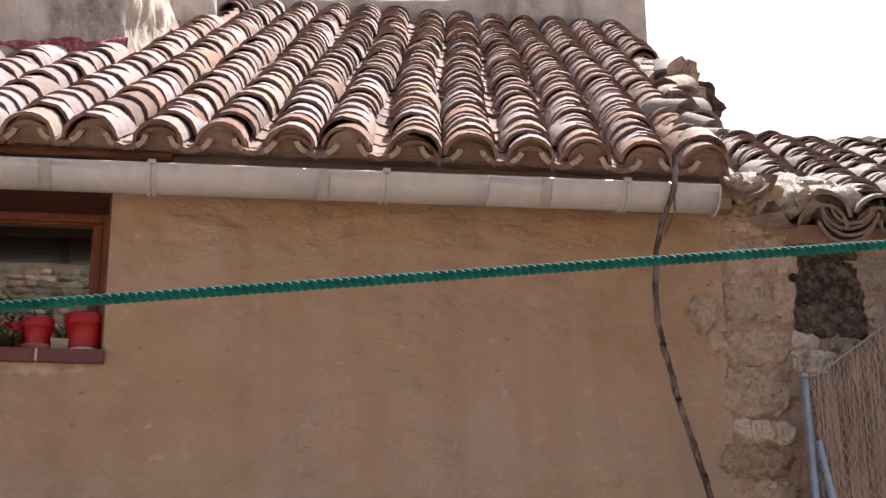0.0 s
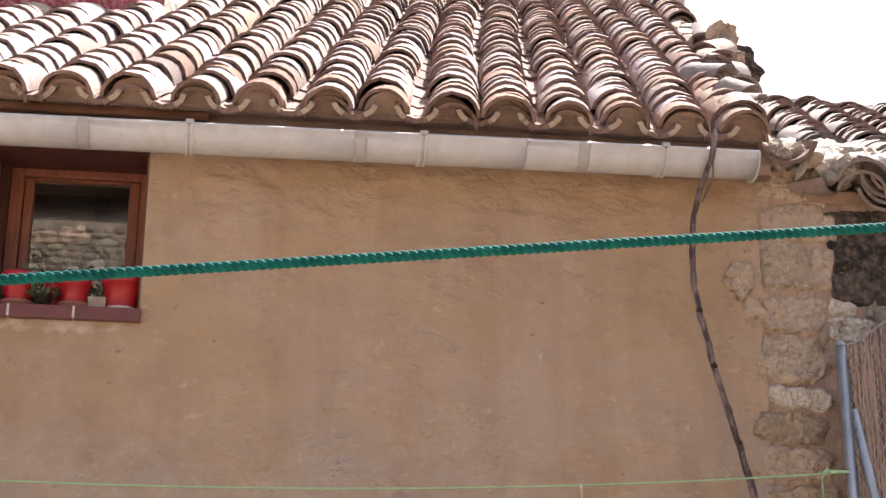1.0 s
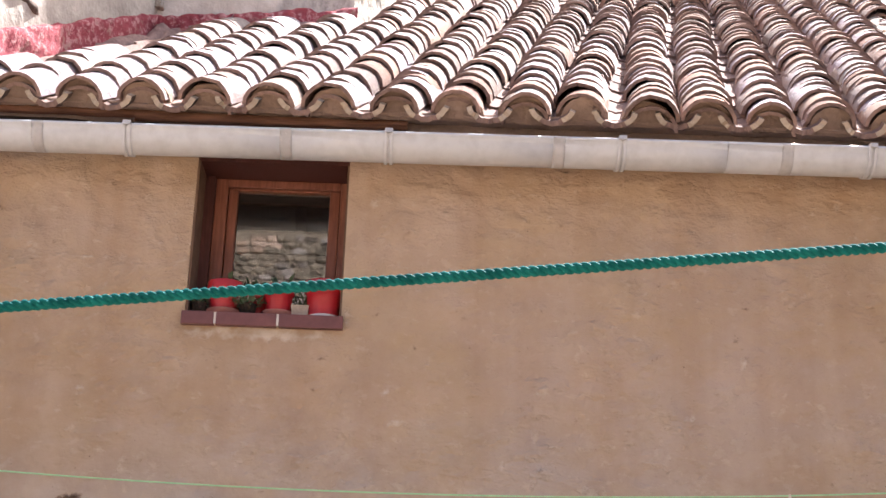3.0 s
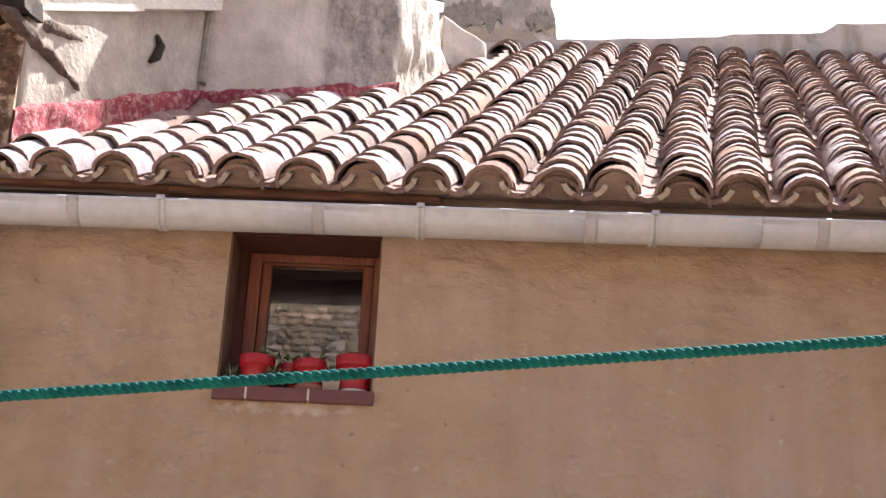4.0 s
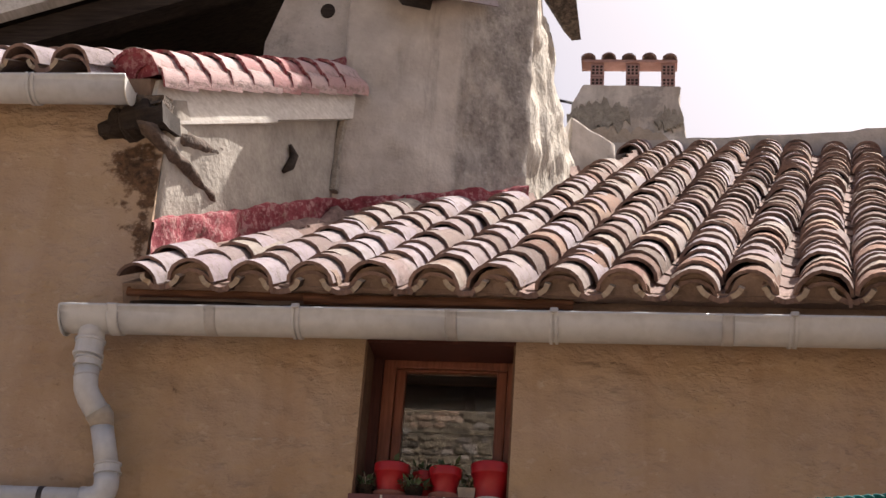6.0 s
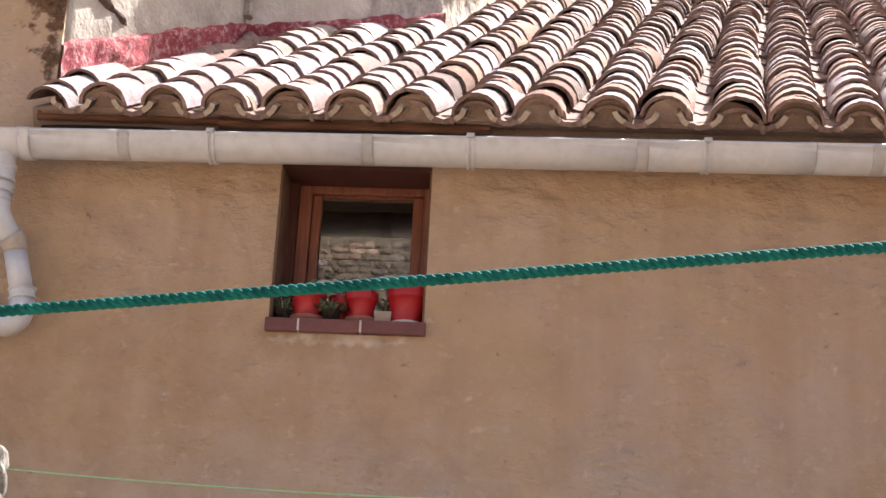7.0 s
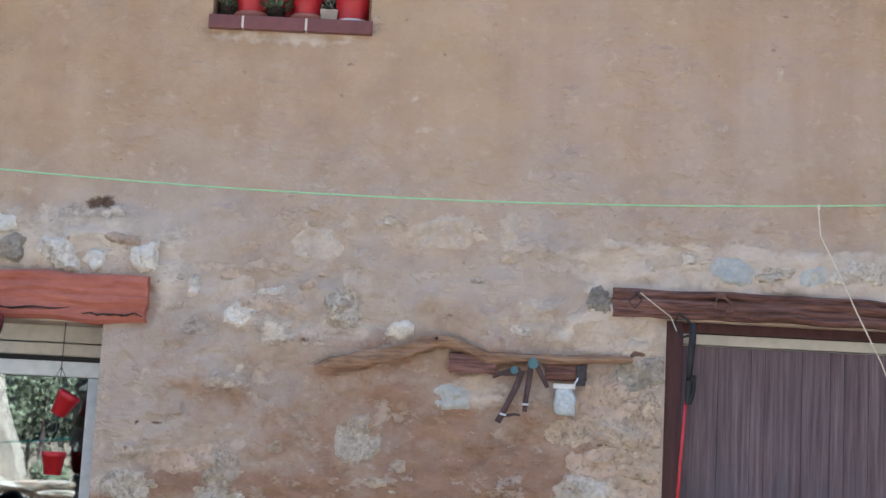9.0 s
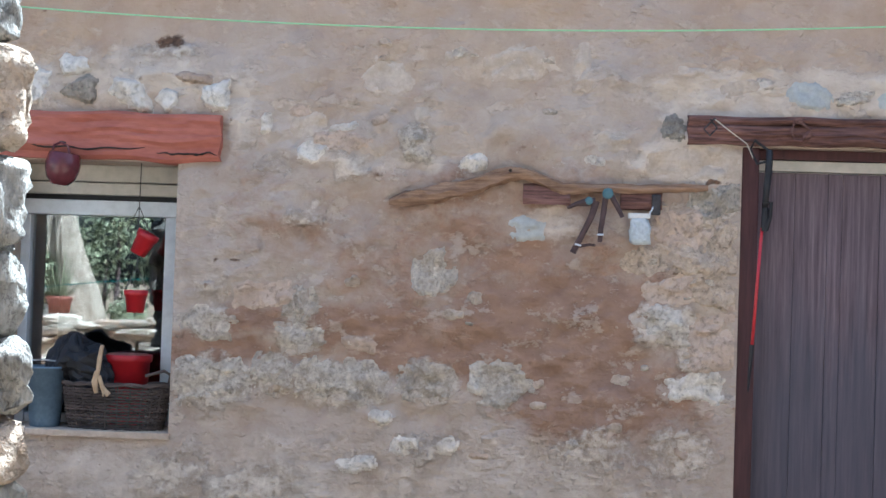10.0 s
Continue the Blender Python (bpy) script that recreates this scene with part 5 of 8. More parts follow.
    bm = tube([on_a(0.02 + 0.032 * i, 4.655 + 0.0125 * i, -0.028) for i in range(11)], [0.010, 0.036, 0.044, 0.040, 0.046, 0.042, 0.044, 0.040, 0.034, 0.024, 0.008], 9)
    lumpy(bm, 0.030, 26, 8)
    part("soot_crust", bm, SOOT, a, "ragged soot crust under the barge board", True)
    part("hole_patch", tube([on_a(0.64, 4.93, 0.01), on_a(0.67, 4.98, 0.015), on_a(0.69, 5.05, 0.015), on_a(0.66, 5.09, 0.01)], [0.010, 0.024, 0.022, 0.008], 10), WOOD_BLACK, a, "dark curved hole in the plaster", True)
    part("crack_fill", tube([(-1.055, 1.32, 5.05), (-1.06, 1.33, 5.25), (-1.05, 1.33, 5.45), (-1.06, 1.34, 5.62)], [0.03, 0.022, 0.03, 0.025], 7), STONE_GREY, b, "dark crack along the tower's edge")


side_walls()


def left_roof():
    root = thing("roof_left", "barrel-tile roof of the higher house on the left", "roof", kind="structure")
    tile_roof(root, "roof_tile", (-4.03, -0.165, 4.825), 0.348, 30.3, 11, 0.215, 1.75, lambda x, y: y < 1.34 and x < -1.78 + 0.348 * y, TILE, 80, 31, (0.17, 0.24), 0.100, eave_pans=True)
    k = math.tan(radians(30.3))
    n = Vector((0, -k, 1)).normalized()
    bm = bmesh.new()
    slab(bm, [Vector((x, y, 4.80 + (y + 0.165) * k)) for x, y in ((-4.2, -0.10), (-1.56, -0.10), (-1.08, 1.40), (-3.7, 1.40))], -n, 0.09)
    part("roof_bed", bm, MORTAR_BROWN, root)
    # whitewashed barge board and red-painted verge tiles up the side
    a, b = Vector((-1.56, -0.06, 4.650)), Vector((-1.02, 1.33, 5.475))
    out = Vector((b.y - a.y, -(b.x - a.x), 0)).normalized()
    bm = bmesh.new()
    slab(bm, [a + out * 0.03, b + out * 0.03, b + out * 0.03 + Vector((0, 0, 0.185)), a + out * 0.03 + Vector((0, 0, 0.20))], -out, 0.05)
    part("barge_board", bm, BOARD_WHITE, root, "flaking whitewashed barge board")
    bm = bmesh.new()
    mid = a + (b - a) * 0.56
    slab(bm, [a + out * 0.045 + Vector((0, 0, -0.018)), mid + out * 0.045 + Vector((0, 0, -0.018)), mid + out * 0.045 + Vector((0, 0, 0.0)), a + out * 0.045], -out, 0.07)
    part("board_edge", bm, BOARD_WHITE, root, "lower edge strip of the barge board")
    bm = rough_beam(-0.15, 0.13, -0.06, 0.10, -0.048, 0.050, 3.0, 0.03, 12)
    lumpy(bm, 0.03, 16, 4)
    part("beam_end", bm, WOOD_BLACK, root, "charred projecting beam end", m=pose(-1.60, -0.02, 4.665, 0, -6, -16))
    bm = rough_beam(-0.10, 0.12, -0.03, 0.06, -0.025, 0.025, 8.0, 0.02, 12)
    part("beam_end", bm, STONE_BLACK, root, "charred projecting beam end", m=pose(-1.60, -0.05, 4.745, 0, 4, -10))
    d = (b - a).normalized()
    up = out.cross(d).normalized()
    if up.z < 0:
        up = -up
    x_ax = d.cross(up)
    base = Matrix((x_ax, d, up)).transposed().to_4x4()
    # ends are given the deeper red that the paint shows in shade
    red = [tile_mesh("verge_tile", 0.25, 0.135, 0.125, 0.016, TILE_RED, 9, 190, s, REDBAND) for s in range(3)]
    r = random.Random(3)
    n_t = 10
    for i in range(n_t):
        p = a + (b - a) * (i / n_t - 0.03) + Vector((0, 0, 0.235)) - out * 0.080
        attach("verge_tile", red[i % 3], root, "red-painted verge tile", Matrix.Translation(p + up * 0.004 * r.random()) @ base @ Matrix.Rotation(-0.10, 4, 'X') @ Matrix.Rotation(r.uniform(-0.03, 0.03), 4, 'Z'))
        q = p + out * 0.080 - up * 0.030
        attach("verge_tile", red[(i + 1) % 3], root, "red-painted verge tile", Matrix.Translation(q) @ base @ Matrix.Rotation(-0.10, 4, 'X') @ Matrix.Rotation(r.uniform(0.35, 0.5), 4, 'Y') @ Matrix.Diagonal((0.62, 1, 0.62, 1)))
    bm = bmesh.new()    # plug of the lowest verge tile
    slab(bm, [a + d * -0.035 + Vector((0, 0, 0.235)) - out * 0.080 + x_ax * (0.120 * math.sin(t)) + up * (0.11 * math.cos(t)) for t in [radians(-95 + 19 * i) for i in range(11)]], d, 0.02)
    part("verge_plug", bm, REDBAND, root, "red-painted mortar plug")


left_roof()


def loft():
    """The open loft under a lean-to roof, behind the left roof."""
    ob = thing("loft", "open-fronted loft under a lean-to tile roof", "loft", kind="structure")
    bm = bmesh.new()
    hole = [(-1.215 + 0.04 * math.cos(t), 6.20 + 0.045 * math.sin(t)) for t in [2 * math.pi * i / 14 for i in range(14)]]
    slab(bm, [(-1.53, 1.42, 5.5), (-1.06, 1.42, 5.5), (-1.06, 1.42, 6.50), (-1.44, 1.42, 6.36), (-1.47, 1.42, 6.25), (-1.54, 1.42, 6.0)], (0, 1, 0), 0.25)
    part("pier", bm, RENDER, ob, "grey rendered pier")
    bm = box(-1.42, -1.062, 1.305, 1.415, 5.66, 5.825)
    bmesh.ops.subdivide_edges(bm, edges=bm.edges, cuts=4, use_grid_fill=True)
    lumpy(bm, 0.016, 9, 2)
    part("red_foot", bm, REDBAND, ob, "red-painted foot of the pier")
    bm = bmesh.new()
    slab(bm, [(x, 1.412, z) for x, z in hole], (0, 1, 0), 0.03)
    part("beam_hole", bm, WOOD_BLACK, ob, "dark round beam hole")
    s = 0.34
    for name, y0, y1, dz0, dz1, mt, lab in (("fascia", 1.22, 1.30, -0.14, -0.035, BOARD_WHITE, "weathered timber fascia"), ("rafter", 1.34, 1.48, -0.30, -0.145, WOOD_BLACK, "near-black round rafter"), ("roof_deck", 1.22, 4.6, -0.035, 0.0, WOOD_BLACK, "roof deck boards")):
        bm = bmesh.new()
        pts = [(x, y0, 6.128 + (x + 3.145) * s + dz) for x, dz in ((-4.4, dz0), (-0.95, dz0), (-0.95, dz1), (-4.4, dz1))]
        slab(bm, pts, (0, 1, 0), y1 - y0)
        if name == "rafter":
            lumpy(bm, 0.02, 6, 2)
        part(name, bm, mt, ob, lab)
    red = [tile_mesh("verge_tile", 0.42, 0.085, 0.075, 0.016, TILE_RED, 8, 170, s0 + 5, REDBAND) for s0 in range(2)]
    ax = Vector((1, 0, s)).normalized()
    up = Vector((-s, 0, 1)).normalized()
    base = Matrix((ax.cross(up), ax, up)).transposed().to_4x4()
    for i in range(9):
        p = Vector((-4.4 + i * 0.38, 1.27, 6.128 + (-4.4 + i * 0.38 + 3.145) * s - 0.02))
        attach("verge_tile", red[i % 2], ob, "red-painted verge tile", Matrix.Translation(p + up * 0.003 * (i % 2)) @ base @ Matrix.Rotation(-0.05, 4, 'X'))
    # loft back and floor get their gloom from a near-black colour
    part("back_wall", box(-4.2, -1.0, 3.2, 3.3, 4.9, 6.6), UNLIT_BLACK, ob, "back wall of the loft, coloured near-black as unlit")
    part("side_wall", box(-4.3, -4.2, 1.4, 3.3, 4.9, 5.7), RENDER, ob, "side wall of the loft")
    part("loft_floor", box(-4.2, -1.1, 1.42, 3.2, 5.3, 5.36), UNLIT_BLACK, ob, "loft floor coloured near-black as unlit")
    part("cross_beam", rough_beam(-2.9, -1.5, 1.9, 2.05, 5.95, 6.08, 5, 0.012, 16), WOOD_BLACK, ob, "near-black cross beam")


loft()


def tower_tops():
    ob = thing("tower_roof", "dark eaves of the tower roofs seen from below", "roof", kind="structure")
    # tiled eave corner over the front
    for i in range(3):
        m = Matrix.Translation((-0.98 + 0.13 * i, 1.28 + 0.03 * i, 6.50 - 0.13 * i)) @ Euler((radians(24), radians(18), radians(-28))).to_matrix().to_4x4()
        attach("eave_tile", tile_mesh("eave_tile", 0.6, 0.10, 0.09, 0.018, TILE, 8, 170, i + 40), ob, "soot-dark eave tile", m)
    bm = bmesh.new()
    slab(bm, [(-1.16, 1.30, 6.66), (-0.80, 1.36, 6.20), (-0.66, 1.44, 6.22), (-0.66, 1.60, 6.62), (-0.72, 1.9, 6.9), (-1.2, 1.8, 7.0)], (0.1, 0.2, 1), 0.05)
    part("eave_slab", bm, WOOD_BLACK, ob, "near-black eave boarding")
    bm = bmesh.new()
    slab(bm, [(-0.74, 1.42, 6.33), (-0.12, 1.88, 6.88), (-0.12, 1.88, 6.94), (-0.74, 1.42, 6.40)], (-0.35, 0.55, 0), 0.30)
    part("red_coping", bm, REDBAND, ob, "red-painted sloping coping")
    bm = bmesh.new()
    slab(bm, [(-0.26, 1.98, 7.75), (-0.02, 2.0, 7.62), (0.10, 3.02, 7.07), (0.04, 3.05, 7.08), (-0.12, 2.72, 7.20), (-0.30, 2.5, 7.5)], (-0.25, 0.05, 0.3), 0.10)
    lumpy(bm, 0.02, 5, 3)
    part("slate_eave", bm, STONE_BLACK, ob, "dark slate eave hanging over the side")
    bm = bmesh.new()
    slab(bm, [(-0.18, 1.97, 6.9), (-0.22, 1.97, 7.75), (-0.18, 2.35, 7.55), (-0.15, 2.75, 7.22), (-0.14, 3.08, 7.04), (-0.12, 2.75, 6.88)], (-1, 0.15, 0), 0.3)
    lumpy(bm, 0.02, 7, 1)
    part("gable_top", bm, LIME_ROUGH, ob, "rough whitewashed gable top")
    bm = bmesh.new()
    slab(bm, [(-0.72, 1.52, 6.3), (-0.14, 1.95, 6.85), (-0.18, 1.96, 7.75), (-0.9, 1.7, 7.5)], (-0.3, 0.7, 0), 0.05)
    part("upper_wall", bm, RENDER, ob, "grey rendered upper wall")


tower_tops()


def chimney():
    ob = thing("chimney", "grey rendered chimney with three perforated brick pillars and a tiled cap", "chimney", (0.41, 4.85, 7.0))
    bm = bmesh.new()
    rings = []
    for z, x0, x1 in ((0.0, -0.44, 0.45), (0.30, -0.43, 0.42), (0.52, -0.42, 0.40), (0.66, -0.36, 0.39), (0.675, -0.34, 0.38)):
        rings.append([bm.verts.new(p) for p in ((x0, -0.25, z), (x1, -0.25, z), (x1, -0.05, z), (x0, -0.05, z))])
    for p, q in zip(rings, rings[1:]):
        for j in range(4):
            bm.faces.new((p[j], p[(j + 1) % 4], q[(j + 1) % 4], q[j]))
    bm.faces.new(rings[0][::-1])
    bm.faces.new(rings[-1])
    bmesh.ops.subdivide_edges(bm, edges=bm.edges, cuts=3, use_grid_fill=True)
    lumpy(bm, 0.03, 5, 6)
    part("shaft", bm, RENDER_PALE, ob, "blotched grey render")
    for k, (x0, x1, z0, z1) in enumerate(((-0.46, 0.02, 0.28, 0.52), (0.20, 0.41, 0.30, 0.46), (-0.40, 0.30, 0.10, 0.30))):
        bm = bmesh.new()
        n = 40
        top = [(x0 + (x1 - x0) * i / n, z1 - 0.10 * abs(2 * i / n - 1) ** 3 + 0.09 * noise.noise(Vector((i * 0.23, k, 1))) + 0.03 * noise.noise(Vector((i * 0.9, k, 1)))) for i in range(n + 1)]
        foot = [(x0 + (x1 - x0) * i / n, z0 + 0.08 * abs(2 * i / n - 1) ** 3 + 0.09 * noise.noise(Vector((i * 0.23, k, 6))) + 0.03 * noise.noise(Vector((i * 0.9, k, 6)))) for i in range(n, -1, -1)]
        slab(bm, [(x, -0.268, z) for x, z in top + foot], (0, 1, 0), 0.03)
        lumpy(bm, 0.012, 9, k)
        part("bare_rubble", bm, (STONE_GREY, STONE_GREY, MORTAR)[k], ob, "rubble core laid bare where the render has fallen")
    for i in range(3):
        x = -0.24 + 0.27 * i
        for row in range(2):
            z0 = 0.66 + 0.118 * row
            bm = bmesh.new()
            add_box(bm, x - 0.052, x + 0.052, -0.22, -0.12, z0, z0 + 0.113, 0.004)
            br = part("brick", bm, BRICK_RED, ob, "perforated red brick")
            for hx in (-0.03, 0.0, 0.03):
                for hz in (0.028, 0.057, 0.086):
                    part("hole", box(x + hx - 0.009, x + hx + 0.009, -0.2225, -0.218, z0 + hz - 0.009, z0 + hz + 0.009), WOOD_BLACK, br)
    part("cap_slab", box(-0.36, 0.37, -0.24, -0.10, 0.895, 0.920, 0.006), BRICK_RED, ob, "flat brick cap")
    me = tile_mesh("cap_tile", 0.19, 0.058, 0.054, 0.015, TILE_RED, 8, 176, 2)
    for i in range(5):
        attach("cap_tile", me, ob, "small red cap tile", pose(-0.31 + 0.155 * i, -0.26, 0.912 + 0.006 * (i % 2)))
    part("stay_wire", tube([(-0.42, -0.2, 0.55), (-0.62, -0.5, 0.42), (-0.75, -1.0, 0.20)], 0.012, 6), IRON, ob, "rusty stay wire")
    aer = thing("aerial_pole", "thin grey aerial pole behind the ridge", "pole", (3.56, 4.75, 6.6))
    part("pole", tube([(-0.03, 0, -0.4), (0.06, 0, 1.5)], 0.014, 8), STEEL, aer)


chimney()


# ---- windows and door ----
def split_beam(x0, x1, y0, y1, z0, z1, seed, amount, cuts, gouge):
    """A weathered beam along x whose front is furrowed by long splits and gouges."""
    bm = bmesh.new()
    n = 14
    rings = []
    for i in range(cuts + 1):
        f = i / cuts
        x = x0 + (x1 - x0) * f
        ring = []
        for j in range(n + 1):
            v = j / n
            p = Vector((x * 3.0, v * 5.0 + seed, seed))
            split = gouge * max(0.0, noise.noise(Vector((x * 2.4, v * 9.0 + 0.6 * noise.noise(p * 2), seed * 3.1)))) + 0.5 * gouge * max(0.0, noise.noise(Vector((x * 9.0, v * 16.0, seed * 1.7))))
            end = 0.012 * noise.noise(Vector((v * 3, seed, 9))) * max(0.0, 1.0 - 30.0 * min(f, 1.0 - f))
            ring.append(bm.verts.new((x + end, y0 + amount * noise.noise(p) + split + 0.010 * (2 * v - 1) ** 6, z0 + (z1 - z0) * v + 0.8 * amount * noise.noise(Vector((x * 5, seed, 4 + (v > 0.5))))))) 
        ring += [bm.verts.new((x, y1, z1)), bm.verts.new((x, y1, z0))]
        rings.append(ring)
    k = n + 3
    for a, b in zip(rings, rings[1:]):
        for j in range(k):
            bm.faces.new((a[j], a[(j + 1) % k], b[(j + 1) % k], b[j]))
    bm.faces.new(rings[0][::-1])
    bm.faces.new(rings[-1])
    return bm


def window_up():
    x0, x1, z0, z1 = WIN_UP
    ob = thing("window_1", "small wooden casement window deep in the rendered wall", "window", kind="structure")
    cuts = (x0 - 0.012, -0.453, -0.224, x1 + 0.012)
    sill = part("window_sill", box(x0, x1, -0.024, 0.25, z0 + 0.001, z0 + 0.044), GROUT, ob, "white-grouted tile sill")
    for a, b in zip(cuts, cuts[1:]):
        part("sill_tile", box(a + 0.0035, b - 0.0035, -0.026, 0.24, z0 - 0.004, z0 + 0.046, 0.004), TILE_SILL, sill, "glazed brown-red sill tile")
    zb = z0 + 0.046
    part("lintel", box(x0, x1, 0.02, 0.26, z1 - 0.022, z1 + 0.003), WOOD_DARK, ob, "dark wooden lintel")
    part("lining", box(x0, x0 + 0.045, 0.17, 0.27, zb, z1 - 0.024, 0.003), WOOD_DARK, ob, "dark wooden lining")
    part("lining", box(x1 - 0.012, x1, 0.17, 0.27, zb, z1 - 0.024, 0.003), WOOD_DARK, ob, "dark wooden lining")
    # thin dark faces that paint the recess's shade over the plaster
    part("reveal_face", box(x0 + 0.001, x0 + 0.008, 0.006, 0.168, zb, z1 - 0.025), REVEAL_SHADE, ob, "plaster reveal coloured brown for its shade")
    part("reveal_face", box(x1 - 0.008, x1 - 0.001, 0.006, 0.168, zb, z1 - 0.025), REVEAL_SHADE, ob, "plaster reveal coloured brown for its shade")
    fr = bmesh.new()
    a, b, c, d = x0 + 0.045, x1 - 0.012, zb, z1 - 0.023
    for bx in ((a, a + 0.048, c, d), (b - 0.030, b, c, d), (a + 0.048, b - 0.030, d - 0.032, d), (a + 0.048, b - 0.030, c, c + 0.03)):
        add_box(fr, bx[0], bx[1], 0.20, 0.27, bx[2], bx[3], 0.004)
    part("window_frame", fr, WOOD_FRAME, ob, "varnished reddish timber frame")
    sa, sb, sc, sd = a + 0.050, b - 0.032, c + 0.032, d - 0.034
    sash = bmesh.new()
    for bx in ((sa, sa + 0.036, sc, sd), (sb - 0.040, sb, sc, sd), (sa + 0.036, sb - 0.040, sd - 0.006, sd), (sa + 0.036, sb - 0.040, sc, sc + 0.04)):
        add_box(sash, bx[0], bx[1], 0.215, 0.26, bx[2], bx[3], 0.006)
    part("sash", sash, WOOD_FRAME, ob, "varnished reddish timber sash")
    g = part("pane", box(sa + 0.03, sb - 0.034, 0.238, 0.242, sc + 0.034, sd - 0.010), GLASS, ob, "reflecting glass pane")
    g.visible_shadow = False


window_up()


def window_low():
    x0, x1, z0, z1 = WIN_LOW
    ob = thing("window_2", "ground-floor window with pale aluminium frame and blind box", "window", kind="structure")
    part("window_sill", box(x0 - 0.01, x1 + 0.008, -0.022, 0.235, z0 - 0.018, z0 + 0.006, 0.004), MORTAR, ob, "pale mortar sill")
    part("blind_box", box(x0, x1, 0.20, 0.30, z1 - 0.062, z1, 0.004), BLIND, ob, "cream blind box")
    part("blind_rail", box(x0, x1, 0.185, 0.29, z1 - 0.110, z1 - 0.066, 0.005), BLIND, ob, "cream blind rail")
    part("blind_slot", box(x0, x1, 0.23, 0.28, z1 - 0.130, z1 - 0.110), BLACK_PLASTIC, ob, "black blind slot")
    part("head_rail", box(x0, x1, 0.20, 0.28, z1 - 0.185, z1 - 0.130, 0.004), ALU, ob, "pale head rail")
    for a, b in ((x1 - 0.092, x1), (x0, x0 + 0.035)):
        part("stile", box(a, b, 0.215, 0.275, z0 + 0.006, z1 - 0.186, 0.004), ALU, ob, "pale aluminium stile")
    part("bottom_rail", box(x0 + 0.036, x1 - 0.093, 0.22, 0.27, z0 + 0.006, z0 + 0.04, 0.004), ALU, ob, "pale aluminium rail")
    g = part("pane", box(x0 + 0.034, x1 - 0.090, 0.250, 0.254, z0 + 0.03, z1 - 0.185), GLASS_LOW, ob, "reflecting glass pane")
    g.visible_shadow = False
    lin = part("lintel_window", split_beam(-1.62, -0.716, -0.044, 0.26, 2.004, 2.172, 1.0, 0.016, 110, 0.020), WOOD_RED, None, smooth=False)
    tagged(lin, "red-stained hand-hewn timber lintel over the lower window", "beam")
    for x0, x1, z, k in ((-1.60, -0.98, 2.044, 3), (-0.94, -0.725, 2.030, 5)):
        pts = [Vector((x0 + (x1 - x0) * i / 24, -0.0465 - 0.003 * noise.noise(Vector((i * 0.4, k, 0))), z + 0.020 * noise.noise(Vector((i * 0.22, k, 3))))) for i in range(25)]
        part("split", tube(pts, [0.0012 + 0.0036 * max(0.0, 1 - abs(2 * i / 24 - 1) ** 3) * (0.7 + 0.6 * noise.noise(Vector((i * 0.9, k, 7)))) for i in range(25)], 6), WOOD_BLACK, lin, "dark drying split")


window_low()


def door():
    x0, x1, z0, z1 = DOOR
    ob = thing("door_1", "closed dark brown plank door in a dark timber frame", "door", kind="structure")
    part("door_jamb", box(x0, x0 + 0.062, 0.015, 0.15, 0, z1, 0.005), DOOR_FRAME, ob, "dark red-brown jamb")
    part("door_jamb", box(x1 - 0.07, x1, 0.015, 0.15, 0, z1, 0.005), DOOR_FRAME, ob, "dark red-brown jamb")
    part("door_head", box(x0 + 0.064, x1 - 0.072, 0.06, 0.15, z1 - 0.035, z1, 0.004), DOOR_FRAME, ob, "dark head rail")
    part("head_strip", box(x0 + 0.066, x1 - 0.074, 0.075, 0.14, z1 - 0.074, z1 - 0.037, 0.003), BLIND, ob, "pale strip under the head")
    leaf = part("door_leaf", box(x0 + 0.07, x1 - 0.075, 0.110, 0.14, 0.02, z1 - 0.078), DOOR_FRAME, ob, "dark boarded leaf")
    r = random.Random(6)
    x = x0 + 0.07
    while x < x1 - 0.10:
        w = min(r.choice((0.05, 0.085, 0.10, 0.115, 0.13)), x1 - 0.075 - x)
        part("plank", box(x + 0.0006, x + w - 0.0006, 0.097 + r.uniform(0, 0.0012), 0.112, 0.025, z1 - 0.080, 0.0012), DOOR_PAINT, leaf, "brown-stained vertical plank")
        x += w
    lin = part("lintel_door", split_beam(0.912, 2.32, -0.046, 0.24, 2.116, 2.214, 6.0, 0.018, 150, 0.018), WOOD_OLD, None)
    tagged(lin, "dark weathered timber lintel with a knot over the door", "beam")
    kn = bmesh.new()
    ring = [(1.295 + 0.033 * math.cos(t), -0.044, 2.165 + 0.030 * math.sin(t)) for t in [2 * math.pi * i / 14 for i in range(15)]]
    add_tube(kn, ring, [0.006 + 0.007 * RND.random() for _ in ring], 6, False)
    lumpy(kn, 0.022, 30, 2)
    part("knot", kn, WOOD_OLD, lin, "open knot in the grain")


door()


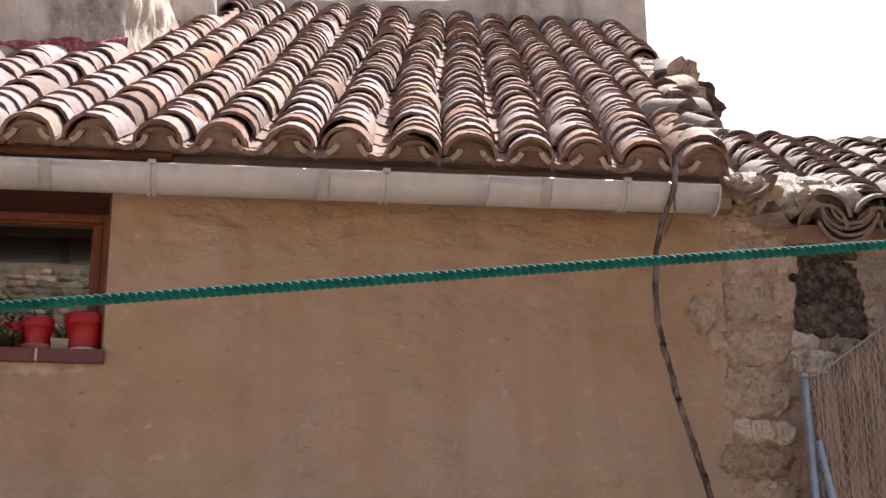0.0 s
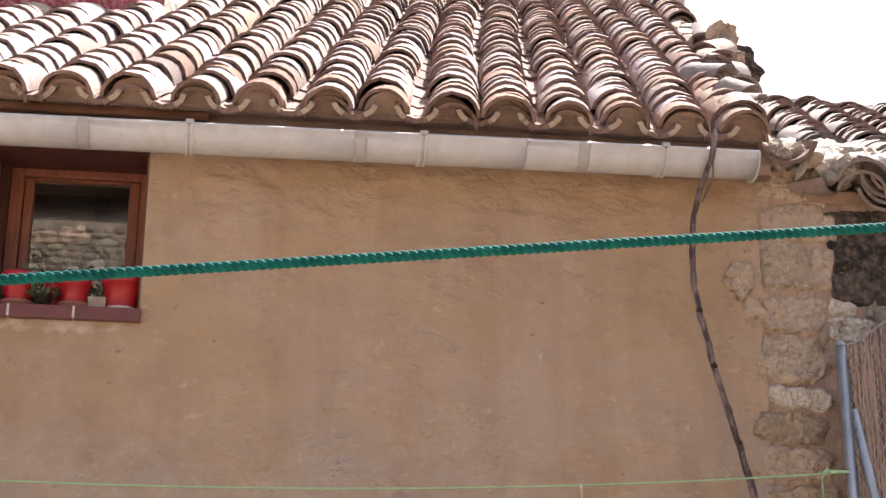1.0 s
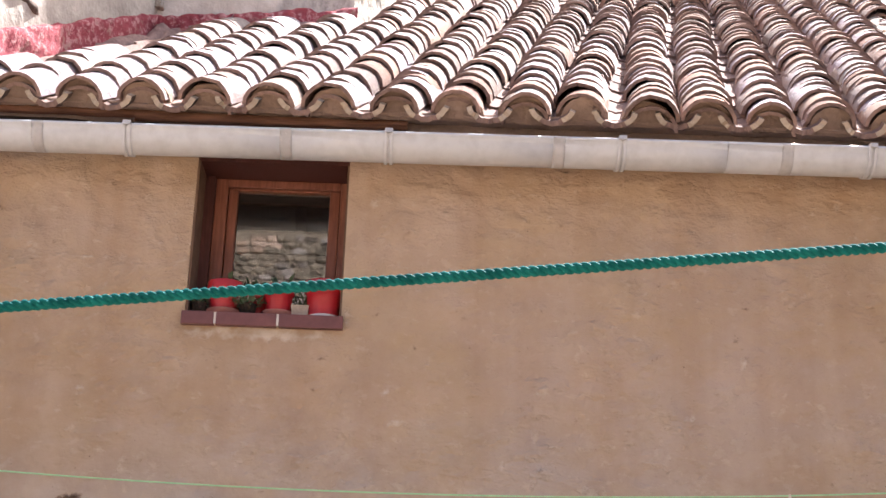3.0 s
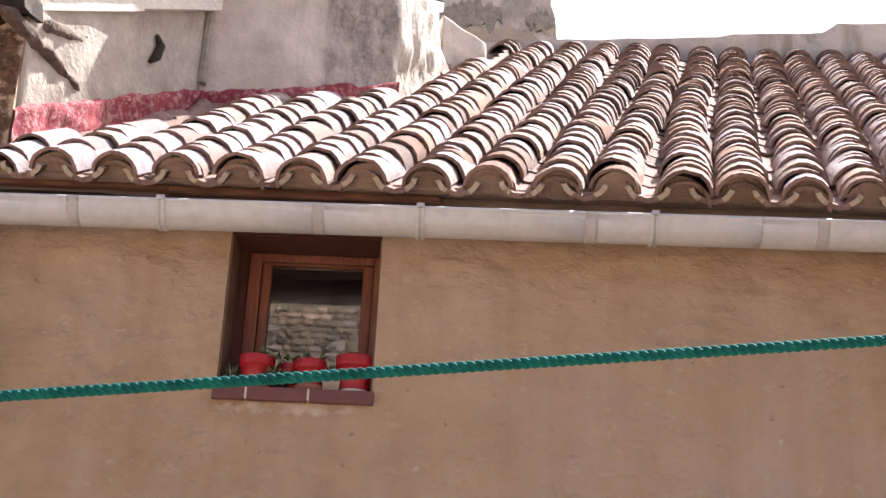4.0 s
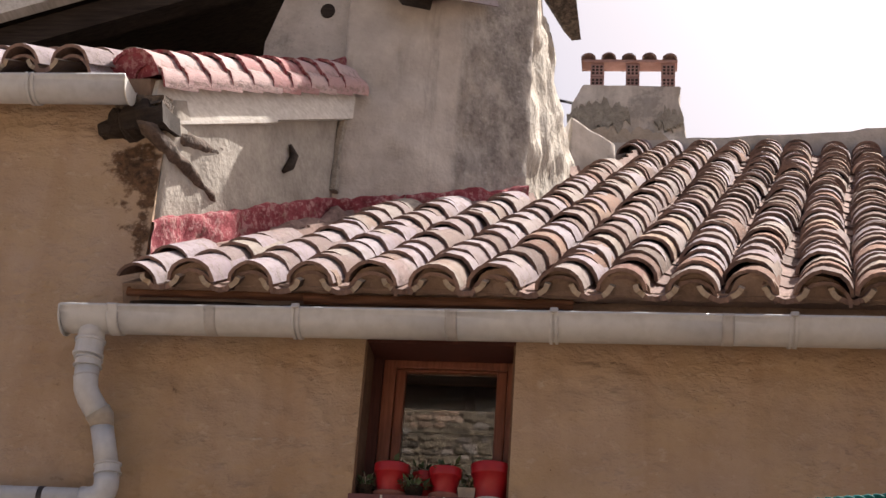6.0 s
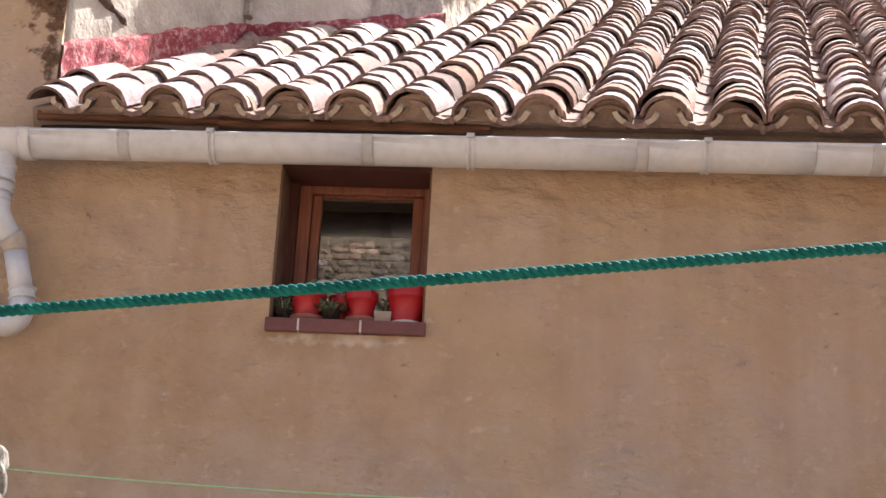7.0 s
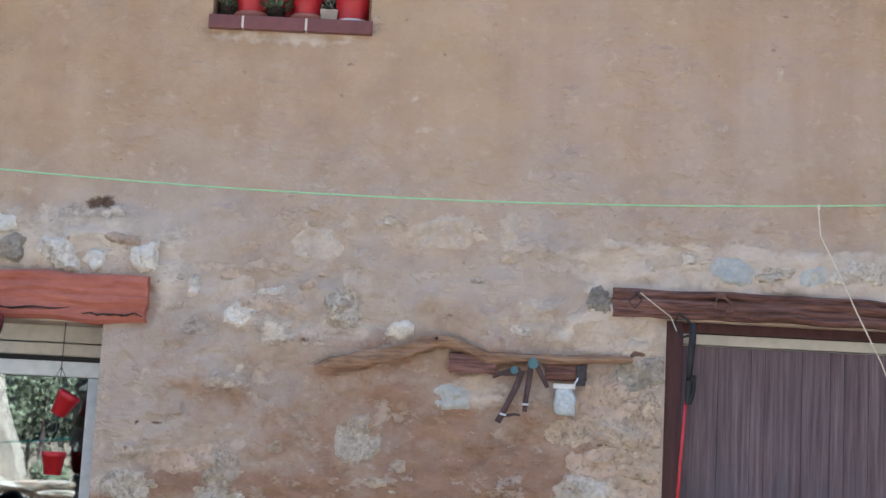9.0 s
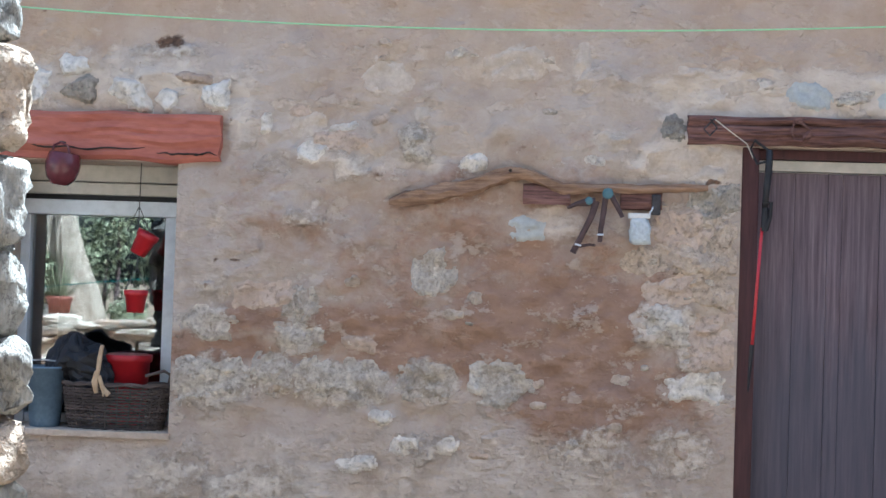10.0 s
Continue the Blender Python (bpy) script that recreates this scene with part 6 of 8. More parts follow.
# ---- stones and mortar in the house wall ----
def wall_stones():
    P, G, O, B, W, T = STONE_PALE, STONE_GREY, STONE_OCHRE, STONE_BLUE, STONE_WORN, STONE_TAN
    over_window = ((-1.276, 2.350, .115, .080, .014, P, 8), (-1.231, 2.250, .135, .095, .016, G, -8), (-1.057, 2.245, .120, .085, .014, P, 12), (-0.913, 2.222, .100, .080, .016, P, 0), (-0.752, 2.243, .125, .105, .018, P, 20), (-1.406, 2.257, .130, .130, .018, P, -10), (-0.825, 2.302, .150, .045, .012, O, -4), (-0.140, 2.318, .140, .100, .005, PATCH, 10), (0.317, 2.383, .190, .095, .005, PATCH, 15), (0.545, 2.395, .040, .130, .006, PATCH, -12), (0.046, 1.639, .120, .128, .012, W, 10), (0.300, 1.261, .140, .130, .016, W, 6),)
    under_line = ((0.218, 1.279, .06, .10, .010, P, 0), (0.045, 1.262, .160, .115, .010, W, 18), (-0.190, 1.250, .15, .120, .009, W, 0), (-0.350, 1.250, .13, .120, .008, W, 0), (-0.780, 1.240, .13, .140, .009, W, 0), (-0.650, 1.235, .12, .130, .007, W, 0), (-0.507, 1.273, .09, .12, .008, W, 0), (-0.417, 1.399, .135, .085, .010, W, 0), (-0.416, 1.510, .095, .110, .006, W, 0), (-0.560, 1.544, .185, .080, .008, O, 0), (-0.742, 1.440, .140, .090, .008, W, 0), (-0.199, 1.380, .10, .040, .006, O, 0), (0.84, 1.500, .130, .080, .010, P, -12),)
    foot_left = ((0.90, 1.445, .11, .07, .010, W, 5), (1.014, 1.433, .145, .150, .010, O, 5), (0.980, 1.276, .180, .080, .012, P, 5), (0.378, 1.809, .105, .068, .010, B, 0), (0.98, 2.052, .20, .090, .005, PATCH, 1), (0.84, 2.05, .12, .07, .005, PATCH, 0), (1.026, 1.919, .165, .090, .012, G, 0), (0.905, 1.822, .170, .110, .010, O, 0), (1.035, 1.80, .10, .10, .008, T, 0), (0.82, 1.715, .18, .085, .010, T, 0), (1.00, 1.715, .19, .090, .012, T, 0), (0.86, 1.60, .17, .085, .010, O, 0), (1.02, 1.60, .14, .085, .012, T, 0),)
    foot_right = ((-0.120, 1.132, .060, .045, .012, P, 0), (-0.037, 1.032, .080, .055, .010, P, 0), (0.121, 1.039, .060, .060, .010, P, 0), (-0.204, 0.967, .100, .045, .010, P, 6), (-0.03, 2.120, .085, .060, .010, W, 25), (-0.02, 2.050, .07, .05, .008, W, -30), (-0.294, 2.093, .155, .055, .012, O, 8), (-0.397, 2.054, .085, .065, .010, P, 10), (-0.281, 2.143, .08, .028, .010, P, 0), (-0.414, 2.144, .100, .066, .005, PATCH, 0), (-0.56, 2.150, .035, .065, .010, P, 0), (0.653, 2.118, .085, .060, .006, PATCH, 0), (1.321, 2.292, .120, .070, .008, B, 0),)
    door_side = ((1.61, 2.280, .085, .058, .008, B, 0), (1.100, 2.322, .10, .05, .006, PATCH, -5), (1.48, 2.29, .10, .04, .008, W, 0), (1.80, 2.31, .14, .06, .008, P, 0), (0.865, 2.163, .07, .08, .010, G, 0), (0.172, 2.029, .075, .046, .010, P, 20), (0.60, 2.05, .06, .03, .008, P, 0), (0.92, 2.37, .07, .03, .008, PATCH, 10),)
    rows = over_window + under_line + foot_left + foot_right + door_side
    for i, (x, z, w, h, d, mt, turn) in enumerate(rows):
        if i < 7:       # loose-set stones over the window lintel
            face_stone(x, z, 1.25 * w, 1.22 * h, 1.1 * d, 700 + i, STONE_WHITE if mt is P else mt, wall_front, step=0.006, power=0.5)
        else:           # stone faces that show flush through the worn render
            face_stone(x, z, 1.28 * w, 1.16 * h, 0.55 * d, 700 + i, mt, wall_front, step=0.007, power=2.6)

    r = random.Random(90)       # loose small fragments left in the render
    for i in range(46):
        x, z = r.choice(((r.uniform(-0.60, 0.80), r.uniform(1.95, 2.45)), (r.uniform(-0.80, 0.20), r.uniform(1.15, 1.65)), (r.uniform(0.70, 1.06), r.uniform(1.30, 2.10)), (r.uniform(0.2, 1.0), r.uniform(0.95, 1.3))))
        w = r.uniform(0.025, 0.065)
        face_stone(x, z, w, w * r.uniform(0.4, 0.9), 0.005, 1800 + i, r.choice((W, O, T, T, PATCH)), wall_front, step=0.006, power=2.4)


wall_stones()


def wall_right():
    """The stone quoins and the neighbour's rubble wall past the render."""
    base = part("wall_right", box(WALL_X1, 5.2, 0.012, 0.36, 0, 3.70), MORTAR_TAN, None)
    tagged(base, "rubble stone wall with ochre quoins and black mould", "wall", kind="structure")
    r = random.Random(12)
    part("shoulder", rough_beam(WALL_X1, 2.66, 0.012, 0.36, 3.68, 3.85, 2.2, 0.014, 14), MORTAR_TAN, base, "crumbling tan mortar shoulder")
    def face_y(x, z):
        p = Vector((x, 3, z))
        return 0.010 - 0.014 * noise.noise(p * 6) - 0.010 * noise.noise(p * 17) - 0.006 * noise.noise(p * 41)
    nx, nz = 100, 92
    verts = [(WALL_X1 + 0.003 + 1.5 * i / (nx - 1), face_y(WALL_X1 + 0.003 + 1.5 * i / (nx - 1), 2.30 + 1.40 * j / (nz - 1)), 2.30 + 1.40 * j / (nz - 1)) for j in range(nz) for i in range(nx)]
    faces = [(j * nx + i, j * nx + i + 1, (j + 1) * nx + i + 1, (j + 1) * nx + i) for j in range(nz - 1) for i in range(nx - 1)]
    attach("mortar_face", mesh_of("mortar_face", verts, faces, MORTAR_TAN, True), base, "lumpy tan earth mortar")
    K, O, P, G, T = STONE_BLACK, STONE_OCHRE, STONE_PALE, STONE_GREY, STONE_TAN
    quoins = ((2.465, 3.420, .21, .195, T), (2.485, 3.223, .26, .155, O), (2.46, 3.043, .27, .195, T), (2.485, 2.893, .235, .085, P), (2.45, 2.779, .28, .120, T), (2.46, 2.64, .28, .14, O), (2.46, 2.49, .28, .13, T), (2.61, 3.42, .10, .18, O), (2.62, 3.10, .08, .2, O), (2.50, 3.60, .26, .16, O), (2.64, 3.58, .1, .12, T), (2.531, 3.80, .26, .10, O), (2.54, 3.715, .29, .06, T))
    rubble = ((2.73, 3.50, .17, .20, K), (2.86, 3.47, .17, .25, K), (2.75, 3.345, .17, .15, K), (2.88, 3.33, .13, .13, K), (2.70, 3.62, .15, .08, K), (2.85, 3.63, .18, .08, K), (2.734, 3.165, .21, .10, P), (2.688, 3.255, .10, .07, P), (2.859, 3.245, .16, .06, G), (2.99, 3.37, .09, .17, O), (3.02, 3.55, .14, .16, G), (3.15, 3.40, .2, .2, O), (3.2, 3.6, .2, .12, K), (2.9, 3.14, .13, .1, T), (3.02, 3.2, .12, .12, O))
    for i, (x, z, w, h, mt) in enumerate(quoins + rubble):
        face_stone(x, z, w * 1.0, h * 0.98, 0.020, 900 + i, mt, base, face_y, step=0.0065, power=5.0)
    part("stone", stone_bm(0.15, 0.032, 0.04, 77), STONE_PALE, base, "white flat stone", m=pose(2.69, 0.0, 3.80))
    face_stone(2.278, 3.345, .11, .14, .032, 931, STONE_TAN, wall_front)
    face_stone(2.32, 3.24, .08, .09, .02, 932, STONE_OCHRE, wall_front)
    z = 2.36
    while z > 0.05:
        x = WALL_X1 + 0.02
        hh = r.uniform(0.12, 0.19)
        while x < 3.9:
            w = r.uniform(0.16, 0.32)
            part('stone', block_bm(w - 0.02, hh - 0.02, 0.035, int(x * 999 + z * 77) % 97), r.choice((STONE_OCHRE, STONE_OCHRE, STONE_GREY, STONE_PALE)), base, m=pose(x + w / 2, 0.012, z - hh / 2))
            x += w
        z -= hh
    for x, zz, w, h in ((3.35, 3.35, .3, .2), (3.65, 3.4, .28, .22), (3.4, 3.1, .32, .2), (3.1, 3.05, .24, .16), (3.1, 2.85, .3, .18), (2.8, 2.95, .26, .16), (2.85, 2.75, .3, .16), (2.8, 2.55, .3, .16)):
        face_stone(x, zz, w, h, 0.022, int(x * 77 + zz * 55), r.choice((STONE_OCHRE, STONE_TAN)), base, face_y, power=5.0)


wall_right()


# ---- gutters and pipes ----
def half_round(x0, x1, y, z0, z1, r, name, mt, parent, label="", grow=0.0, arc0=0.0, arc1=180.0):
    """A half-round trough along x with a rolled front lip and wall thickness."""
    bm = bmesh.new()
    rings = []
    n = 18
    prof = [(-r - grow + 0.004, 0.004), (-r - grow - 0.006, 0.007), (-r - grow - 0.011, 0.0), (-r - grow - 0.006, -0.006)]
    prof += [(-(r + grow) * math.cos(radians(180 * i / n)), -(r + grow) * math.sin(radians(180 * i / n))) for i in range(1, n)]
    prof += [(r + grow, 0.01), (r - 0.003, 0.01)]
    prof += [(-(r - 0.003) * math.cos(radians(180 * i / n)), -(r - 0.003) * math.sin(radians(180 * i / n))) for i in range(n - 1, 0, -1)]
    for f in (0.0, 0.25, 0.5, 0.75, 1.0):
        x, z = x0 + (x1 - x0) * f, z0 + (z1 - z0) * f
        rings.append([bm.verts.new((x, y + a, z + b)) for a, b in prof])
    k = len(prof)
    for a, b in zip(rings, rings[1:]):
        for j in range(k):
            bm.faces.new((a[j], a[(j + 1) % k], b[(j + 1) % k], b[j]))
    for e in (rings[0], rings[-1]):
        h = k // 2
        for j in range(h):
            bm.faces.new((e[j], e[j + 1], e[k - 2 - j], e[k - 1 - j])) if k - 2 - j > j + 1 else None
    return part(name, bm, mt, parent, label, smooth=True)


GUT_Y, GUT_R = -0.160, 0.079


def gutter_z(x):
    return 3.757 + 0.0082 * (x + 1.7)


def gutter_main():
    ob = thing("gutter", "grey PVC half-round gutter with clip brackets under the eave", "gutter")
    joints = (-1.705, -1.497, -0.22, 0.78, 1.40, 2.300)
    for a, b in zip(joints, joints[1:]):
        half_round(a + 0.001, b - 0.001, GUT_Y, gutter_z(a), gutter_z(b), GUT_R, "trough", PVC, ob)
    for x in (-1.125, -0.22, 0.78, 1.62):
        half_round(x - 0.022, x + 0.022, GUT_Y, gutter_z(x), gutter_z(x), GUT_R, "dirt_ring", PVC_DIRTY, ob, "stained joint band", 0.0012)
    half_round(-1.52, -1.478, GUT_Y, gutter_z(-1.5), gutter_z(-1.5), GUT_R, "socket", PVC, ob, "socket collar", 0.006)
    for x in (-1.708, 2.296):
        bm = bmesh.new()
        slab(bm, [(x, GUT_Y - 0.09 * math.cos(t), gutter_z(x) - 0.09 * math.sin(t)) for t in [math.pi * i / 14 for i in range(15)]], (1, 0, 0), 0.006)
        part("end_cap", bm, PVC, ob, "flat end cap")
    for x in (-0.80, 0.155, 1.01, 1.93):
        br = half_round(x - 0.016, x - 0.004, GUT_Y, gutter_z(x), gutter_z(x), GUT_R, "bracket", PVC, ob, "double-ribbed clip bracket", 0.007)
        half_round(x + 0.004, x + 0.016, GUT_Y, gutter_z(x), gutter_z(x), GUT_R, "rib", PVC, br, "bracket rib", 0.007)
        part("clip", box(x - 0.013, x + 0.016, GUT_Y - 0.100, GUT_Y - 0.070, gutter_z(x) - 0.004, gutter_z(x) + 0.014, 0.003), PVC_DIRTY, br, "clip tongue")
        part("screw_plate", box(x - 0.006, x + 0.03, -0.13, -0.09, gutter_z(x) + 0.02, gutter_z(x) + 0.062, 0.004), IRON, br, "dark metal hook")
    return ob


gutter_main()


def downpipe():
    ob = thing("downpipe", "grey PVC downpipe with an offset bend, collars and a level run", "pipe")
    r = 0.042
    x = -1.592
    zt = gutter_z(x) - GUT_R

    def sleeve(name, a, b, ra, label, mt=PVC, lip=0.007):
        a, b = Vector(a), Vector(b)
        pts = [a, a.lerp(b, 0.04), a.lerp(b, 0.16), a.lerp(b, 0.20), a.lerp(b, 0.80), a.lerp(b, 0.84), a.lerp(b, 0.96), b]
        part(name, tube(pts, [ra, ra + lip, ra + lip, ra + 0.3 * lip, ra + 0.3 * lip, ra + lip, ra + lip, ra], 20), mt, ob, label)
    part("outlet", tube([(x, GUT_Y, zt + 0.030), (x, GUT_Y, zt + 0.006), (x, GUT_Y, zt - 0.030)], [r, r + 0.008, r + 0.010], 20), PVC, ob, "rounded gutter outlet", True)
    sleeve("collar", (x, GUT_Y, zt - 0.028), (x, GUT_Y, zt - 0.098), r + 0.010, "wide socket collar")
    part("neck", tube([(x, GUT_Y, zt - 0.095), (x, GUT_Y, zt - 0.115)], r + 0.003, 20), PVC, ob, "", True)
    x2 = x + 0.006
    sleeve("collar", (x2, GUT_Y, zt - 0.108), (x2, GUT_Y, zt - 0.140), r + 0.005, "socket collar", lip=0.008)
    bend = [(x2, GUT_Y, zt - 0.135), (x2 + 0.002, GUT_Y, zt - 0.185), (x2 + 0.007, -0.157, zt - 0.222), (x2 + 0.020, -0.146, zt - 0.252), (x2 + 0.038, -0.130, zt - 0.280), (x2 + 0.055, -0.115, zt - 0.305)]
    part("bend", tube(bend, r + 0.004, 20), PVC, ob, "offset bend", True)
    part("seam", tube([(x2 + 0.0005, GUT_Y, zt - 0.176), (x2 + 0.0015, GUT_Y, zt - 0.182)], r + 0.0055, 20), PVC_DIRTY, ob, "dark seam ring")
    top, foot = Vector((-1.512, -0.100, zt - 0.352)), Vector((-1.468, -0.096, 3.175))
    part("rubber_socket", tube([(x2 + 0.050, -0.119, zt - 0.296), (x2 + 0.066, -0.106, zt - 0.318), (-1.514, -0.101, zt - 0.340), tuple(top)], [r + 0.009, r + 0.008, r + 0.004, r + 0.003], 20), PVC_TAN, ob, "stained tan socket", True)
    part("pipe", tube([top, foot], r + 0.001, 20), PVC, ob, "short leaning pipe", True)
    sleeve("collar", foot + Vector((0, 0, 0.012)), foot + Vector((0.006, 0, -0.030)), r + 0.003, "socket collar")
    ex, ez = foot.x + 0.008, 3.052
    elbow = [(ex - 0.004, -0.096, foot.z - 0.028)] + [(ex - 0.055 + 0.055 * math.cos(a), -0.096, ez + 0.055 + 0.055 * math.sin(a)) for a in [radians(-90 * i / 7) for i in range(8)]] + [(ex - 0.085, -0.096, ez)]
    part("elbow", tube(elbow, r + 0.004, 20), PVC, ob, "right-angle elbow", True)
    part("pipe", tube([(ex - 0.080, -0.096, ez), (ex - 1.9, -0.096, ez - 0.012)], r - 0.002, 20), PVC, ob, "level pipe run", True)
    for cx in (-1.693, -2.60):
        clip = part("pipe_clip", tube([(cx - 0.010, -0.096, ez - 0.002), (cx + 0.010, -0.096, ez - 0.002)], r + 0.001, 20), IRON, ob, "dark pipe clip")
        part("clip_screw", box(cx - 0.008, cx + 0.010, -0.115, -0.095, ez - 0.066, ez - 0.040, 0.003), PVC_DIRTY, clip, "clip screw boss")
        part("clip_stud", tube([(cx, -0.06, ez), (cx, 0.01, ez)], 0.006, 8), IRON, clip, "wall stud")


downpipe()


def gutter_left():
    ob = thing("gutter", "grey PVC half-round gutter ending open at the house corner", "gutter")
    half_round(-4.2, -1.612, -0.165, 4.765, 4.765, GUT_R, "trough", PVC, ob)
    br = half_round(-2.03, -2.018, -0.165, 4.765, 4.765, GUT_R, "bracket", PVC, ob, "double-ribbed clip bracket", 0.007)
    half_round(-2.008, -1.996, -0.165, 4.765, 4.765, GUT_R, "rib", PVC, br, "bracket rib", 0.007)
    bm = bmesh.new()
    slab(bm, [(-1.616, -0.165 - 0.083 * math.cos(t), 4.765 - 0.083 * math.sin(t)) for t in [math.pi * i / 14 for i in range(15)]], (1, 0, 0), 0.005)
    part("end_cap", bm, WHITE_PLASTIC, ob, "pale end cap")


gutter_left()


# ---- on the upper sill ----
def flower_pot(x, y, z, r, h, saucer, label, leaves, seed, white_foot=False):
    ob = thing("flower_pot", label, "flower pot", (x, y, z), "pots on the upper sill")
    base = 0.0
    if saucer:
        part("saucer", lathe([(r * 0.80, 0.0), (r * 1.02, 0.026), (r * 1.0, 0.030), (r * 0.9, 0.028), (r * 0.78, 0.008)], 24), TERRA, ob, "terracotta saucer", True)
        base = 0.009
    prof = [(r * 0.72, 0), (r * 0.70, 0.003), (r * 0.90, h * 0.72), (r * 0.98, h * 0.73), (r * 0.99, h * 0.76), (r * 1.02, h * 0.98), (r * 1.0, h), (r * 0.94, h), (r * 0.90, h * 0.86), (r * 0.88, h * 0.84)]
    body = part("body", lathe(prof, 28), POT_RED, ob, "", True, m=pose(0, 0, base))
    if white_foot:
        part("foot", lathe([(r * 0.70, 0), (r * 0.76, 0.001), (r * 0.775, 0.018), (r * 0.70, 0.019)], 24), WHITE_PLASTIC, ob, "whitish worn foot", m=pose(0, -0.001, 0.001))
    part("soil", lathe([(r * 0.86, 0), (r * 0.5, 0.006), (0.002, 0.008)], 16), SOIL, ob, "dark potting soil", m=pose(0, 0, base + h * 0.83))
    if leaves:
        bm = bmesh.new()
        rr = random.Random(seed)
        for i in range(leaves):
            a, el, L = rr.uniform(0, 6.28), rr.uniform(-0.5, 1.3), rr.uniform(0.02, 0.055)
            p = Vector((r * 0.8 * math.cos(a) * rr.random() ** 0.5, r * 0.8 * math.sin(a) * rr.random() ** 0.5, base + h * 0.86 + rr.uniform(0, 0.03)))
            d = Vector((math.cos(a) * math.cos(el), math.sin(a) * math.cos(el), math.sin(el)))
            s = d.cross(Vector((0, 0, 1))).normalized() * L * 0.22
            q = [p, p + d * L * 0.5 + s, p + d * L, p + d * L * 0.5 - s]
            bm.faces.new([bm.verts.new(v) for v in q])
        tagged(part("plant", bm, LEAF, ob, "small grey-green succulent"), kind="stuff")
    return ob


SILL = WIN_UP[2] + 0.046


def trailing(name, x, y, z, n, spread, up, mt, seed, label):
    """A low trailing plant in a small dark pot."""
    ob = thing(name, label, "plant", (x, y, z), "plants on the upper sill")
    part("pot", lathe([(0.026, 0), (0.034, 0.045), (0.036, 0.05), (0.03, 0.05)], 14), SOIL, ob, "small dark pot", True)
    r = random.Random(seed)
    bm = bmesh.new()
    for i in range(n):
        a = r.uniform(0, 6.28)
        el, L = r.uniform(-0.2, 1.2), r.uniform(0.012, 0.032)
        rad = spread * r.random() ** 0.6
        p = Vector((rad * math.cos(a), rad * 0.7 * math.sin(a), 0.035 + up * r.random() * (1 - 0.5 * rad / spread)))
        d = Vector((math.cos(a) * math.cos(el), math.sin(a) * math.cos(el), math.sin(el)))
        s = d.cross(Vector((0, 0, 1))).normalized() * L * 0.2
        bm.faces.new([bm.verts.new(v) for v in (p, p + d * L * 0.5 + s, p + d * L, p + d * L * 0.5 - s)])
    part("leaves", bm, mt, ob, "fine grey-green leaves")
    bm = bmesh.new()
    for i in range(9):
        a = r.uniform(0, 6.28)
        add_tube(bm, [(0, 0, 0.045), (0.5 * spread * math.cos(a), 0.4 * spread * math.sin(a), 0.05 + 0.5 * up), (spread * 0.9 * math.cos(a), spread * 0.6 * math.sin(a), 0.04 + up * r.random())], 0.0012, 4)
    part("stems", bm, LEAF_DRY, ob, "thin dry stems")


flower_pot(-0.437, 0.080, SILL, 0.067, 0.130, True, "red plastic flower pot standing on a terracotta saucer", 26, 1)
flower_pot(-0.236, 0.075, SILL, 0.060, 0.122, True, "red plastic flower pot beside a smaller one on a terracotta saucer", 20, 2)
flower_pot(-0.318, 0.135, SILL, 0.050, 0.128, False, "narrow red plastic flower pot at the back of the sill", 14, 3)
flower_pot(-0.066, 0.075, SILL, 0.076, 0.150, False, "larger red plastic flower pot with a worn whitish foot", 0, 4, True)
trailing("sill_plant", -0.528, 0.060, SILL, 90, 0.030, 0.07, LEAF, 11, "grey-green trailing plant in a small pot on the sill")
trailing("sill_plant", -0.345, 0.045, SILL, 170, 0.052, 0.055, LEAF, 12, "grey-green trailing plant in a small pot on the sill")
trailing("sill_plant", -0.150, 0.135, SILL, 120, 0.036, 0.10, LEAF, 13, "leafy green plant in a small pot on the sill")
planter = thing("planter", "small taupe ceramic planter on the sill", "planter", (-0.152, 0.075, SILL))
part("body", lathe([(0.038, 0), (0.046, 0.05), (0.047, 0.056), (0.042, 0.056), (0.04, 0.045)], 4), MORTAR, planter, m=pose(0, 0, 0, 0, 0, 45))


# ---- ropes, line, vine ----
def rope():
    ob = thing("rope", "taut twisted teal-green rope across the yard", "rope")
    y, z0, k = -4.50, 1.838, 0.1104

    def centre(x):
        return Vector((x, y, z0 + k * x))
    turn, r_off, r_s = 0.0145, 0.00155, 0.00190
    for s in range(3):
        verts, faces = [], []
        xs = np.arange(-1.6, 2.2, turn / 7)
        for i, x in enumerate(xs):
            a = 2 * math.pi * (x / turn + s / 3)
            c = centre(float(x)) + Vector((0, math.cos(a), math.sin(a))) * r_off
            for j in range(6):
                b = 2 * math.pi * j / 6
                verts.append((c.x, c.y + r_s * math.cos(b), c.z + r_s * math.sin(b)))
            if i:
                o = 6 * i
                faces += [(o - 6 + j, o - 6 + (j + 1) % 6, o + (j + 1) % 6, o + j) for j in range(6)]
        attach("strand", mesh_of("strand", verts, faces, ROPE, True), ob)
    for a, b in ((-4.85, -1.6), (2.2, 5.25)):
        part("rope_end", tube([centre(a), centre(b)], 0.0034, 8), ROPE, ob)
    tagged(ob)


rope()


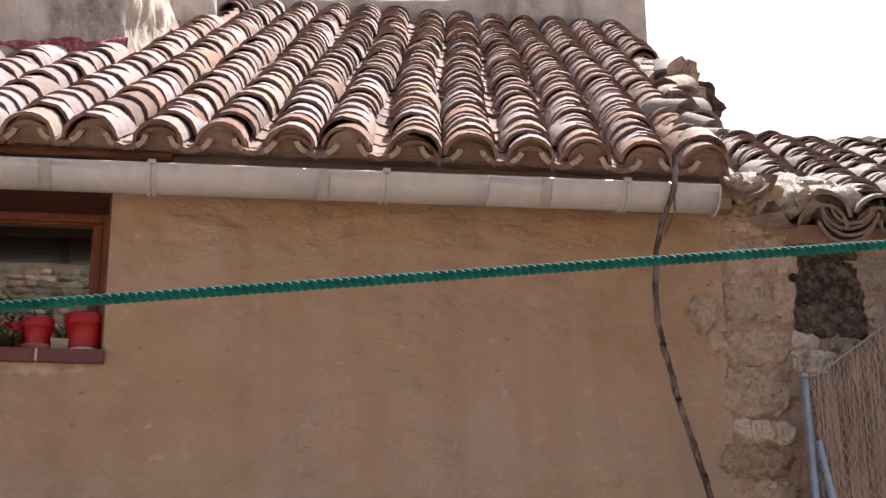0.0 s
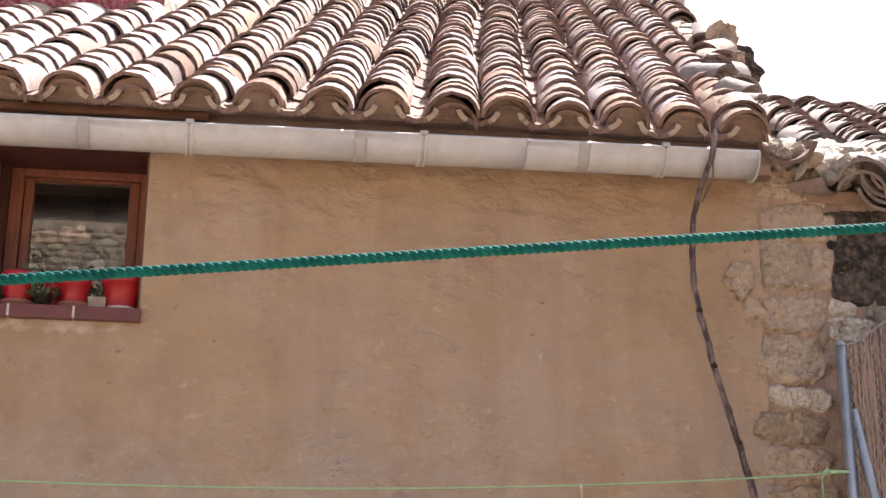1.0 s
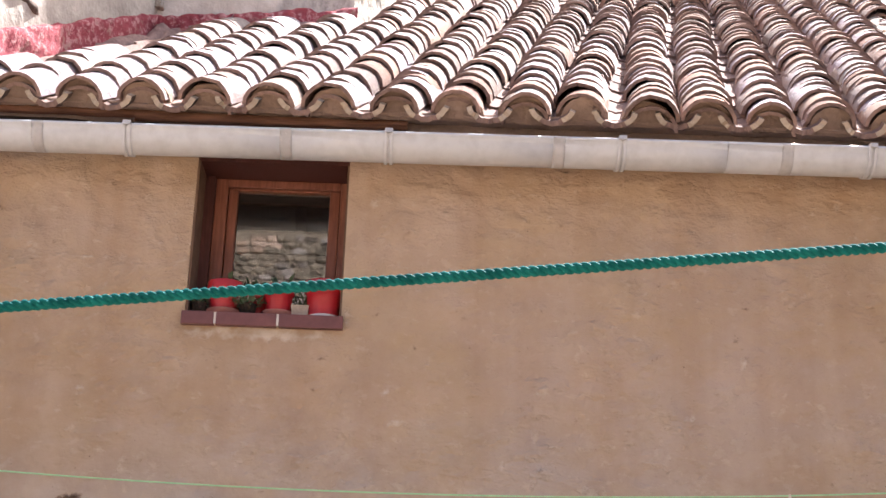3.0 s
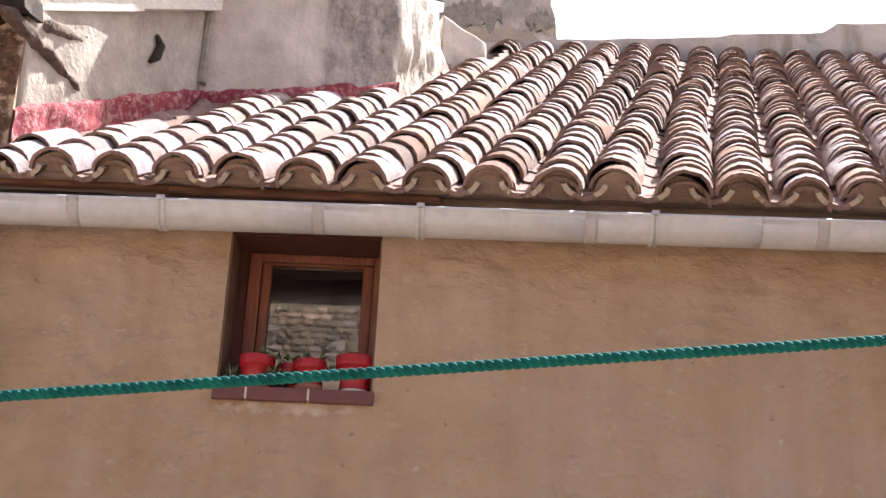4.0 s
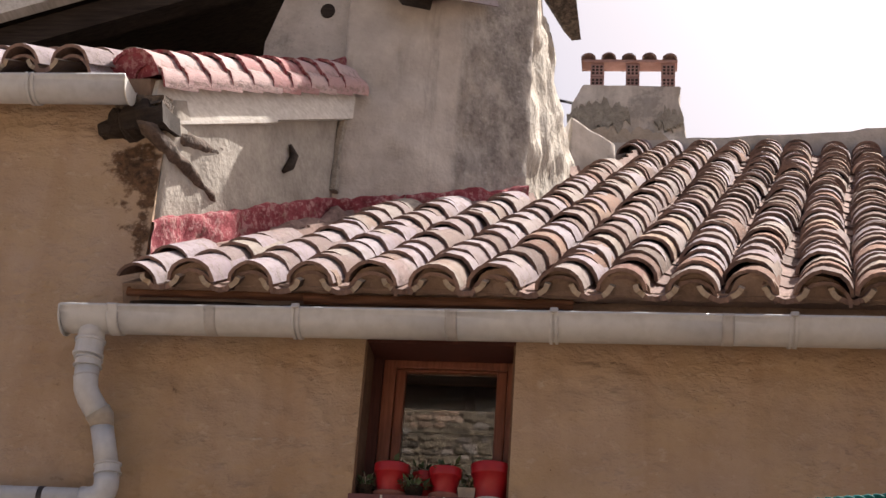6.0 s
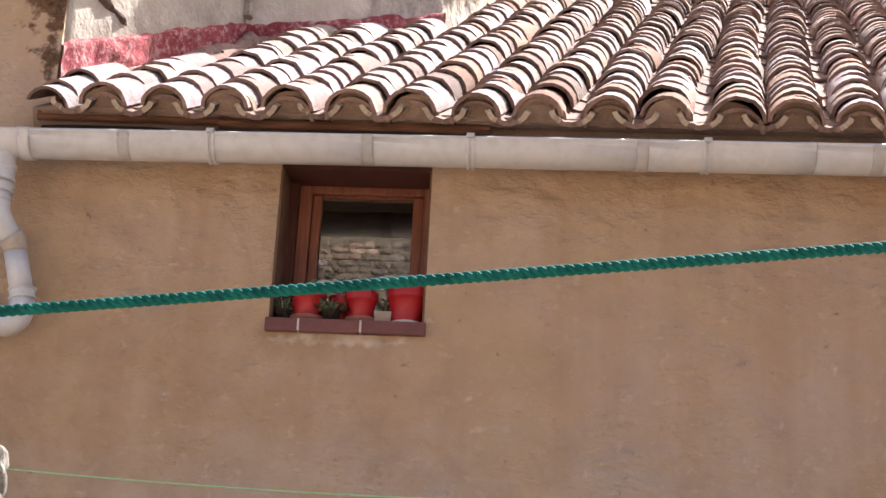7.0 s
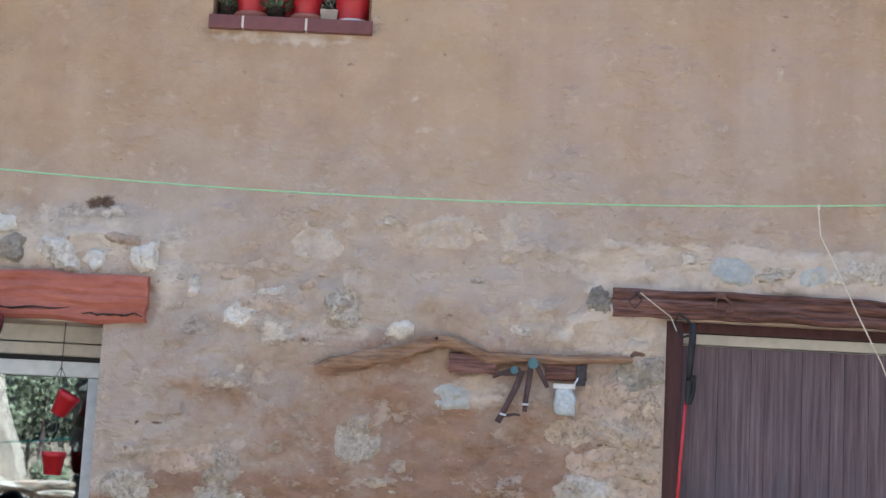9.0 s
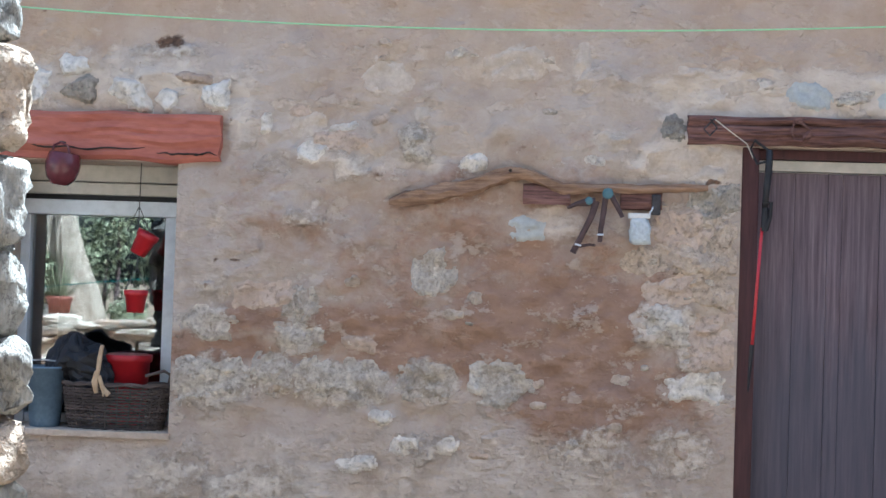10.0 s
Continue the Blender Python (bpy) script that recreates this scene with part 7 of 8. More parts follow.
def clothes_line():
    ob = thing("clothes_line", "thin pale-green clothes line sagging before the wall", "line")

    def at(x):
        return Vector((x, -0.30, 2.504 - 0.0282 * (x + 1.6) + 0.0192 * (x + 1.6) * (x - 0.35)))
    part("cord", tube([at(-4.8 + 7.33 * i / 70) for i in range(71)], 0.0029, 6), LINE, ob)
    e = at(2.53)
    part("knot", tube([e + Vector((-0.10, 0, -0.005)), e + Vector((-0.085, -0.006, 0.004)), e + Vector((-0.07, 0, -0.002)), e + Vector((-0.03, 0.002, 0.002)), e], [0.004, 0.007, 0.006, 0.004, 0.004], 7), LINE, ob, "bright green knot")
    part("tail", tube([e + Vector((-0.09, 0, -0.002)), e + Vector((-0.105, 0, -0.03)), e + Vector((-0.105, 0, -0.09)), e + Vector((-0.10, 0, -0.20))], 0.0024, 6), LINE, ob, "loose green tail")
    st = thing("string", "thin pale string tied to the clothes line", "string")
    a = at(1.556)
    pts = [a, a + Vector((0.012, 0.01, -0.10)), Vector((1.63, -0.27, 2.28)), Vector((1.70, -0.26, 2.14)), Vector((1.785, -0.24, 1.985)), Vector((1.93, -0.15, 1.70)), Vector((2.03, 0.012, 1.45))]
    part("cord", tube(pts, 0.0023, 6), STRING, st)
    part("knot", tube([a + Vector((0, 0, 0.004)), a + Vector((0.002, -0.001, -0.012))], 0.005, 6), STRING, st)


clothes_line()


def vine():
    ob = thing("vine_stem", "bare knotty grey vine stem climbing to the gutter", "vine")
    ctrl = [(2.122, -0.250, 3.90), (2.118, -0.262, 3.82), (2.105, -0.255, 3.74), (2.078, -0.20, 3.66), (2.060, -0.14, 3.56), (2.056, -0.11, 3.42), (2.060, -0.10, 3.28), (2.078, -0.10, 3.17), (2.100, -0.10, 3.08), (2.120, -0.10, 2.98), (2.152, -0.10, 2.86), (2.185, -0.10, 2.74), (2.215, -0.10, 2.62), (2.245, -0.10, 2.50), (2.27, -0.10, 2.30), (2.27, -0.12, 1.8), (2.25, -0.12, 0.9), (2.24, -0.12, 0.0)]
    pts = []
    for a, b in zip(ctrl, ctrl[1:]):
        for i in range(5):
            f = i / 5
            p = Vector(a).lerp(Vector(b), f)
            p += Vector((0.004 * noise.noise(p * 20), 0.004 * noise.noise(p * 20 + Vector((5, 5, 5))), 0))
            pts.append(p)
    rad = [0.0098 + 0.0030 * abs(noise.noise(p * 34)) + 0.0022 * min(1, max(0, (3.4 - p.z) / 0.9)) + 0.0028 * max(0, noise.noise(p * 26)) for p in pts]
    part("stem", tube(pts, rad, 9), BARK, ob)
    for z, x in ((2.985, 2.12), (2.68, 2.20), (3.20, 2.07)):
        bm = bmesh.new()
        bmesh.ops.create_icosphere(bm, subdivisions=2, radius=0.0125)
        lumpy(bm, 0.010, 70, z)
        at = min(pts, key=lambda p: abs(p.z - z))
        part("bud_knot", bm, WOOD_BLACK, ob, "dark pruned knot", m=Matrix.Translation(at + Vector((0, -0.004, 0))))
    part("side_shoot", tube([(2.115, -0.24, 3.74), (2.118, -0.22, 3.68), (2.085, -0.17, 3.60)], 0.0035, 6), BARK, ob, "thin twisted shoot")


vine()


# ---- old tools on the wall between window and door ----
def driftwood():
    ob = thing("driftwood", "bent honey-coloured driftwood branch fixed to the wall", "wood")
    ctrl = [(-0.115, 1.885, .010, .010), (-0.06, 1.897, .026, .020), (0.065, 1.918, .034, .024), (0.20, 1.955, .030, .024), (0.305, 1.995, .028, .024), (0.36, 1.995, .022, .02), (0.43, 1.968, .020, .018), (0.49, 1.945, .022, .018), (0.56, 1.950, .018, .016), (0.75, 1.954, .016, .014), (0.90, 1.960, .014, .012), (1.004, 1.963, .009, .009)]
    bm = bmesh.new()
    rings = []
    for a, b in zip(ctrl, ctrl[1:]):
        for i in range(6):
            f = i / 6
            x, z, h, d = (p + (q - p) * f for p, q in zip(a, b))
            ring = []
            for j in range(10):
                t = 2 * math.pi * j / 10
                o = 1 + 0.40 * noise.noise(Vector((x * 14, j * 0.9, 2))) + 0.22 * noise.noise(Vector((x * 45, j * 1.7, 6)))
                ring.append(bm.verts.new((x, -0.030 + d * math.cos(t) * o, z + h * math.sin(t) * o)))
            rings.append(ring)
    for p, q in zip(rings, rings[1:]):
        for j in range(10):
            bm.faces.new((p[j], p[(j + 1) % 10], q[(j + 1) % 10], q[j]))
    bm.faces.new(rings[0][::-1])
    bm.faces.new(rings[-1])
    part("branch", bm, WOOD_LOG, ob)
    part("nail_hole", lathe([(0.006, 0), (0.005, 0.003)], 8), WOOD_BLACK, ob, m=pose(0.305, -0.056, 2.003, 90))
    part("bracket_block", rough_beam(0.352, 0.515, -0.035, 0.01, 1.893, 1.955, 5.5, 0.008, 10), WOOD_OLD, ob, "dark wooden block behind the branch")
    part("bracket_block", rough_beam(0.690, 0.830, -0.022, 0.01, 1.885, 1.940, 2.5, 0.006, 10), WOOD_OLD, ob, "dark wooden block behind the branch")
    part("spike", box(0.795, 0.825, -0.05, -0.02, 1.865, 1.935, 0.004), IRON, ob, "dark iron wedge")


driftwood()


def pincers():
    ob = thing("pincers", "rusty old iron pincers hanging from the driftwood", "pincers")
    y = -0.062
    part("handle", tube([(0.604, y, 1.905), (0.588, y, 1.85), (0.560, y, 1.79), (0.528, y, 1.725)], [0.012, 0.011, 0.010, 0.011], 8), RUST, ob)
    part("handle", tube([(0.636, y, 1.93), (0.630, y, 1.87), (0.622, y, 1.81), (0.620, y, 1.765)], [0.010, 0.010, 0.009, 0.008], 8), RUST, ob)
    part("jaw", tube([(0.600, y, 1.905), (0.57, y, 1.900), (0.535, y, 1.893), (0.505, y, 1.878)], [0.012, 0.014, 0.008, 0.005], 8), RUST, ob)
    part("jaw", tube([(0.655, y, 1.925), (0.675, y, 1.89), (0.695, y, 1.852)], [0.010, 0.009, 0.007], 8), RUST, ob)
    part("pivot", lathe([(0.019, 0), (0.019, 0.010), (0.012, 0.013)], 16), PIVOT, ob, "bluish round pivot", m=pose(0.642, y - 0.004, 1.932, 90))
    part("pivot", lathe([(0.014, 0), (0.014, 0.010), (0.009, 0.013)], 16), PIVOT, ob, "bluish round pivot", m=pose(0.578, y - 0.002, 1.905, 90))
    for a, b in (((0.540, 1.755), (0.552, 1.750)), ((0.615, 1.79), (0.628, 1.79))):
        part("wire_band", tube([(a[0] - 0.006, y - 0.012, a[1]), (b[0] + 0.004, y - 0.012, b[1])], 0.0035, 6), ALU, ob, "pale wire band")
    part("foot", tube([(0.55, y, 1.748), (0.585, y, 1.755), (0.605, y, 1.752)], [0.006, 0.005, 0.004], 6), RUST, ob)
    part("hook", tube([(0.642, y + 0.012, 1.94), (0.642, -0.03, 1.955), (0.642, -0.02, 1.965)], 0.004, 6), IRON, ob, "iron nail")


pincers()


def small_bag():
    ob = thing("plastic_bag", "cloudy plastic bag with a white folded top hung on the wall", "bag")
    bm = bmesh.new()
    bmesh.ops.create_icosphere(bm, subdivisions=3, radius=1.0)
    for v in bm.verts:
        q = v.co / max(abs(v.co.x), abs(v.co.y), abs(v.co.z)) * 0.75 + v.co * 0.25
        v.co = Vector((0.757 + q.x * (0.036 - 0.004 * q.z), -0.052 + q.y * 0.014, 1.808 + q.z * 0.048))
    lumpy(bm, 0.007, 38, 2)
    part("pouch", bm, CLEAR_BAG, ob, "", True)
    part("fold", box(0.714, 0.790, -0.064, -0.046, 1.850, 1.868, 0.004), WHITE_PLASTIC, ob, "white folded top")
    part("tie", tube([(0.785, -0.055, 1.862), (0.797, -0.05, 1.885), (0.805, -0.04, 1.91)], 0.003, 6), ALU, ob, "wire tie")


small_bag()


def trekking_pole():
    ob = thing("trekking_pole", "red trekking pole with black grip hanging beside the door", "walking pole")
    y = -0.045
    part("shaft", tube([(1.172, y, 1.83), (1.149, y, 1.425)], 0.0058, 10), RED_PAINT, ob, "red shaft", True)
    part("grip", tube([(1.190, y, 2.10), (1.190, y, 2.05), (1.184, y, 1.96), (1.180, y, 1.90)], [0.011, 0.013, 0.012, 0.011], 10), BLACK_PLASTIC, ob, "black grip", True)
    part("collar", tube([(1.172, y - 0.004, 1.915), (1.20, y - 0.004, 1.918), (1.198, y - 0.004, 1.87), (1.182, y, 1.825)], [0.007, 0.007, 0.007, 0.012], 8), BLACK_PLASTIC, ob, "black lock collar")
    part("collar", tube([(1.1815, y, 1.90), (1.179, y, 1.82)], 0.012, 10), BLACK_PLASTIC, ob, "black lock collar")
    part("tip", tube([(1.149, y, 1.43), (1.143, y, 1.33), (1.140, y, 1.27)], [0.0085, 0.006, 0.003], 8), BLACK_PLASTIC, ob, "black tip")
    part("strap", tube([(1.19, y, 2.095), (1.14, y, 2.13), (1.125, y, 2.10), (1.15, y, 2.05), (1.185, y, 2.06)], 0.005, 6), BLACK_PLASTIC, ob, "black wrist strap")
    part("cord", tube([(1.003, -0.05, 2.198), (1.06, -0.052, 2.155), (1.112, -0.05, 2.118), (1.135, y, 2.07)], 0.002, 6), STRING, ob, "white hanging cord")
    part("cord", tube([(0.998, -0.045, 2.20), (0.965, -0.048, 2.165), (0.985, -0.05, 2.142), (1.01, -0.048, 2.17), (0.985, -0.046, 2.2)], 0.003, 6), IRON, ob, "dark looped wire")
    part("nail", tube([(1.0, -0.06, 2.2), (1.0, 0.02, 2.2)], 0.004, 6), IRON, ob, "nail")


trekking_pole()


def mug():
    ob = thing("enamel_pot", "small plum enamel pot hanging from the lintel", "pot", (-1.268, -0.092, 1.905))
    part("body", lathe([(0.028, 0), (0.050, 0.022), (0.060, 0.055), (0.061, 0.075), (0.054, 0.110), (0.050, 0.114), (0.046, 0.110), (0.05, 0.08)], 24), ENAMEL, ob, "", True, m=pose(0, 0, 0, 0, 8, 0))
    part("handle", tube([(-0.03, 0, 0.108), (-0.024, 0, 0.14), (0.0, 0, 0.15), (0.026, 0, 0.137), (0.032, 0, 0.106)], 0.0045, 8), ENAMEL, ob, "loop handle")
    part("nail", tube([(0.0, -0.006, 0.152), (0.0, 0.11, 0.156)], 0.003, 6), IRON, ob)


mug()


# ---- in the lower window ----
LSILL = WIN_LOW[2] + 0.006


def lower_window_things():
    for z, h, r, cut in ((1.675, 0.085, 0.040, 1), (1.465, 0.080, 0.042, 0)):
        ob = thing("hanging_pot", "small red plastic pot hanging on a cord in the window" if not cut else "broken red plastic pot tilted on a cord in the window", "flower pot", (-1.022, 0.06, z), "pots on the cord")
        prof = [(r * 0.7, 0), (r * 0.92, h * 0.75), (r, h * 0.76), (r * 1.02, h), (r * 0.93, h), (r * 0.9, h * 0.8)]
        part("body", lathe(prof, 20), POT_RED, ob, "", True, m=pose(0, 0, 0, 0, 28 if cut else 0, 0))
        part("wire", tube([(-r, 0, h * 0.95), (-r * 0.5, 0, h * 1.5), (0, 0, h * 2.0)], 0.0015, 5), IRON, ob, "thin hanging wire")
        part("wire", tube([(r, 0, h * 0.95), (r * 0.5, 0, h * 1.5), (0, 0, h * 2.0)], 0.0015, 5), IRON, ob, "thin hanging wire")
    c = thing("hanging_string", "thin dark string hanging from the lintel", "string")
    part("cord", tube([(-1.020, 0.06, 2.004), (-1.022, 0.06, 1.84), (-1.022, 0.06, 1.62)], 0.0018, 5), IRON, c)
    b = thing("zinc_bucket", "small blue-grey zinc bucket on the sill", "bucket", (-1.345, 0.085, LSILL))
    part("body", lathe([(0.052, 0), (0.054, 0.004), (0.072, 0.205), (0.077, 0.208), (0.077, 0.216), (0.070, 0.216), (0.066, 0.195)], 24), ZINC, b, "", True)
    part("bail", tube([(-0.064, 0, 0.215), (-0.05, -0.03, 0.235), (0.0, -0.05, 0.240), (0.05, -0.03, 0.235), (0.064, 0, 0.215)], 0.003, 6), STEEL, b, "wire bail")
    r = thing("red_bucket", "red plastic bucket behind the basket", "bucket", (-1.068, 0.155, LSILL))
    part("body", lathe([(0.062, 0), (0.066, 0.004), (0.080, 0.235), (0.087, 0.237), (0.089, 0.262), (0.084, 0.264), (0.078, 0.235)], 28), POT_RED, r, "", True)
    part("lid", lathe([(0.083, 0.256), (0.07, 0.267), (0.0, 0.268)], 24), TERRA, r, "faded pinkish lid")
    # wicker basket of woven rods
    k = thing("wicker_basket", "dark woven willow basket on the window sill", "basket", (-1.085, 0.085, LSILL))
    ax, ay = 0.195, 0.075
    rr = random.Random(2)
    n_st = 26
    for i in range(n_st):
        t = 2 * math.pi * i / n_st
        part("stake", tube([(ax * 0.86 * math.cos(t), ay * 0.86 * math.sin(t), 0.0), (ax * math.cos(t), ay * math.sin(t), 0.155)], 0.0028, 5), WICKER, k)
    for row in range(14):
        z = 0.006 + 0.0105 * row
        f = 0.86 + 0.14 * z / 0.155
        pts = []
        for i in range(4 * n_st + 1):
            t = 2 * math.pi * i / (4 * n_st)
            w = 0.005 * math.cos(n_st * t / 1 * 0.5 * 2 + math.pi * row) + rr.uniform(-0.0008, 0.0008)
            pts.append(((ax * f + w) * math.cos(t), (ay * f + w) * math.sin(t), z + rr.uniform(-0.0015, 0.0015)))
        part("weaver", tube(pts, 0.0046, 5), WICKER, k)
    for off in (0.0, 2.1):
        part("rim", tube([((ax + 0.004) * math.cos(t), (ay + 0.004) * math.sin(t), 0.160 + 0.004 * math.sin(9 * t + off)) for t in [2 * math.pi * i / 60 for i in range(61)]], 0.006, 6), WICKER, k, "plaited rim")
    part("handle", tube([(ax * 0.95, 0, 0.15), (ax * 1.02, -0.02, 0.20), (ax * 0.92, -0.04, 0.215), (ax * 0.6, -0.06, 0.195)], 0.006, 6), WICKER, k, "bent side handle")
    part("base", lathe([(0.01, 0.003), (0.07, 0.004), (0.07, 0.008), (0.01, 0.01)], 20), WICKER, k, m=pose(0, 0, 0) @ Matrix.Diagonal((2.3, 0.9, 1, 1)))
    cl = thing("black_cloth", "crumpled black cloth heaped over the basket", "cloth", (-1.20, 0.100, LSILL + 0.155))
    bm = bmesh.new()
    bmesh.ops.create_icosphere(bm, subdivisions=4, radius=1.0)
    for v in bm.verts:
        v.co = Vector((v.co.x * 0.135, v.co.y * 0.060, v.co.z * 0.105 + 0.050 - 0.35 * v.co.x * 0.135))
    lumpy(bm, 0.045, 13, 5)
    lumpy(bm, 0.012, 45, 8)
    part("fabric", bm, BLACK_PLASTIC, cl, "", False)
    g = thing("carved_wood", "pale forked driftwood stick leaning on the basket", "ornament", (-1.128, 0.0, LSILL + 0.10))
    part("stem", tube([(0.004, 0.012, 0.200), (-0.002, 0.006, 0.150), (-0.004, 0.0, 0.105)], [0.007, 0.009, 0.008], 7), CARVED, g)
    for pts, rad in (([(-0.004, 0, 0.11), (-0.012, -0.004, 0.07), (-0.006, -0.006, 0.030)], [0.010, 0.012, 0.006]), ([(0.0, 0, 0.09), (0.016, -0.004, 0.052), (0.040, -0.006, 0.026)], [0.009, 0.008, 0.010]), ([(0.012, -0.004, 0.06), (0.022, -0.006, 0.036), (0.020, -0.008, 0.018)], [0.006, 0.006, 0.004])):
        bm = tube(pts, rad, 8)
        lumpy(bm, 0.006, 60, pts[2][0])
        part("fork", bm, CARVED, g)


lower_window_things()


# ---- fence at the right, stone pier in the yard ----
def fence():
    ob = thing("reed_fence", "weathered reed screen and wire mesh on galvanised posts", "fence")
    y = -0.23
    part("post", tube([(2.565, y, 0.0), (2.565, y, 3.045)], 0.020, 14), STEEL, ob, "galvanised round post", True)
    part("post_cap", tube([(2.565, y, 3.04), (2.565, y, 3.055)], [0.023, 0.016], 14), STEEL, ob, "post cap")
    part("brace", tube([(2.590, y - 0.01, 2.80), (2.640, y - 0.02, 2.45), (2.75, y - 0.03, 1.7)], 0.017, 12), STEEL, ob, "galvanised brace", True)
    part("post", tube([(4.0, y, 0.0), (4.0, y, 3.9)], 0.020, 12), STEEL, ob, "galvanised round post", True)
    r = random.Random(8)
    verts, faces = [], []

    def stick(a, b, rad):
        a, b = Vector(a), Vector(b)
        k = len(verts)
        for p in (a, b):
            for j in range(5):
                t = 2 * math.pi * j / 5
                verts.append(p + Vector((rad * math.cos(t), rad * math.sin(t), 0)))
        for j in range(5):
            faces.append((k + j, k + (j + 1) % 5, k + 5 + (j + 1) % 5, k + 5 + j))
        faces.append(tuple(range(k + 5, k + 10)))

    def top(x):
        return 3.035 + 0.70 * min(x - 2.60, 0.45) + 0.25 * max(0.0, x - 3.05)
    for i in range(1300):
        x = 2.595 + 1.42 * r.random()
        z1 = top(x) + r.uniform(-0.05, 0.015)
        z = z1
        while z > 0.02:
            L = r.uniform(0.25, 0.9)
            zz = max(0.0, z - L)
            stick((x + r.uniform(-.03, .03), y + r.uniform(-.012, .014), zz), (x + r.uniform(-.03, .03), y + r.uniform(-.012, .014), z), r.uniform(0.0022, 0.0042))
            z = zz - 0.01
    tagged(attach("reeds", mesh_of("reeds", verts, faces, REED), ob, "dry brown reeds"), kind="stuff")
    verts, faces = [], []
    for i in range(120):
        for s in (-1, 1):
            pts = []
            for k in range(60):
                xx, zz = 2.1 + 0.028 * i + s * 0.014 * k, 2.28 + 0.024 * k
                if 2.575 < xx < 3.35 and zz < top(xx) + 0.01:
                    pts.append((xx, y - 0.020 - 0.006 * noise.noise(Vector((xx * 6, 0, zz * 6))), zz))
            for a, b in zip(pts, pts[1:]):
                stick(a, b, 0.0012)
    tagged(attach("wire_mesh", mesh_of("wire_mesh", verts, faces, STEEL), ob, "diamond wire mesh"), kind="stuff")
    edge = [(2.585 + 0.01 * math.sin(i * 1.9), y - 0.022 + 0.01 * math.cos(i * 2.3), 3.02 - 0.02 * i) for i in range(45)]
    part("tie_wire", tube(edge, 0.0012, 5), IRON, ob, "twisted tie wire")
    rail = [(2.57, y, 3.04)] + [(x, y - 0.015, top(x) + 0.004) for x in (2.62, 2.7, 2.8, 2.9, 3.0, 3.1, 3.4, 3.99)]
    part("top_wire", tube(rail, 0.003, 6), STEEL, ob, "top wire")


fence()


def stone_pier():
    ob = thing("stone_pier", "dry-laid pier of weathered grey stones standing in the yard", "pier", (-1.137, -1.553, 0))
    ob.rotation_euler = (0, 0, radians(-47))
    r = random.Random(14)
    rows, z = [], 0.0
    for h in (0.19, 0.16, 0.22, 0.15, 0.20, 0.15):
        rows.append((z, z + h, -0.83 + r.uniform(-0.03, 0.03)))
        z += h
    rows += [(1.07, 1.245, -0.822), (1.25, 1.425, -0.815), (1.435, 1.635, -0.868), (1.645, 1.885, -0.850), (1.895, 2.155, -0.850), (2.165, 2.33, -0.935)]
    for i, (z0, z1, edge) in enumerate(rows):
        right = 0.25 + (edge + 0.851) / 0.682
        joint = r.uniform(-0.10, 0.0)
        for x0, x1 in ((-0.30, joint), (joint + 0.015, right)):
            bm = bmesh.new()
            bmesh.ops.create_cube(bm, size=1.0)
            bmesh.ops.subdivide_edges(bm, edges=bm.edges, cuts=11, use_grid_fill=True)
            for v in bm.verts:
                c = v.co.copy()
                n8 = (abs(2 * c.x) ** 7 + abs(2 * c.y) ** 7 + abs(2 * c.z) ** 7) ** (1 / 7)
                c = c / max(n8, 0.6) * 0.99
                v.co = Vector(((x0 + x1) / 2 + c.x * (x1 - x0), c.y * 0.40, (z0 + z1) / 2 + c.z * (z1 - z0) * 1.02))
            lumpy(bm, 0.030, 7, i)
            for v in bm.verts:      # deep upright weather furrows
                g = noise.noise(Vector((v.co.x * 26, v.co.y * 26, v.co.z * 7 + i)))
                v.co.x -= 0.050 * max(0.0, g) * (1 if v.co.x > (x0 + x1) / 2 else -1)
            lumpy(bm, 0.016, 34, i + 3)
            part("stone", bm, (STONE_TAN if i % 4 == 2 else STONE_PIER), ob, smooth=True)


stone_pier()


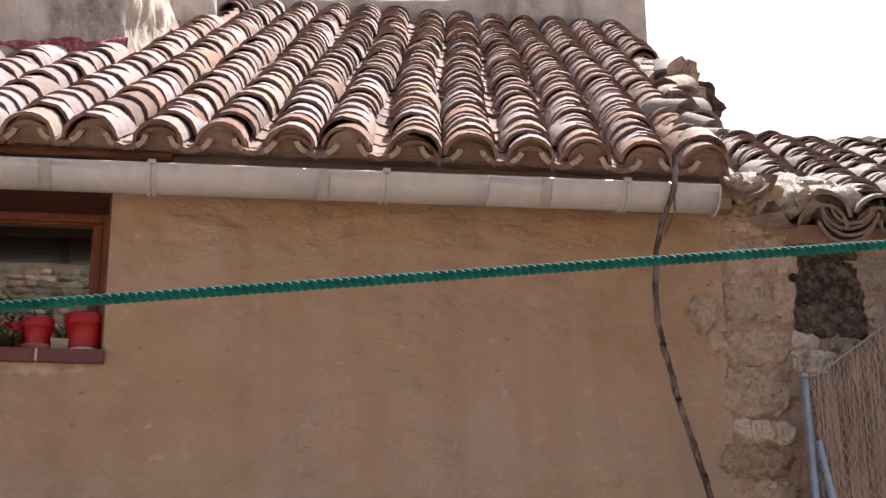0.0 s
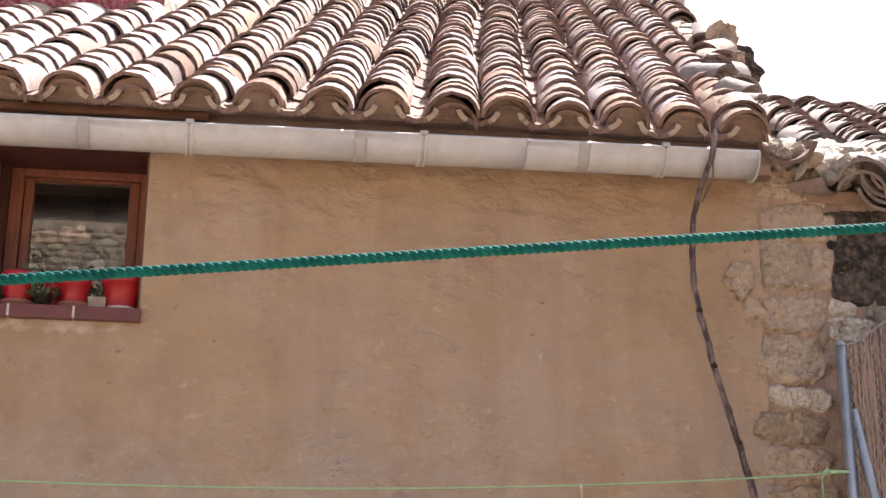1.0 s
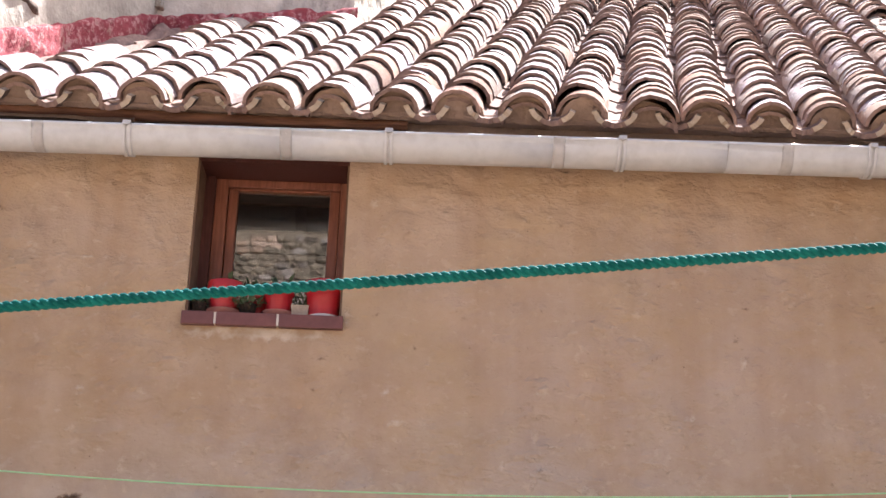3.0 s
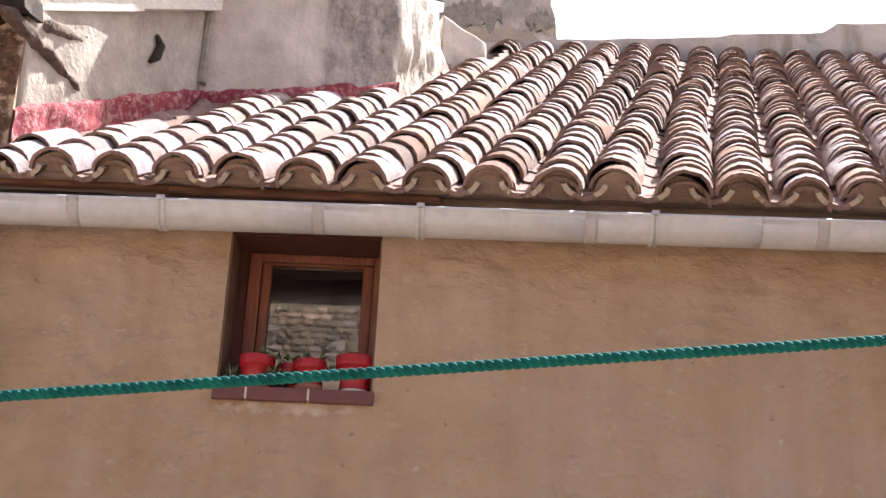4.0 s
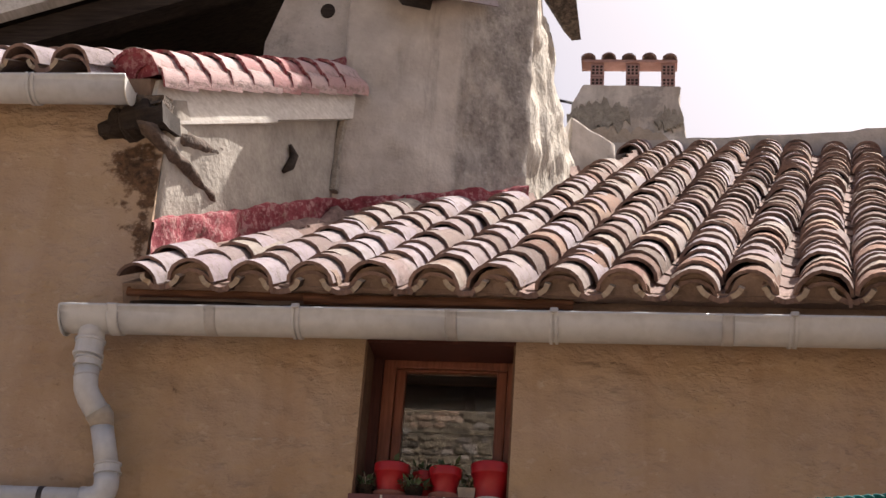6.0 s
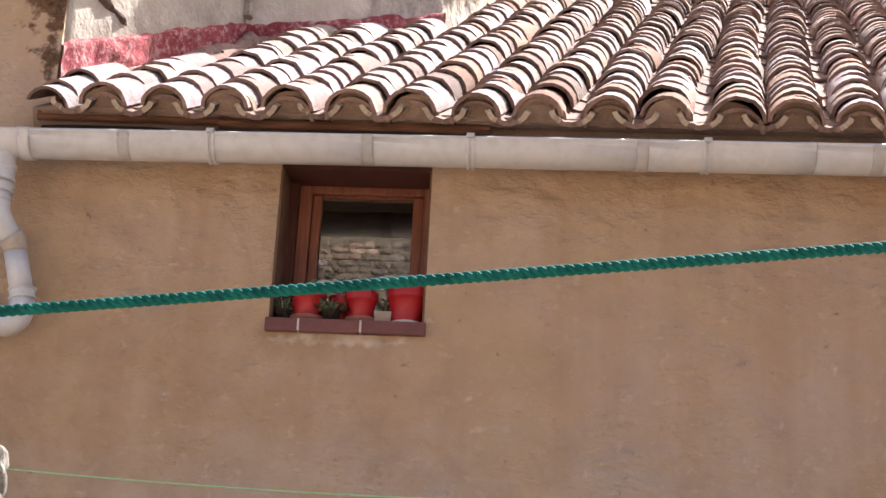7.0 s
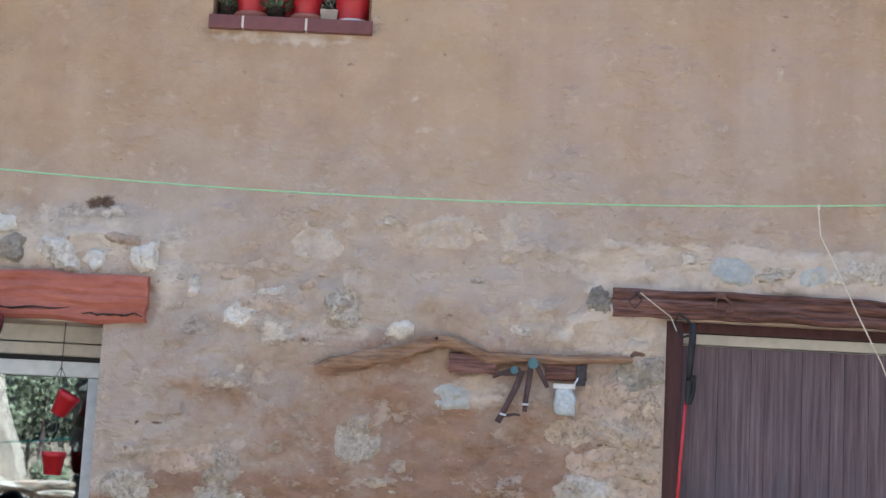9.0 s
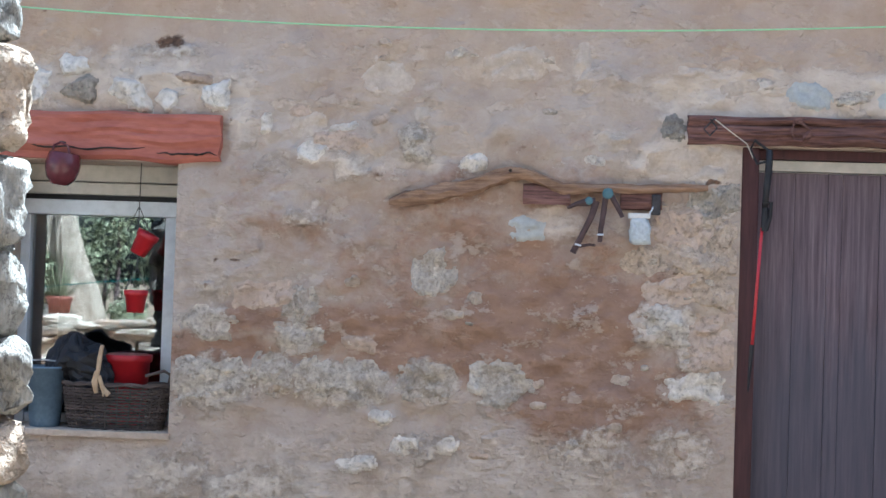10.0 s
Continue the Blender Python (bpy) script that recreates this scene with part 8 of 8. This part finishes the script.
# ---- across the yard, seen only in the window glass ----
def across():
    w = part("wall_opposite", box(-2.35, 5.2, -9.2, -8.8, 0, 6.70), STONE_DARK, None)
    tagged(w, "rough sandstone house wall across the yard", "wall", kind="structure")
    # black beam and soffit paint the shadow band beneath the overhang
    part("eave_beam", box(-2.5, 5.2, -9.2, -8.82, 6.703, 6.90), WOOD_BLACK, w, "eave beam coloured black for the eave's shadow")
    part("soffit", box(-2.5, 5.2, -9.3, -8.69, 6.903, 6.925, 0.004), WOOD_BLACK, w, "boarded soffit coloured black for the eave's shadow")
    part("eave_slab", box(-2.5, 5.2, -9.3, -8.67, 6.928, 7.20, 0.006), WHITEWASH, w, "pale overhanging eave")
    r = random.Random(17)
    z = 5.10
    while z < 6.62:     # thin-bedded rubble in rough courses
        h = r.uniform(0.035, 0.075)
        x = -2.25
        while x < -0.65:
            b = r.uniform(0.06, 0.19)
            part("stone", stone_bm(b * 0.97, h * 1.05, r.uniform(.006, .018), 40 + int(x * 50) + int(z * 90)), r.choice((STONE_DARK, STONE_DARK, STONE_DARK, STONE_BLACK, TILE_GREY)) if z < 6.42 or x > -1.3 else r.choice((MORTAR_BROWN, STONE_DARK, MORTAR_TAN)), w, m=pose(x + b / 2, -8.8, z + h / 2 + r.uniform(-.012, .012), 0, r.uniform(-4, 4), 180))
            x += b
        z += h
    ledge = part("garden_wall", box(-4.7, -2.4, -7.4, -6.6, 0, 1.20), STONE_OCHRE, None)
    tagged(ledge, "low dry-stone garden wall of flat slabs", "wall", kind="structure")
    for i in range(110):
        x, z = r.uniform(-4.5, -2.5), r.uniform(0.3, 1.22)
        part("stone", stone_bm(r.uniform(.22, .5), r.uniform(.05, .10), .06, 140 + i), r.choice((STONE_OCHRE, STONE_PALE, STONE_GREY)), ledge, m=pose(x, -6.6, z, 0, 0, 180))
    back = part("garden_back_wall", box(-2.9, -2.4, -8.4, -7.4, 0, 2.6), STONE_OCHRE, None)
    tagged(back, "stacked sandstone garden wall", "wall", kind="structure")
    for i in range(24):
        part("stone", stone_bm(r.uniform(.2, .4), r.uniform(.07, .13), .05, 240 + i), r.choice((STONE_OCHRE, STONE_PALE)), back, m=pose(r.uniform(-2.85, -2.5), -7.4, 1.0 + 1.5 * r.random(), 0, 0, 180))
    for i, (x, y, h, w0, lean) in enumerate(((-3.14, -6.9, 2.5, 0.17, 14), (-3.46, -7.0, 2.3, 0.09, 8))):
        bm = bmesh.new()
        bmesh.ops.create_icosphere(bm, subdivisions=3, radius=1.0)
        for v in bm.verts:
            v.co = Vector((v.co.x * w0 * (1 - 0.25 * v.co.z), v.co.y * w0, v.co.z * h / 2 + h / 2 - 0.1))
        lumpy(bm, 0.12, 2.2, i)
        lumpy(bm, 0.05, 9, i)
        ob = part("standing_stone", bm, STONE_WORN, None, m=pose(x, y, 0, 0, -lean, 0))
        tagged(ob, "tall whitish standing rock in the garden", "rock", "rocks in the garden")
    pot = thing("terracotta_pot", "terracotta pot with a spiky plant on the garden wall", "flower pot", (-3.62, -6.75, 1.20))
    part("body", lathe([(0.07, 0), (0.10, 0.17), (0.112, 0.18), (0.112, 0.21), (0.095, 0.21), (0.09, 0.17)], 20), TERRA, pot, "", True)
    bm = bmesh.new()
    for i in range(60):
        a, el, L = r.uniform(0, 6.28), r.uniform(0.5, 1.4), r.uniform(0.25, 0.5)
        d = Vector((math.cos(a) * math.cos(el), math.sin(a) * math.cos(el), math.sin(el)))
        s = d.cross(Vector((0, 0, 1))).normalized() * 0.012
        p = Vector((0.05 * math.cos(a), 0.05 * math.sin(a), 0.19))
        bm.faces.new([bm.verts.new(v) for v in (p - s, p + s, p + d * L)])
    part("plant", bm, SHRUB, pot, "spiky green leaves")
    for i, (x, y, z, s) in enumerate(((-3.75, -7.3, 1.7, 0.5), (-3.05, -6.85, 1.25, 0.22), (-3.95, -6.9, 1.5, 0.45), (-4.3, -7.6, 2.0, 0.8), (-3.4, -7.7, 2.1, 0.6), (-2.9, -7.9, 1.7, 0.5), (-3.7, -8.3, 1.8, 0.8))):
        ob = thing("garden_shrub", "loose green garden shrub on the stone wall", "shrub", (x, y, 1.0), "shrubs in the garden")
        bm = bmesh.new()
        for k in range(1100):
            d = Vector((r.gauss(0, 1), r.gauss(0, 1), r.gauss(0, 1))).normalized()
            p = d * s * r.random() ** 0.4 * (0.7 + 0.3 * noise.noise(d * 2.5 + Vector((i, 0, 0)))) + Vector((0, 0, z - 1.0))
            e = Vector((r.gauss(0, 1), r.gauss(0, 1), r.gauss(0, 1))).normalized() * 0.05
            f = e.cross(d).normalized() * 0.018
            bm.faces.new([bm.verts.new(v) for v in (p, p + e * 0.5 + f, p + e, p + e * 0.5 - f)])
        part("foliage", bm, SHRUB, ob, "small green leaves")
        part("stem", tube([(0, 0, -0.02), (0.03, 0, max(0.1, z - 1.0))], [0.03, 0.015], 7), BARK, ob)


across()
